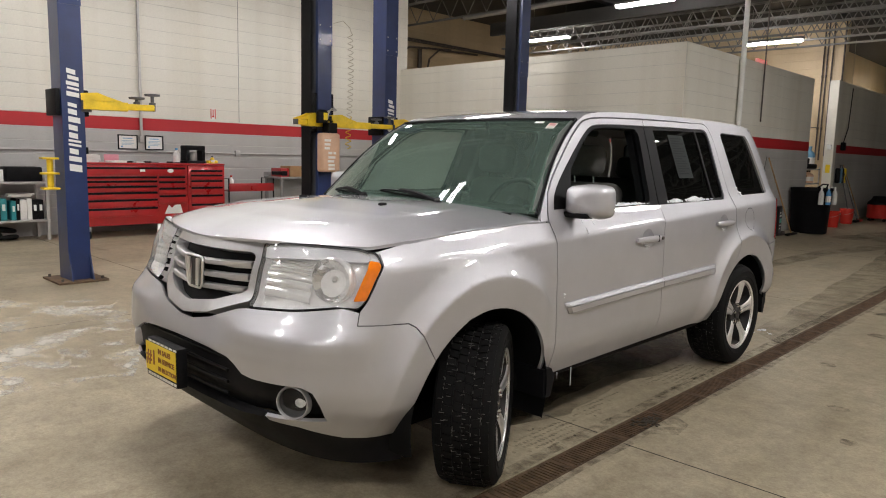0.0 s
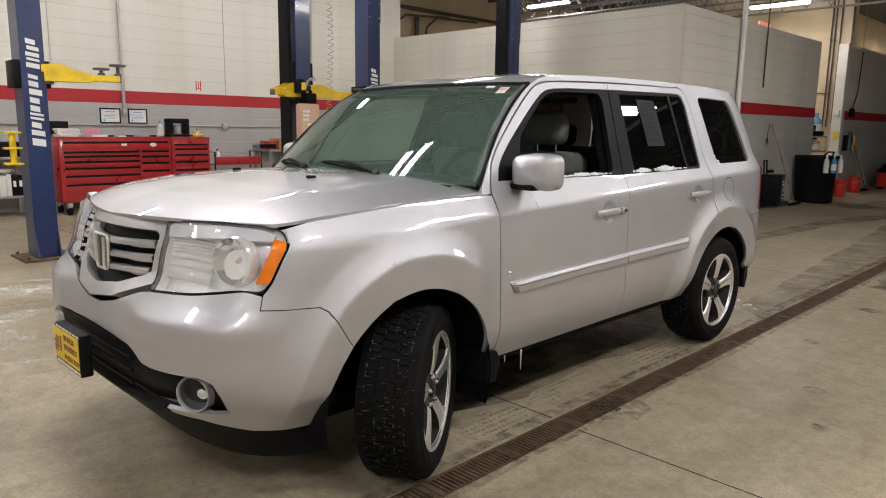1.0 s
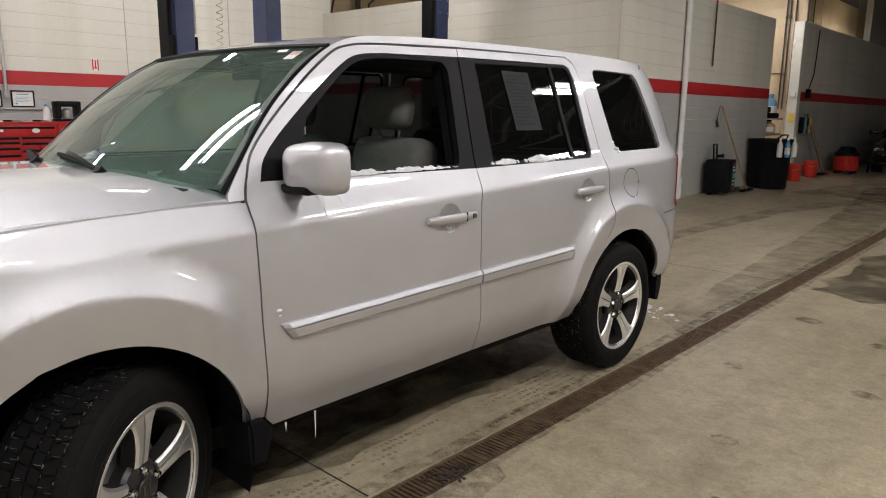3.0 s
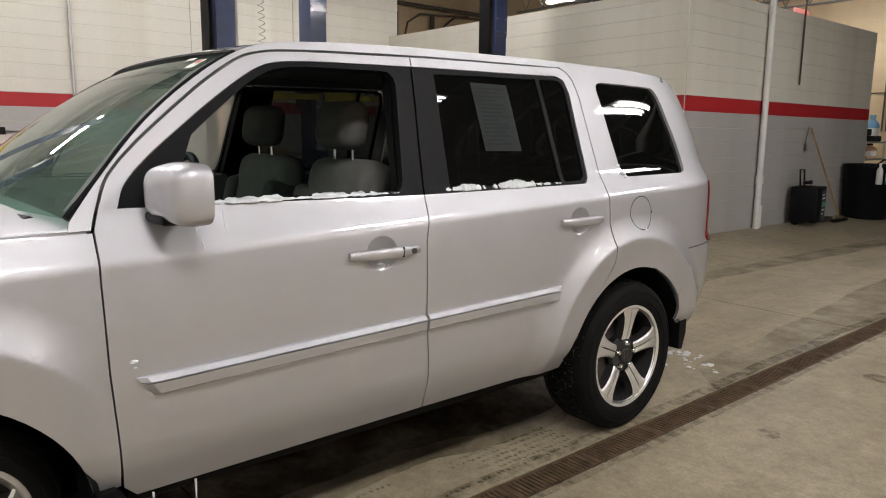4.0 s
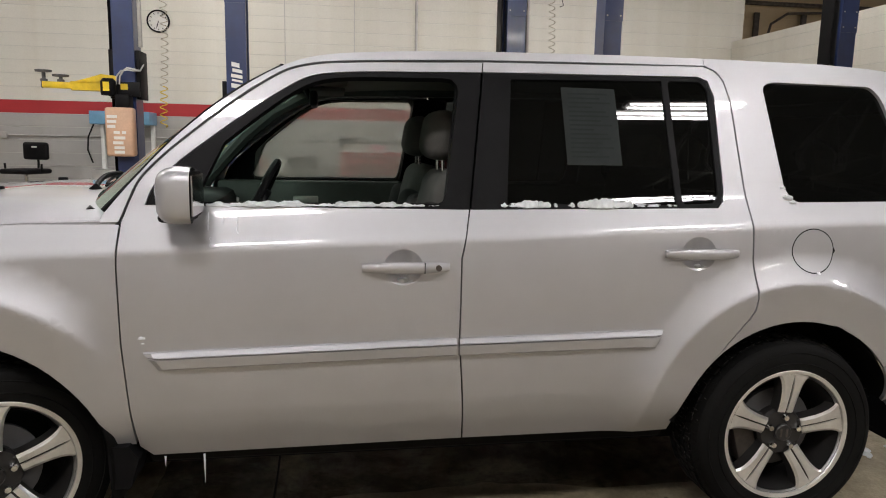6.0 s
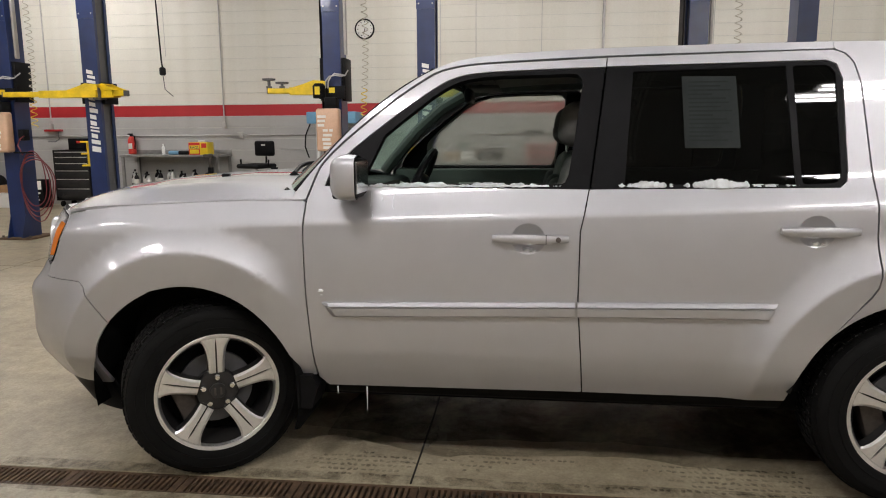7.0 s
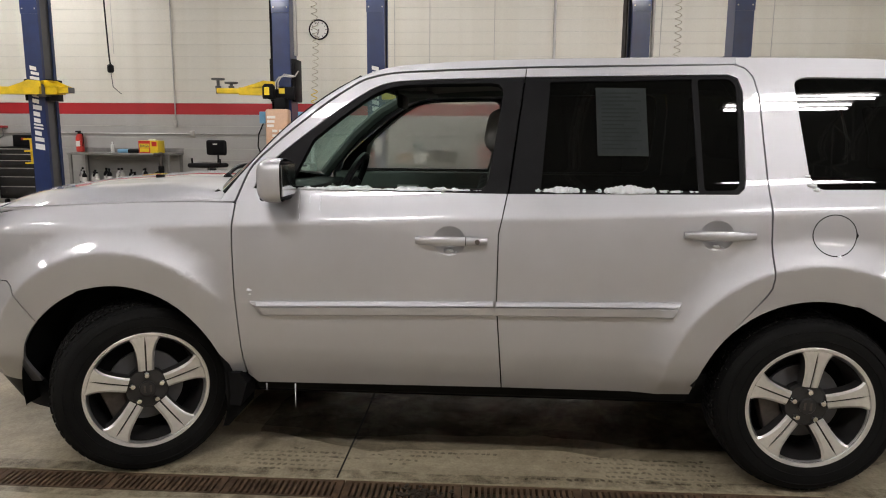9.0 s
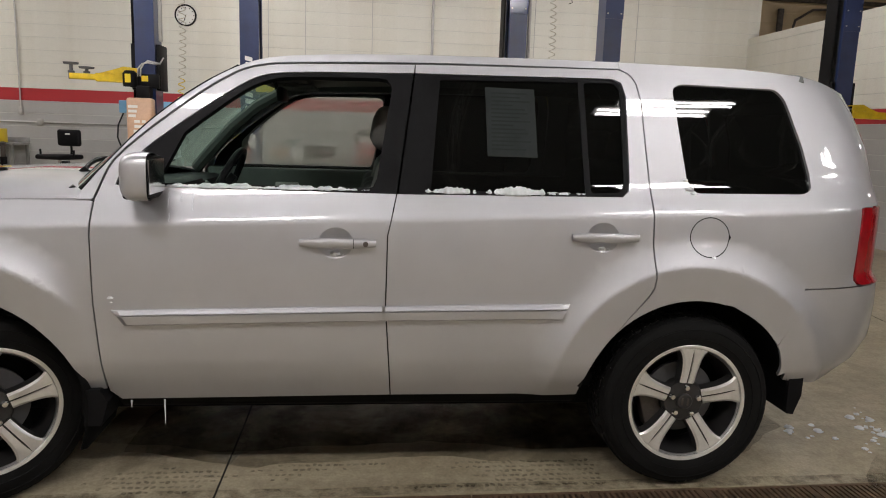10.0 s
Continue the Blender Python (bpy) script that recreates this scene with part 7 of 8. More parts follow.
def framed_sheet(y0, y1, z0, z1):
    th = thing("wall_certificate", "black-framed white certificate on the wall", "certificate", pose(WALL_X + 0.004, 0, 0), "certificates")
    bm = bmesh.new()
    for a, b in (((y0, z0), (y1, z0 + 0.018)), ((y0, z1 - 0.018), (y1, z1)), ((y0, z0 + 0.018), (y0 + 0.018, z1 - 0.018)), ((y1 - 0.018, z0 + 0.018), (y1, z1 - 0.018))):
        box(bm, (0, a[0], a[1]), (0.02, b[0], b[1]), 0.002)
    part("frame", bm, MAT_BLACK, th)
    part("sheet", bx((0.001, y0 + 0.01, z0 + 0.01), (0.008, y1 - 0.01, z1 - 0.01)), MAT_PAPER, th)
    w = y1 - y0
    rows = [(y0 + w * 0.25, y1 - w * 0.25, z1 - 0.065, z1 - 0.05)] + [(y0 + 0.06, y1 - 0.06 - 0.03 * (k % 2), z1 - 0.10 - 0.022 * k, z1 - 0.094 - 0.022 * k) for k in range(4)] + [(y0 + 0.05, y0 + 0.08, z0 + 0.035, z0 + 0.06)]
    part("print_bar", bars(bmesh.new(), rows, Matrix.Translation((0.008, 0, 0)) @ AXES_YZ, 0.001), MAT_CYAN, th)


framed_sheet(1.06, 1.38, 1.46, 1.70)
framed_sheet(1.50, 1.81, 1.46, 1.70)
th = thing("fire_sign", "white sign with a red extinguisher mark and arrow", "sign", pose(WALL_X + 0.004, 2.735, 2.03))
part("board", bx((0, -0.055, 0), (0.003, 0.055, 0.19)), MAT_PAPER, th)
part("mark", bars(bmesh.new(), [(-0.05, -0.03, 0.01, 0.18), (0.03, 0.05, 0.01, 0.18), (-0.01, 0.01, 0.06, 0.17), (-0.02, 0.02, 0.035, 0.06)], Matrix.Translation((0.003, 0, 0)) @ AXES_YZ, 0.001), MAT_BUCKET, th)

slide(built, -0.305)
bm = bmesh.new()
rod(bm, (WALL_X + 0.03, 1.135, 1.65), (WALL_X + 0.03, 1.135, 5.6), 0.024, n=10)
box(bm, (WALL_X, 1.10, 1.58), (WALL_X + 0.06, 1.17, 1.68), 0.006)
rod(bm, (WALL_X + 0.02, -13.4, 1.43), (WALL_X + 0.02, 6.8, 1.43), 0.014, n=8)
for y in (-5.69, -9.15):
    rod(bm, (WALL_X + 0.02, y, 1.6), (WALL_X + 0.02, y, 5.6), 0.012, n=8)
    box(bm, (WALL_X, y - 0.035, 1.55), (WALL_X + 0.05, y + 0.035, 1.67), 0.006)
for y in (-5.39, -2.0, 2.89, -8.28):
    box(bm, (WALL_X, y - 0.05, 1.375), (WALL_X + 0.05, y + 0.05, 1.485), 0.008)
solid("wall_conduit", bm, MAT_GALV, "grey electrical conduit and boxes along the wall", "conduit", kind="structure")
bm = bmesh.new()
for y in (-1.03, 2.94, 4.8, -1.65, 0.1):
    rod(bm, (WALL_X + 0.012, y, 2.0 if y != -0.72 else 1.5), (WALL_X + 0.012, y, 5.6), 0.006, n=6)
solid("wall_cable", bm, MAT_GALV, "thin cables running up the wall", "cable", kind="structure")

th = thing("wall_clock", "round white wall clock with a black rim", "clock", Matrix.Translation((WALL_X + 0.002, -3.0, 3.265)) @ Matrix.Rotation(radians(90), 4, "Y"))
part("rim", lathe(bmesh.new(), [(0.15, 0.0), (0.175, 0.0), (0.175, 0.035), (0.165, 0.042), (0.152, 0.03)], n=40), MAT_BLACK, th)
part("dial", lathe(bmesh.new(), [(0.16, 0.012), (0.0001, 0.012)], n=40), MAT_PAPER, th)
for k in range(12):
    part("hour_mark", box(bmesh.new(), (0.115, -0.006, 0.0125), (0.138, 0.006, 0.014), 0, Matrix.Rotation(2 * math.pi * k / 12, 4, "Z")), MAT_INK, th)
part("hour_hand", box(bmesh.new(), (-0.01, -0.006, 0.015), (0.085, 0.006, 0.017), 0, Matrix.Rotation(radians(-14), 4, "Z")), MAT_INK, th)
part("minute_hand", box(bmesh.new(), (-0.01, -0.004, 0.018), (0.125, 0.004, 0.020), 0, Matrix.Rotation(radians(-18), 4, "Z")), MAT_INK, th)


built = set(scene.objects)


def shelf_rack():
    z0 = floor_z(-8.5)
    th = thing("steel_shelf", "grey steel shelf rack crowded with binders and parts", "shelf", pose(0, 0, 0))
    for z in (0.42, 0.97):
        part("shelf_board", bx((-8.85, -1.95, z - 0.03), (-8.32, -0.16, z), 0.004), MAT_GALV, th)
    for y in (-1.93, -0.19):
        for x in (-8.83, -8.35):
            part("upright", bx((x - 0.02, y - 0.02, z0), (x + 0.02, y + 0.02, 1.02)), MAT_GALV, th)


shelf_rack()
y = -1.86
k = 0
while y < -0.26:
    w = random.uniform(0.045, 0.085)
    h = random.uniform(0.27, 0.32)
    if k % 9 == 6:
        y += 0.05
    mat = (MAT_TEAL, MAT_TEAL, MAT_BLACK, MAT_PAPER, MAT_PAPER, MAT_BLACK, MAT_BLACK)[k % 7]
    th = thing("ring_binder", {MAT_TEAL: "teal ring binder on the steel shelf", MAT_BLACK: "black ring binder on the steel shelf", MAT_PAPER: "white ring binder on the steel shelf"}[mat], "binder", pose(-8.55, y, 0.42), "ring binders")
    part("cover", bx((-0.14, 0, 0), (0.14, w, h), 0.004), mat, th)
    part("spine_label", bx((0.1405, w * 0.25, h * 0.45), (0.142, w * 0.75, h * 0.75)), MAT_PAPER, th)
    y += w + 0.004
    k += 1
paper_stack(-8.55, -1.2, 0.75, 4, (0.24, 0.5), "loose manuals lying on the binders")
paper_stack(-8.55, -0.5, 0.75, 3, (0.22, 0.3), "loose manuals lying on the binders")
solid("parts_box", bx((-8.7, -0.95, 0.972), (-8.4, -0.72, 1.14), 0.006), MAT_PAPER, "white parts box on the steel shelf", "box", "shelf boxes")
solid("parts_box", bx((-8.72, -1.25, 0.972), (-8.4, -0.98, 1.12), 0.006), MAT_CARD, "brown parts box on the steel shelf", "box", "shelf boxes")
solid("dark_crate", bx((-8.75, -0.68, 0.972), (-8.4, -0.22, 1.18), 0.02), MAT_BLACK, "dark plastic crate on the steel shelf", "crate")
solid("green_funnel", lathe(bmesh.new(), [(0.02, 0.10), (0.03, 0.16), (0.13, 0.24), (0.14, 0.25)], pose(-8.5, -0.9, 1.04), 20), MAT_TEAL, "green funnel on a parts box", "funnel")
for k in range(4):
    bm = bmesh.new()
    pts = [(0.16 * math.cos(a) * (1 + 0.1 * math.sin(3 * a)), 0.34 * math.sin(a), 0.035 + 0.05 * k + 0.02 * math.sin(2 * a + k)) for a in (2 * math.pi * i / 30 for i in range(31))]
    pipe(bm, pts, 0.03, 8)
    solid("rubber_hose", bm, MAT_RUBBER, "coiled black rubber hose under the shelf", "hose", "hoses under the shelf", m=pose(-8.55, -0.9 - 0.2 * (k % 2), floor_z(-8.55) + 0.01, 0, 0, 7 * k))


def service_cart(y0, y1, z1, label):
    z0 = floor_z(-8.4)
    th = thing("service_cart", label, "cart", pose(0, 0, 0))
    for z in (z0 + 0.2, z1 - 0.22):
        part("tray", box(bx((-8.62, y0, z), (-8.2, y1, z + 0.012)), (-8.2, y0, z), (-8.188, y1, z + 0.14), 0.003), MAT_TOOLRED, th)
    for y in (y0, y1):
        part("end_frame", pipe(bmesh.new(), [(-8.6, y, z0 + 0.08), (-8.6, y, z1), (-8.2, y, z1), (-8.2, y, z0 + 0.08)], 0.013, 8), MAT_BLACK, th)
    for y in (y0, y1):
        for x in (-8.6, -8.2):
            part("castor", rod(bmesh.new(), (x, y - 0.02, z0 + 0.045), (x, y + 0.02, z0 + 0.045), 0.045, n=14), MAT_RUBBER, th)


service_cart(2.62, 3.5, 1.0, "low red service cart with a black tube frame")
bottle(-8.3, 2.72, 0.795, 0.26, 0.045, MAT_WHITE_PLASTIC, MAT_BUCKET, "white spray bottle with a red cap on the cart")


def work_bench(y0, y1, top, label):
    z0 = floor_z(-8.6)
    th = thing("work_bench", label, "workbench", pose(0, 0, 0), "workbenches")
    part("bench_top", bx((-8.94, y0, top - 0.04), (-8.34, y1, top), 0.005), MAT_BENCH, th)
    part("back_strip", bx((-8.95, y0, top), (-8.93, y1, top + 0.08), 0.003), MAT_BENCH, th)
    part("lower_shelf", bx((-8.92, y0 + 0.03, 0.50), (-8.42, y1 - 0.03, 0.53), 0.003), MAT_BENCH, th)
    for y in (y0 + 0.04, y1 - 0.04):
        for x in (-8.9, -8.38):
            part("leg", bx((x - 0.022, y - 0.022, z0), (x + 0.022, y + 0.022, top - 0.04)), MAT_BENCH, th)


slide(built, -0.305)
work_bench(-7.46, -5.58, 1.09, "grey steel workbench with bottles on its lower shelf")
work_bench(3.45, 6.3, 1.02, "grey steel workbench against the wall")
for k in range(22):
    y = -7.36 + 0.078 * k
    mat = (MAT_BLACK, MAT_GALV, MAT_BLACK, MAT_WHITE_PLASTIC, MAT_BLACK, MAT_GALV)[k % 6]
    bottle(-8.60 + 0.09 * (k % 3), y, 0.531, random.uniform(0.20, 0.30), random.uniform(0.040, 0.052), mat, MAT_BLACK, {MAT_BLACK: "black oil bottle under the bench", MAT_WHITE_PLASTIC: "white oil bottle under the bench", MAT_GALV: "grey oil bottle under the bench"}[mat])
th = thing("rag_box", "yellow and red cardboard box of rags on the bench", "box", pose(-8.5, -5.93, 1.09))
part("carton", bx((-0.13, -0.21, 0), (0.13, 0.14, 0.22), 0.004), MAT_PLATE_Y, th)
part("side_panel", bx((0.1305, -0.21, 0.0), (0.1325, 0.0, 0.215)), MAT_BUCKET, th)
part("print_patch", bx((0.133, -0.19, 0.02), (0.1345, -0.02, 0.085)), MAT_PLATE_Y, th)
part("print_patch", bx((0.133, 0.03, 0.12), (0.1345, 0.12, 0.20)), MAT_BUCKET, th)
part("label_ring", box(bmesh.new(), (0.133, -0.195, 0.095), (0.1345, -0.01, 0.165), 0.0005), MAT_PLATE_Y, th)
words("carton_words", "RAGS", 0.066, Matrix.Translation((0.1350, -0.185, 0.105)) @ AXES_YZ, MAT_INK, th, 0.001)
solid("tissue", bx((-8.55, -6.0, 1.311), (-8.45, -5.9, 1.34), 0.012, seg=3), MAT_PAPER, "white rag tuft pulled out of the box", "rag")
for y, mat, lab in ((-6.42, MAT_CYAN, "crumpled blue gloves on the bench"), (-6.24, MAT_BLACK, "crumpled black gloves on the bench")):
    solid("work_gloves", bx((-8.52, y - 0.12, 1.091), (-8.36, y + 0.10, 1.16), 0.03, seg=4), mat, lab, "gloves", "work gloves")
bottle(-8.55, -6.72, 1.091, 0.19, 0.03, MAT_WHITE_PLASTIC, MAT_WHITE_PLASTIC, "small clear spray bottle on the bench")
th = thing("spray_gun", "dirty spray gun hung at the bench edge", "spray gun", pose(-8.31, -5.72, 0.75))
part("gun_body", box(bx((-0.03, -0.03, 0.1), (0.03, 0.03, 0.36), 0.015), (-0.03, -0.12, 0.28), (0.03, 0.05, 0.35), 0.015), MAT_CAST, th)
part("cup", lathe(bmesh.new(), [(0.04, 0.0), (0.05, 0.02), (0.05, 0.12)], n=16, caps=True), MAT_BLACK, th)

# parts on the far bench
built = set(scene.objects)
for y0, y1, h, mat, lab in ((4.0, 4.3, 0.20, MAT_CARD, "open brown carton on the bench"), (3.8, 3.98, 0.16, MAT_TOOLRED, "small red tool box on the bench"), (4.4, 4.7, 0.15, MAT_CARD, "flat brown carton on the bench")):
    solid("carton" if mat is MAT_CARD else "tool_box", bx((-8.75, y0, 1.0), (-8.42, y1, 1.0 + h), 0.006), mat, lab, "box", "boxes on the bench")
solid("hand_grinder", box(rod(bmesh.new(), (-8.45, 3.5, 1.05), (-8.45, 3.74, 1.05), 0.035, n=12), (-8.5, 3.66, 1.0), (-8.4, 3.8, 1.09), 0.02), MAT_BLACK, "black power tool at the bench end", "power tool", m=pose(0, 0.14, 0.02))
for ob in set(scene.objects) - built:
    ob.location.z += 0.02
slide(built, -0.305)

th = thing("fire_extinguisher", "red fire extinguisher on a wall hook", "fire extinguisher", pose(WALL_X + 0.09, -7.50, 1.09))
part("cylinder", lathe(bmesh.new(), [(0.06, 0), (0.07, 0.01), (0.07, 0.26), (0.05, 0.31), (0.025, 0.33)], n=20, caps=True), MAT_BUCKET, th)
part("valve", box(bx((-0.02, -0.02, 0.33), (0.03, 0.02, 0.37), 0.006), (-0.01, -0.07, 0.36), (0.02, 0.03, 0.385), 0.006), MAT_BLACK, th)
part("hose", pipe(bmesh.new(), [(0.02, 0.02, 0.35), (0.05, 0.09, 0.33), (0.06, 0.10, 0.2), (0.06, 0.085, 0.1)], 0.012, 8), MAT_BLACK, th)
part("instruction_label", bx((0.055, -0.035, 0.1), (0.0725, 0.035, 0.2)), MAT_PAPER, th)

# black roller cabinet with a tool box on it
z0 = floor_z(-8.6)
th = thing("black_tool_cabinet", "black roller tool cabinet with bright drawer edges", "tool cabinet", pose(0, 0, 0))
part("body", bx((-8.92, -8.87, z0 + 0.12), (-8.48, -8.13, 1.18), 0.008), MAT_BLACK, th)
for a, b in slots(z0 + 0.16, 1.16, 6, 0.22):
    d = part("drawer", bx((-8.48, -8.84, b + 0.005), (-8.465, -8.16, a - 0.005), 0.003), MAT_BLACK_GLOSS, th)
    part("drawer_edge", bx((-8.466, -8.82, a - 0.026), (-8.461, -8.18, a - 0.012), 0.001), MAT_GALV, d, "bright drawer edge")
for yy in (-8.79, -8.21):
    part("castor", rod(bmesh.new(), (-8.55, yy - 0.02, z0 + 0.055), (-8.55, yy + 0.02, z0 + 0.055), 0.055, n=16), MAT_RUBBER, th)
    part("castor", rod(bmesh.new(), (-8.86, yy - 0.02, z0 + 0.055), (-8.86, yy + 0.02, z0 + 0.055), 0.055, n=16), MAT_RUBBER, th)
th = thing("hand_tool_box", "dark hand tool box standing on the black cabinet", "tool box", pose(0, 0, 1.181))
part("box_body", bx((-8.86, -8.61, 0), (-8.58, -8.19, 0.21), 0.012), MAT_BLACK, th)
part("latch", bx((-8.582, -8.44, 0.12), (-8.574, -8.36, 0.16), 0.003), MAT_TOOLRED, th)
solid("white_jug", bx((-8.46, -8.23, z0 + 0.001), (-8.36, -8.07, z0 + 0.17), 0.02, seg=3), MAT_WHITE_PLASTIC, "white plastic jug beside the black cabinet", "jug")
th = thing("oil_display", "black and white oil container with a red mark", "container", pose(-8.4, -9.14, z0))
part("carton", bx((-0.12, -0.16, 0), (0.12, 0.16, 0.52), 0.01), MAT_BLACK, th)
part("front_label", bx((0.121, -0.13, 0.34), (0.123, 0.13, 0.50)), MAT_PAPER, th)
bm = bmesh.new()
prism(bm, [(-0.06, 0.42), (0.0, 0.37), (0.06, 0.42), (0.0, 0.48)], 0.1235, 0.125, AXES_YZ)
part("red_mark", bm, MAT_BUCKET, th)
part("text_bar", bars(bmesh.new(), [(-0.10, 0.10, 0.26, 0.29), (-0.10, 0.06, 0.20, 0.22), (-0.10, 0.08, 0.14, 0.16)], Matrix.Translation((0.121, 0, 0)) @ AXES_YZ, 0.002), MAT_PAPER, th)
th = thing("red_bracket", "small red wall bracket with a hanging tool", "bracket", pose(WALL_X, -9.09, 1.46))
part("tray", bx((0, -0.14, 0.06), (0.14, 0.16, 0.10), 0.004), MAT_TOOLRED, th)
part("hook", pipe(bmesh.new(), [(0.1, 0.12, 0.06), (0.1, 0.13, -0.08), (0.1, 0.05, -0.13), (0.1, -0.1, -0.13)], 0.01, 6), MAT_STEEL_DARK, th)

# tyre machine, liner, spare tyre and cartons
th = thing("tyre_machine", "red tyre machine with an oily black head", "machine", pose(-8.35, -11.36, z0))
part("cabinet", bx((-0.36, -0.42, 0.0), (0.30, 0.36, 0.78), 0.015), MAT_TOOLRED, th)
part("foot", bx((-0.40, -0.46, 0), (0.36, 0.40, 0.05), 0.01), MAT_TOOLRED, th)
bm = rod(bmesh.new(), (0, -0.4, 0.90), (0, 0.42, 0.90), 0.085, n=16)
rod(bm, (0.05, 0.05, 0.88), (0.05, 0.60, 0.88), 0.035, n=12)
box(bm, (-0.2, -0.35, 0.78), (0.2, 0.15, 0.98), 0.04)
box(bm, (-0.1, 0.08, 0.84), (0.16, 0.28, 1.06), 0.03)
lathe(bm, [(0.05, -0.03), (0.11, -0.02), (0.11, 0.03), (0.05, 0.04)], Matrix.Translation((0.05, 0.5, 0.88)) @ Matrix.Rotation(radians(90), 4, "X"), 18, caps=True)
part("head", bm, MAT_CAST, th, "oily dark machine head")
part("pendant", bx((0.0, 0.42, 0.3), (0.03, 0.45, 0.86), 0.01), MAT_STEEL_DARK, th)
for y in (-0.33, -0.05):
    part("front_plate", bx((0.301, y, 0.48), (0.304, y + 0.2, 0.60)), MAT_PAPER, th)
bm = bmesh.new()
box(bm, (-0.3, -0.42, 1.05), (-0.24, 0.05, 1.72), 0.01)
part("back_board", bm, MAT_TOOLRED, th)
for k in range(12):
    u, v = k % 6, k // 6
    part("hung_tool", bx((-0.238, -0.40 + 0.075 * u, 1.10 + 0.27 * v), (-0.20, -0.355 + 0.075 * u, 1.26 + 0.27 * v + 0.05 * (k % 3)), 0.006), (MAT_YELLOW, MAT_BLACK, MAT_YELLOW, MAT_CYAN)[k % 4], th)
rnd = random.Random(31)
for k in range(16):
    y, z, r = rnd.uniform(-0.36, 0.40), rnd.uniform(0.80, 1.02), rnd.uniform(0.02, 0.05)
    part("oily_fitting", rod(bmesh.new(), (0.10, y, z), (0.10 + rnd.uniform(0.08, 0.22), y + rnd.uniform(-0.08, 0.08), z + rnd.uniform(-0.05, 0.06)), r, r * rnd.uniform(0.5, 1.0), 9), (MAT_CAST, MAT_STEEL_DARK, MAT_BLACK)[k % 3], th)
for k in range(4):
    part("yellow_lever", rod(bmesh.new(), (-0.16, -0.38 + 0.1 * k, 1.0), (-0.10, -0.40 + 0.13 * k, 1.22 + 0.05 * (k % 2)), 0.022, n=8), MAT_YELLOW, th)
solid("wall_chart", bx((WALL_X + 0.002, -12.0, 1.62), (WALL_X + 0.012, -11.25, 1.97)), MAT_PAPER, "white chart on the wall above the tyre machine", "chart")

th = thing("wheel_liner", "curved black plastic wheel liner hung on a stand", "wheel liner", pose(-8.35, 0, 0))
bm = bmesh.new()
rows = []
for k in range(25):
    a = radians(118 - 205 * k / 24)
    r = 0.60 + 0.03 * math.sin(k * 0.8)
    rows.append([bm.verts.new((dx, -10.66 + (r + d) * math.cos(a), 1.53 + (r + d) * math.sin(a) * 1.02)) for dx, d in ((-0.22, 0), (-0.1, 0.05), (0.1, 0.03), (0.24, -0.27), (0.245, -0.29), (0.1, 0.015), (-0.1, 0.035), (-0.22, -0.015))])
for a, b in zip(rows, rows[1:]):
    for i in range(8):
        bm.faces.new((a[i], a[(i + 1) % 8], b[(i + 1) % 8], b[i]))
bmesh.ops.recalc_face_normals(bm, faces=bm.faces)
part("shell", bm, MAT_BLACK, th)
part("stand", pipe(bmesh.new(), [(0, -10.35, 1.14), (0.05, -10.38, 0.7), (0.1, -10.48, floor_z(-8.3))], 0.014, 8), MAT_STEEL_DARK, th)

bm = bmesh.new()
lathe(bm, [(0.17, -0.09), (0.20, -0.11), (0.28, -0.11), (0.305, -0.08), (0.31, 0), (0.305, 0.08), (0.28, 0.11), (0.20, 0.11), (0.17, 0.09)], n=44)
solid("spare_tyre", bm, MAT_RUBBER, "bare black tyre leaning on the wall", "tyre", m=Matrix.Translation((WALL_X + 0.22, -10.38, z0 + 0.315)) @ Matrix.Rotation(radians(78), 4, "Y"))
for y, w, h, mat, lab in ((-10.24, 0.26, 0.24, MAT_CARD, "brown cardboard carton on the floor"), (-9.97, 0.2, 0.40, MAT_CARD, "tall brown carton behind another carton"), (-9.83, 0.36, 0.26, MAT_PAPER, "pale carton on the floor")):
    th = thing("carton", lab, "carton", pose(-8.4 - (0.25 if h > 0.3 else 0), y, floor_z(-8.5)), "cartons on the floor")
    part("carton_body", bx((-0.13, -w / 2, 0), (0.13, w / 2, h), 0.004), mat, th)
    part("carton_flap", bx((0.13, -w / 2, h - 0.07), (0.14, w / 2, h), 0.003, Matrix.Translation((0.0, 0, 0))), mat, th)

# swivel chair
th = thing("swivel_chair", "black swivel stool chair with a low back", "chair", pose(-7.95, -4.72, floor_z(-7.95), 0, 0, -20))
part("seat", bx((-0.24, -0.25, 0.75), (0.24, 0.25, 0.825), 0.035, seg=4), MAT_BLACK, th)
part("backrest", bx((-0.26, -0.21, 0.95), (-0.18, 0.21, 1.21), 0.04, seg=4), MAT_BLACK, th)
part("back_bar", pipe(bmesh.new(), [(-0.05, 0, 0.76), (-0.24, 0, 0.77), (-0.255, 0, 0.9), (-0.25, 0, 1.05)], 0.018, 8), MAT_BLACK, th)
part("label", bx((-0.181, -0.04, 1.13), (-0.178, 0.05, 1.15)), MAT_PAPER, th)
part("column", rod(bmesh.new(), (0, 0, 0.1), (0, 0, 0.76), 0.026, n=12), MAT_CHROME, th)
for k in range(5):
    a = 2 * math.pi * k / 5
    part("foot", rod(rod(bmesh.new(), (0, 0, 0.11), (0.28 * math.cos(a), 0.28 * math.sin(a), 0.07), 0.022, 0.016, 8), (0.28 * math.cos(a), 0.28 * math.sin(a) - 0.015, 0.03), (0.28 * math.cos(a), 0.28 * math.sin(a) + 0.015, 0.03), 0.03, n=12), MAT_BLACK, th)
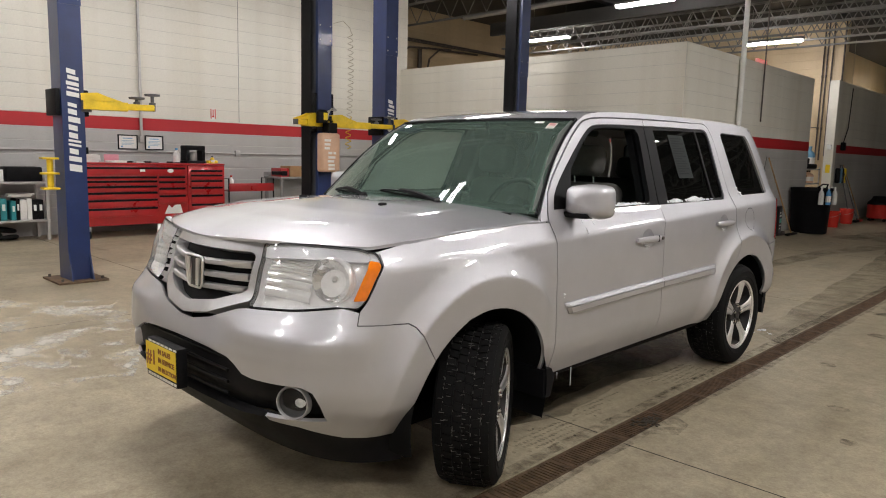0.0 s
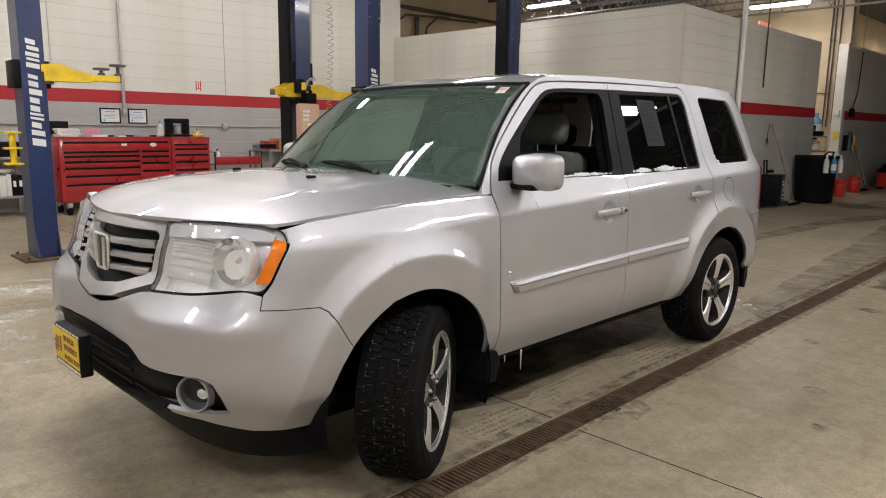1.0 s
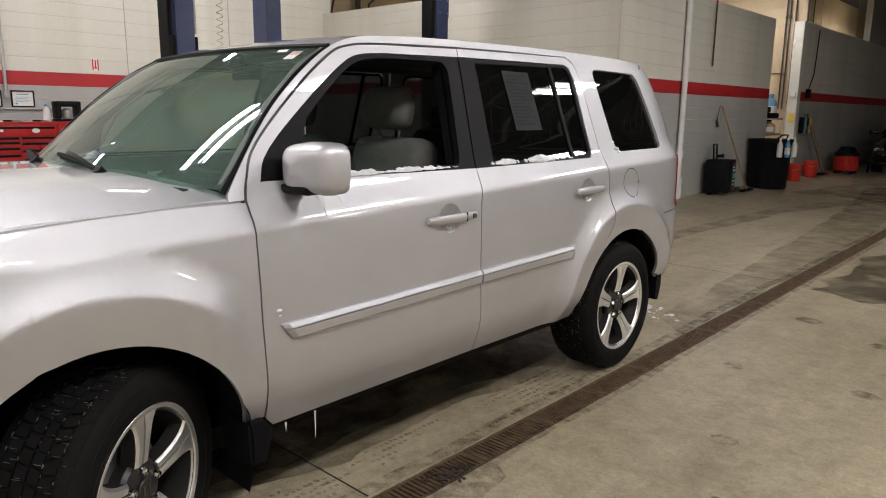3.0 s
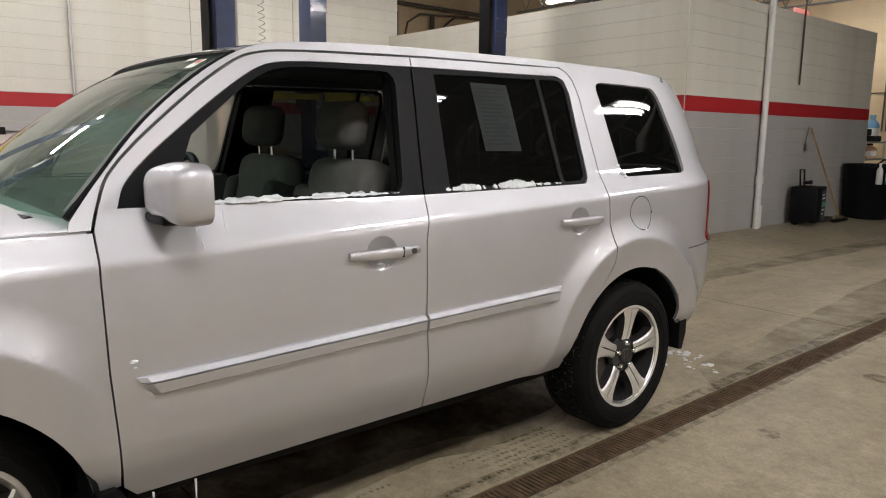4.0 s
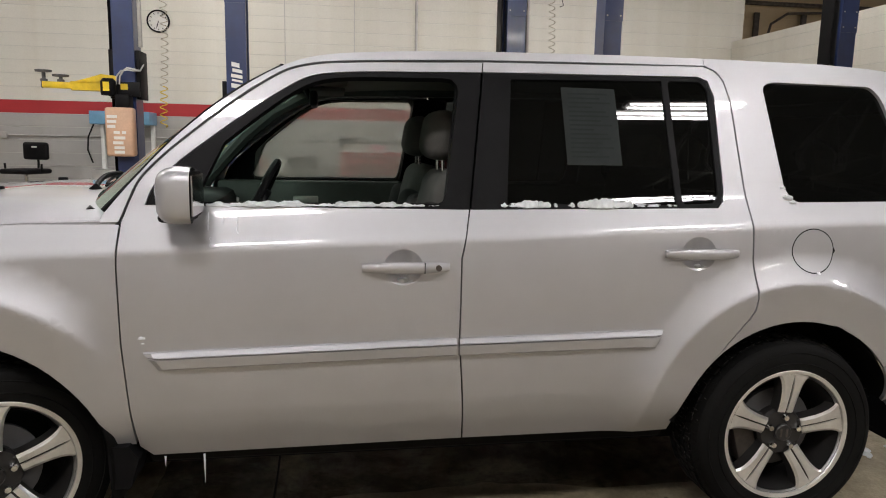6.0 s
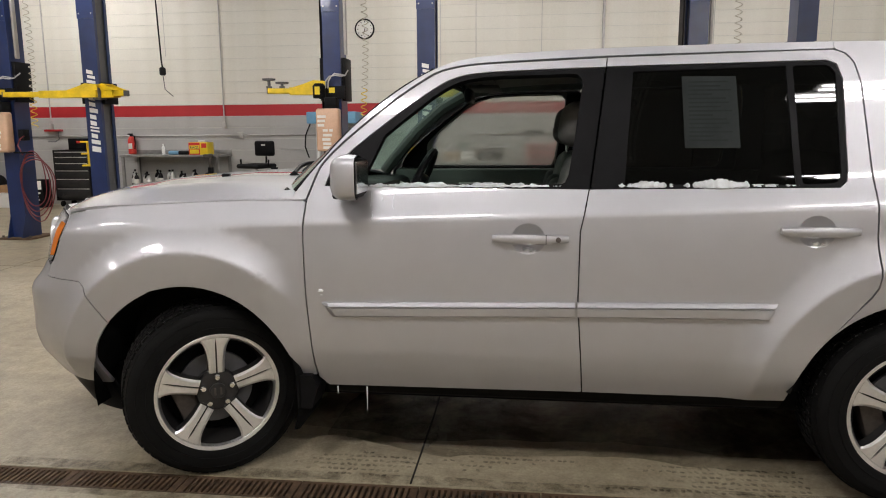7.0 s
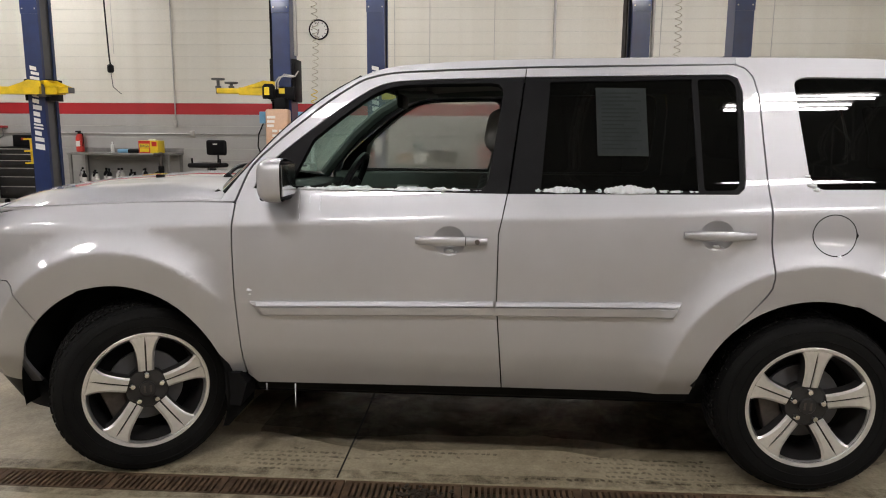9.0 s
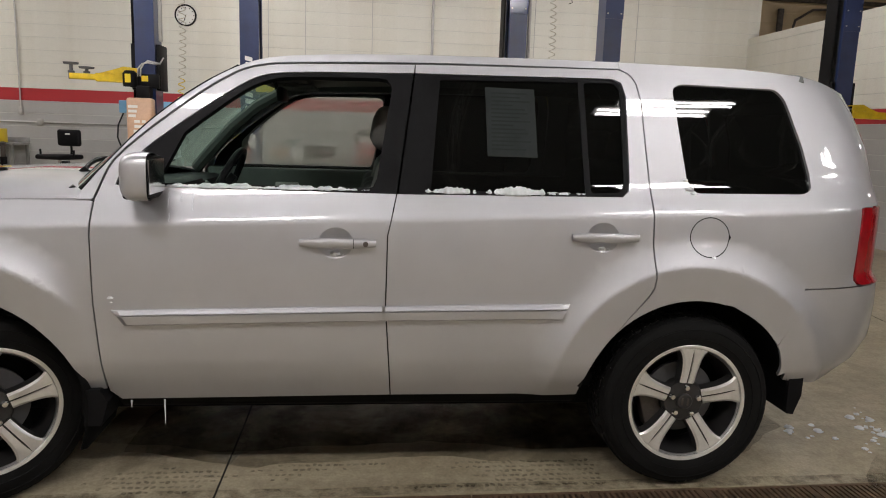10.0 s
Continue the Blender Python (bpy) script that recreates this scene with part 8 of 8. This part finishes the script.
for sgn in (-1, 1):
    part("armrest", pipe(bmesh.new(), [(0.05, sgn * 0.22, 0.77), (0.05, sgn * 0.30, 0.78), (0.05, sgn * 0.31, 0.90)], 0.016, 8), MAT_BLACK, th)

# parts washer behind the lift column
th = thing("parts_washer", "blue-topped grey parts washer standing against the wall", "parts washer", pose(-8.66, -3.52, floor_z(-8.7)))
part("hood", bx((-0.25, -0.44, 1.50), (0.25, 0.44, 1.70), 0.012), MAT_CYAN, th)
for y in (-0.40, 0.36):
    part("post", bx((-0.22, y, 0), (-0.14, y + 0.06, 1.50), 0.006), MAT_WHITE_PLASTIC, th)
part("basin", bx((-0.25, -0.44, 0.62), (0.25, 0.44, 0.80), 0.01), MAT_GALV, th)
part("hose", pipe(bmesh.new(), [(0.1, -0.42, 1.5), (0.13, -0.5, 1.3), (0.12, -0.52, 1.1), (0.1, -0.46, 0.9)], 0.012, 6), MAT_BLACK, th)

# hanging control pendant
th = thing("hanging_pendant", "black control pendant hung from the roof on a cable", "pendant", pose(-6.3, -5.42, 2.32))
part("cable", pipe(bmesh.new(), [(0, -0.06, 3.37), (0, -0.05, 1.5), (0, -0.01, 0.2), (0, 0, 0.1)], 0.011, 6), MAT_BLACK, th)
part("pull_cord", pipe(bmesh.new(), [(0.02, 0.07, 3.3), (0.02, 0.07, 0.9), (0.02, 0.075, 0.24)], 0.004, 5), MAT_GALV, th)
part("handle", lathe(bmesh.new(), [(0.02, 0.1), (0.045, 0.08), (0.045, 0.0), (0.03, -0.02)], n=12, caps=True), MAT_BLACK, th)
part("hook", pipe(bmesh.new(), [(0, 0, 0), (0, 0.02, -0.22), (0, 0.09, -0.28), (0, 0.14, -0.32)], 0.006, 6), MAT_STEEL_DARK, th)
solid("ceiling_cable", pipe(bmesh.new(), [(-8.7, -2.4, 5.71), (-8.7, -2.4, 4.5)], 0.006, 6), MAT_BLACK, "thin cord hung from the roof", "cord")
th = thing("hanging_hook", "thin air line with a hook hung from the roof", "hook", pose(-6.6, 2.9, 3.35))
part("line", pipe(bmesh.new(), [(0, 0, 2.3), (0, 0, 0.4), (0, 0.01, 0.1), (0, 0.03, 0.02), (0, -0.02, 0.0)], 0.006, 6), MAT_BLACK, th)


# ---- beside and beyond the low room ----
bm = bmesh.new()
rod(bm, (-2.205, 8.97, 0.05), (-2.205, 8.97, 4.7), 0.045, n=14)
for z in (0.75, 3.2):
    rod(bm, (-2.205, 8.97, z), (-2.205, 8.97, z + 0.12), 0.056, n=14)
rod(bm, (-2.215, 9.10, 0.06), (-2.215, 9.10, 0.42), 0.022, n=10)
solid("down_pipe", bm, MAT_WHITE_PLASTIC, "white painted down pipe on the block wall", "pipe", kind="structure")
solid("wall_conduit", rod(bmesh.new(), (-2.245, 10.10, 2.27), (-2.245, 10.10, 5.0), 0.014, n=8), MAT_CAST, "thin dark conduit on the block wall", "conduit", kind="structure")
solid("exit_sign", bx((-2.40, 10.0, 3.352), (-2.36, 10.5, 3.45), 0.01), glow("exit_sign_red", (1.0, 0.05, 0.03), 0.55), "red lit exit sign above the low room", "sign")
bm = bmesh.new()
for x, z1, z2 in ((-2.69, 1.6, 5.6), (-2.77, 1.6, 5.6), (-2.575, 1.7, 5.6)):
    rod(bm, (x, 15.25, z1), (x, 15.25, z2), 0.017, n=8)
rod(bm, (-3.3, 15.26, 2.4), (-2.75, 15.26, 2.4), 0.012, n=8)
for z in (2.35, 3.6):
    rod(bm, (-2.69, 15.25, z), (-2.69, 15.25, z + 0.06), 0.026, n=8)
    rod(bm, (-2.77, 15.25, z), (-2.77, 15.25, z + 0.06), 0.026, n=8)
rod(bm, (-2.33, 15.27, 3.51), (-2.33, 15.27, 5.6), 0.02, n=8)
rod(bm, (-3.67, 20.3, 3.0), (-3.67, 20.3, 5.6), 0.015, n=8)
solid("wall_pipe", bm, MAT_CAST, "brown steel pipes running up the beige wall", "pipe", kind="structure")
bm = bmesh.new()
for y, h in ((9.4, 0.0), (10.6, 0.25)):
    x = -12.3
    box(bm, (x, y, 3.0), (x + 0.08, y + 0.12, 4.55), 0.01)
    pipe(bm, [(x + 0.1, y + 0.3, 3.0), (x + 0.1, y + 0.3, 3.9), (x + 0.1, y + 0.4, 4.3), (x + 0.1, y + 0.8, 4.55 + h * 0.2), (x + 0.1, y + 2.5, 4.65)], 0.03, 8)
rod(bm, (-12.2, 7.6, 4.75), (-12.2, 15.2, 4.75), 0.05, n=10)
solid("store_pipe", bm, MAT_CAST, "dark pipes and conduits on the beige wall", "pipe", kind="structure")

th = thing("battery_charger_cart", "black wheeled battery charger with a tube handle", "charger", pose(-2.0, 10.22, floor_z(-2.0), 0, 0, 8))
part("case", bx((-0.20, -0.24, 0.06), (0.20, 0.24, 0.62), 0.015), MAT_BLACK, th)
part("handle", pipe(bmesh.new(), [(-0.1, -0.12, 0.6), (-0.12, -0.12, 0.88), (-0.12, 0.10, 0.88), (-0.1, 0.10, 0.6)], 0.014, 8), MAT_BLACK, th)
part("cable_coil", pipe(bmesh.new(), [(-0.02 + 0.05 * math.cos(a), -0.02 + 0.14 * math.sin(a), 0.66 + 0.012 * a / 6.28) for a in (0.35 * k for k in range(60))], 0.012, 6), MAT_BLACK, th)
part("front_label", bx((0.201, 0.0, 0.10), (0.203, 0.22, 0.56)), MAT_INK, th)
part("green_band", bx((0.2035, 0.02, 0.30), (0.205, 0.20, 0.38)), MAT_GREENLABEL, th)
part("text_bar", bars(bmesh.new(), [(0.02, 0.18, 0.42, 0.45), (0.02, 0.14, 0.48, 0.50), (0.02, 0.18, 0.24, 0.26), (0.02, 0.12, 0.18, 0.20)], Matrix.Translation((0.2035, 0, 0)) @ AXES_YZ, 0.001), MAT_PAPER, th)
for y in (-0.2, 0.2):
    part("wheel", rod(bmesh.new(), (-0.12, y, 0.06), (-0.12, y + 0.03, 0.06), 0.06, n=16), MAT_RUBBER, th)

th = thing("push_broom", "push broom with a pale wooden handle leaning on the wall", "broom", pose(0, 0, 0))
part("handle", rod(bmesh.new(), (-2.22, 10.62, 1.60), (-1.86, 11.15, floor_z(-1.9) + 0.06), 0.014, n=8), MAT_WOOD, th)
part("broom_head", bx((-1.89, 10.88, floor_z(-1.9) + 0.015), (-1.82, 11.42, floor_z(-1.9) + 0.06), 0.01), MAT_BLACK, th)
part("wire_hook", pipe(bmesh.new(), [(-2.25, 10.60, 1.62), (-2.25, 10.52, 1.4), (-2.25, 10.60, 1.25)], 0.006, 5), MAT_STEEL_DARK, th)
part("hung_pad", bx((-2.29, 10.50, 1.22), (-2.27, 10.62, 1.36), 0.005), MAT_GALV, th)
bm = bmesh.new()
for k in range(3):
    pipe(bm, [(-2.05 + 0.10 * math.cos(a), 10.95 + 0.3 * math.sin(a), floor_z(-2.0) + 0.015 + 0.02 * k) for a in (2 * math.pi * i / 24 for i in range(25))], 0.011, 6)
solid("cable_coil", bm, MAT_CAST, "dark cable coiled on the floor", "cable")

th = thing("waste_drum", "large black plastic waste drum with bottles hung on its rim", "waste bin", pose(-1.88, 12.28, floor_z(-1.88)))
part("drum", lathe(bmesh.new(), [(0.34, 0.0), (0.35, 0.02), (0.39, 0.88), (0.405, 0.90), (0.405, 0.95), (0.37, 0.95), (0.35, 0.1)], n=36, caps=True), MAT_BLACK, th)
part("inner_bag", lathe(bmesh.new(), [(0.37, 0.90), (0.0001, 0.80)], n=30), MAT_BLACK, th)
part("rim_handle", pipe(bmesh.new(), [(0.2, 0.28, 0.94), (0.22, 0.30, 1.02), (0.1, 0.36, 1.02), (0.0, 0.38, 0.94)], 0.016, 8), MAT_BLACK, th)
for k, (a, mat, cap, lab) in enumerate(((-50, MAT_WHITE_PLASTIC, MAT_WHITE_PLASTIC, "white"), (-30, MAT_BLUE_LIQ, MAT_WHITE_PLASTIC, "blue"), (-4, MAT_WHITE_PLASTIC, MAT_WHITE_PLASTIC, "white"), (50, MAT_PLATE_Y, MAT_WHITE_PLASTIC, "yellow"))):
    x, y = -1.88 + 0.455 * math.cos(radians(a)), 12.28 + 0.455 * math.sin(radians(a))
    bottle(x, y, floor_z(-1.88) + 0.62, 0.36, 0.05, mat, cap, lab + " spray bottle hung on the drum's rim", "spray_bottle", "spray bottles")

th = thing("utility_rack", "small steel rack with jugs and a black tray", "rack", pose(-2.6, 13.75, floor_z(-2.6)))
for z in (0.95, 1.28):
    part("rack_shelf", bx((-0.28, -0.5, z), (0.28, 0.5, z + 0.03), 0.004), MAT_GALV, th)
for x in (-0.26, 0.26):
    for y in (-0.48, 0.48):
        part("rack_post", rod(bmesh.new(), (x, y, 0), (x, y, 1.35), 0.016, n=8), MAT_GALV, th)
solid("black_tray", bx((-2.85, 13.3, floor_z(-2.6) + 1.312), (-2.35, 14.1, floor_z(-2.6) + 1.42), 0.03), MAT_BLACK, "black plastic tray of parts on the rack", "tray")
solid("black_box", bx((-2.75, 13.45, floor_z(-2.6) + 1.422), (-2.45, 13.85, floor_z(-2.6) + 1.55), 0.02), MAT_BLACK, "small black box on the tray", "box")
for y, r, h, mat, lab in ((13.55, 0.10, 0.28, MAT_CARD, "brown jug on the rack"), (13.95, 0.13, 0.29, MAT_TAN, "tan jug on the rack")):
    bottle(-2.5, y, floor_z(-2.6) + 0.981, h, r, mat, MAT_BLACK, lab, "jug", "jugs on the rack")
bottle(-2.6, 14.25, floor_z(-2.6) + 1.312, 0.52, 0.13, MAT_CYAN, MAT_CYAN, "pale blue plastic bottle on the rack", "jug", "jugs on the rack")
solid("paper_notice", bx((-2.43, 14.980, 1.30), (-2.33, 14.985, 1.50)), MAT_PLATE_Y, "yellowed notice on the white pier", "notice")
solid("soap_box", bx((-2.43, 14.92, 1.86), (-2.33, 14.985, 1.98), 0.012), MAT_WHITE_PLASTIC, "white soap dispenser on the pier", "dispenser")


def bucket(x, y, label):
    th = thing("bucket", label, "bucket", pose(x, y, floor_z(x)), "red buckets")
    part("pail", lathe(bmesh.new(), [(0.125, 0.0), (0.13, 0.01), (0.155, 0.34), (0.165, 0.345), (0.165, 0.37), (0.15, 0.37), (0.125, 0.02), (0.0001, 0.02)], n=28), MAT_BUCKET, th)
    part("label", lathe(bmesh.new(), [(0.1425, 0.14), (0.1495, 0.24)], pose(0, 0, 0, 0, 0, 0), 28), MAT_BUCKET, th)
    part("bail", pipe(bmesh.new(), [(0.165 * math.cos(a), 0.165 * math.sin(a), 0.34 - 0.1 * abs(math.sin(a))) for a in (math.pi * k / 12 - 1.57 for k in range(13))], 0.004, 5), MAT_GALV, th)


bucket(-1.95, 14.15, "bright red plastic bucket on the floor")
bucket(-2.0, 15.5, "red plastic bucket beside the mops")
for y, lean, mat, lab in ((15.6, 0.02, MAT_STEEL_DARK, "mop with a dark handle leaning on the wall"), (16.2, 0.35, MAT_WOOD, "squeegee with a pale handle leaning on the wall"), (16.0, 0.28, MAT_STEEL_DARK, "mop with a dark handle leaning on the wall")):
    th = thing("mop", lab, "mop", pose(0, 0, 0), "mops")
    part("handle", rod(bmesh.new(), (-2.27, y - lean, 1.5), (-1.95, y + lean, floor_z(-2) + 0.05), 0.013, n=8), mat, th)
    part("mop_head", bx((-2.02, y + lean - 0.16, floor_z(-2)), (-1.92, y + lean + 0.16, floor_z(-2) + 0.06), 0.015), MAT_BUCKET if mat is MAT_WOOD else MAT_BLACK, th)
for k, (y, mat) in enumerate(((15.35, MAT_BLACK), (15.52, MAT_CYAN), (15.68, MAT_BLACK), (15.88, MAT_PLATE_Y))):
    solid("hung_rag", bx((-2.29, y - 0.08, 1.05), (-2.20, y + 0.08, 1.42), 0.03, seg=3), mat, {MAT_BLACK: "black rag hung on the wall", MAT_CYAN: "blue rag hung on the wall", MAT_PLATE_Y: "yellow rag hung on the wall"}[mat], "rag", "hung rags")
bm = bmesh.new()
pipe(bm, [(-2.28, 16.1, 3.4), (-2.28, 16.05, 2.9), (-2.27, 15.95, 2.4), (-2.28, 15.75, 2.1), (-2.27, 15.6, 1.95)], 0.012, 6)
box(bm, (-2.29, 15.5, 1.85), (-2.2, 15.68, 2.05), 0.02)
solid("wall_cable", bm, MAT_BLACK, "black cable drooping down the wall to a reel", "cable")
th = thing("shop_vacuum", "red drum vacuum cleaner in the shade", "vacuum", pose(-1.75, 17.5, floor_z(-1.75)))
part("drum", lathe(bmesh.new(), [(0.26, 0.08), (0.28, 0.1), (0.28, 0.42), (0.29, 0.44)], n=28, caps=True), MAT_BUCKET, th)
part("lid", lathe(bmesh.new(), [(0.29, 0.44), (0.28, 0.5), (0.2, 0.58), (0.16, 0.66), (0.0001, 0.68)], n=28, caps=True), MAT_BLACK, th)
part("hose", pipe(bmesh.new(), [(0.28, 0, 0.3), (0.42, 0.1, 0.32), (0.45, 0.25, 0.2), (0.4, 0.4, 0.05)], 0.03, 8), MAT_BLACK, th)
for a in (45, 135, 225, 315):
    part("castor", rod(bmesh.new(), (0.24 * math.cos(radians(a)), 0.24 * math.sin(radians(a)) - 0.02, 0.04), (0.24 * math.cos(radians(a)), 0.24 * math.sin(radians(a)) + 0.02, 0.04), 0.04, n=12), MAT_BLACK, th)

# the black car in the shade
th = thing("parked_car", "glossy black saloon car parked nose-on in deep shade", "car", pose(-0.55, 18.5, floor_z(-0.5), 0, 0, 7))
rows = []
for y, w, z0, z1 in ((-0.02, 0.55, 0.42, 0.52), (0.0, 0.74, 0.28, 0.62), (0.08, 0.84, 0.22, 0.74), (0.35, 0.88, 0.20, 0.84), (1.1, 0.90, 0.20, 0.96), (1.3, 0.90, 0.20, 1.0), (3.9, 0.90, 0.20, 1.02), (4.45, 0.82, 0.3, 0.95), (4.5, 0.7, 0.4, 0.8)):
    rows.append([Vector((w * sx, y, z)) for sx, z in ((-0.86, z0), (-0.97, z0 + 0.1), (-1.0, (z0 + z1) / 2), (-0.95, z1 - 0.08), (-0.7, z1 - 0.01), (0, z1 + 0.02), (0.7, z1 - 0.01), (0.95, z1 - 0.08), (1.0, (z0 + z1) / 2), (0.97, z0 + 0.1), (0.86, z0))])
loft("body", rows, MAT_CARBLACK, th)
bm = bmesh.new()
vs = [[bm.verts.new(Vector(p)) for p in row] for row in ([(-0.80, 1.15, 0.98), (0, 0.98, 1.0), (0.80, 1.15, 0.98)], [(-0.60, 1.95, 1.40), (0, 1.85, 1.44), (0.60, 1.95, 1.40)], [(-0.60, 3.2, 1.42), (0, 3.2, 1.46), (0.60, 3.2, 1.42)], [(-0.78, 4.0, 1.02), (0, 4.05, 1.04), (0.78, 4.0, 1.02)])]
for a, b in zip(vs, vs[1:]):
    for i in range(2):
        bm.faces.new((a[i], a[i + 1], b[i + 1], b[i]))
for s in (0, -1):
    bm.faces.new([r[s] for r in vs])
part("cabin", bm, GLASS_TINT, th)
bm = bmesh.new()
pipe(bm, [(-0.46, -0.03, 0.60), (-0.50, -0.03, 0.40), (-0.42, -0.05, 0.33), (0.42, -0.05, 0.33), (0.50, -0.03, 0.40), (0.46, -0.03, 0.60), (-0.46, -0.03, 0.60)], 0.012, 6)
gr = part("grille_frame", bm, MAT_CHROME, th, "bright chrome grille surround")
part("grille_bar", pipe(bmesh.new(), [(-0.72, -0.01, 0.30), (0, -0.06, 0.29), (0.72, -0.01, 0.30)], 0.012, 6), MAT_CHROME, th)
part("plate", bx((-0.155, -0.075, 0.42), (0.155, -0.066, 0.52)), MAT_PLATE_Y, th)
part("plate_bar", bx((-0.11, -0.078, 0.45), (0.11, -0.0755, 0.49)), MAT_ORANGE_INK, th)
bm = bmesh.new()
prism(bm, [(-0.03, 0.60), (0, 0.55), (0.03, 0.60), (0, 0.63)], 0.075, 0.08, AXES_XZ)
part("badge", bm, MAT_CHROME, th)
for sx in (-1, 1):
    part("head_lamp", bx((sx * 0.72 - 0.12, 0.02, 0.58), (sx * 0.72 + 0.12, 0.2, 0.68), 0.03, seg=3), GLASS_LENS, th)
    part("lamp_reflector", bx((sx * 0.72 - 0.10, 0.06, 0.59), (sx * 0.72 + 0.10, 0.2, 0.67), 0.02), MAT_REFLECTOR, th)
    part("mirror", bx((sx * 0.98 - 0.1, 1.25, 0.98), (sx * 0.98 + 0.1, 1.37, 1.1), 0.03, seg=3), MAT_CARBLACK, th)
    for y in (0.85, 3.55):
        part("tyre", rod(bmesh.new(), (sx * 0.66, y, 0.32), (sx * 0.88, y, 0.32), 0.32, n=30), MAT_RUBBER, th)
th = thing("roll_up_door", "closed sectional roll-up door behind the black car", "door", pose(2.2, 29.3, 0))
for k in range(8):
    part("door_panel", bx((-1.9, -0.03, 0.02 + 0.5 * k), (1.9, 0.03, 0.5 + 0.5 * k), 0.008), MAT_STEEL_DARK, th)
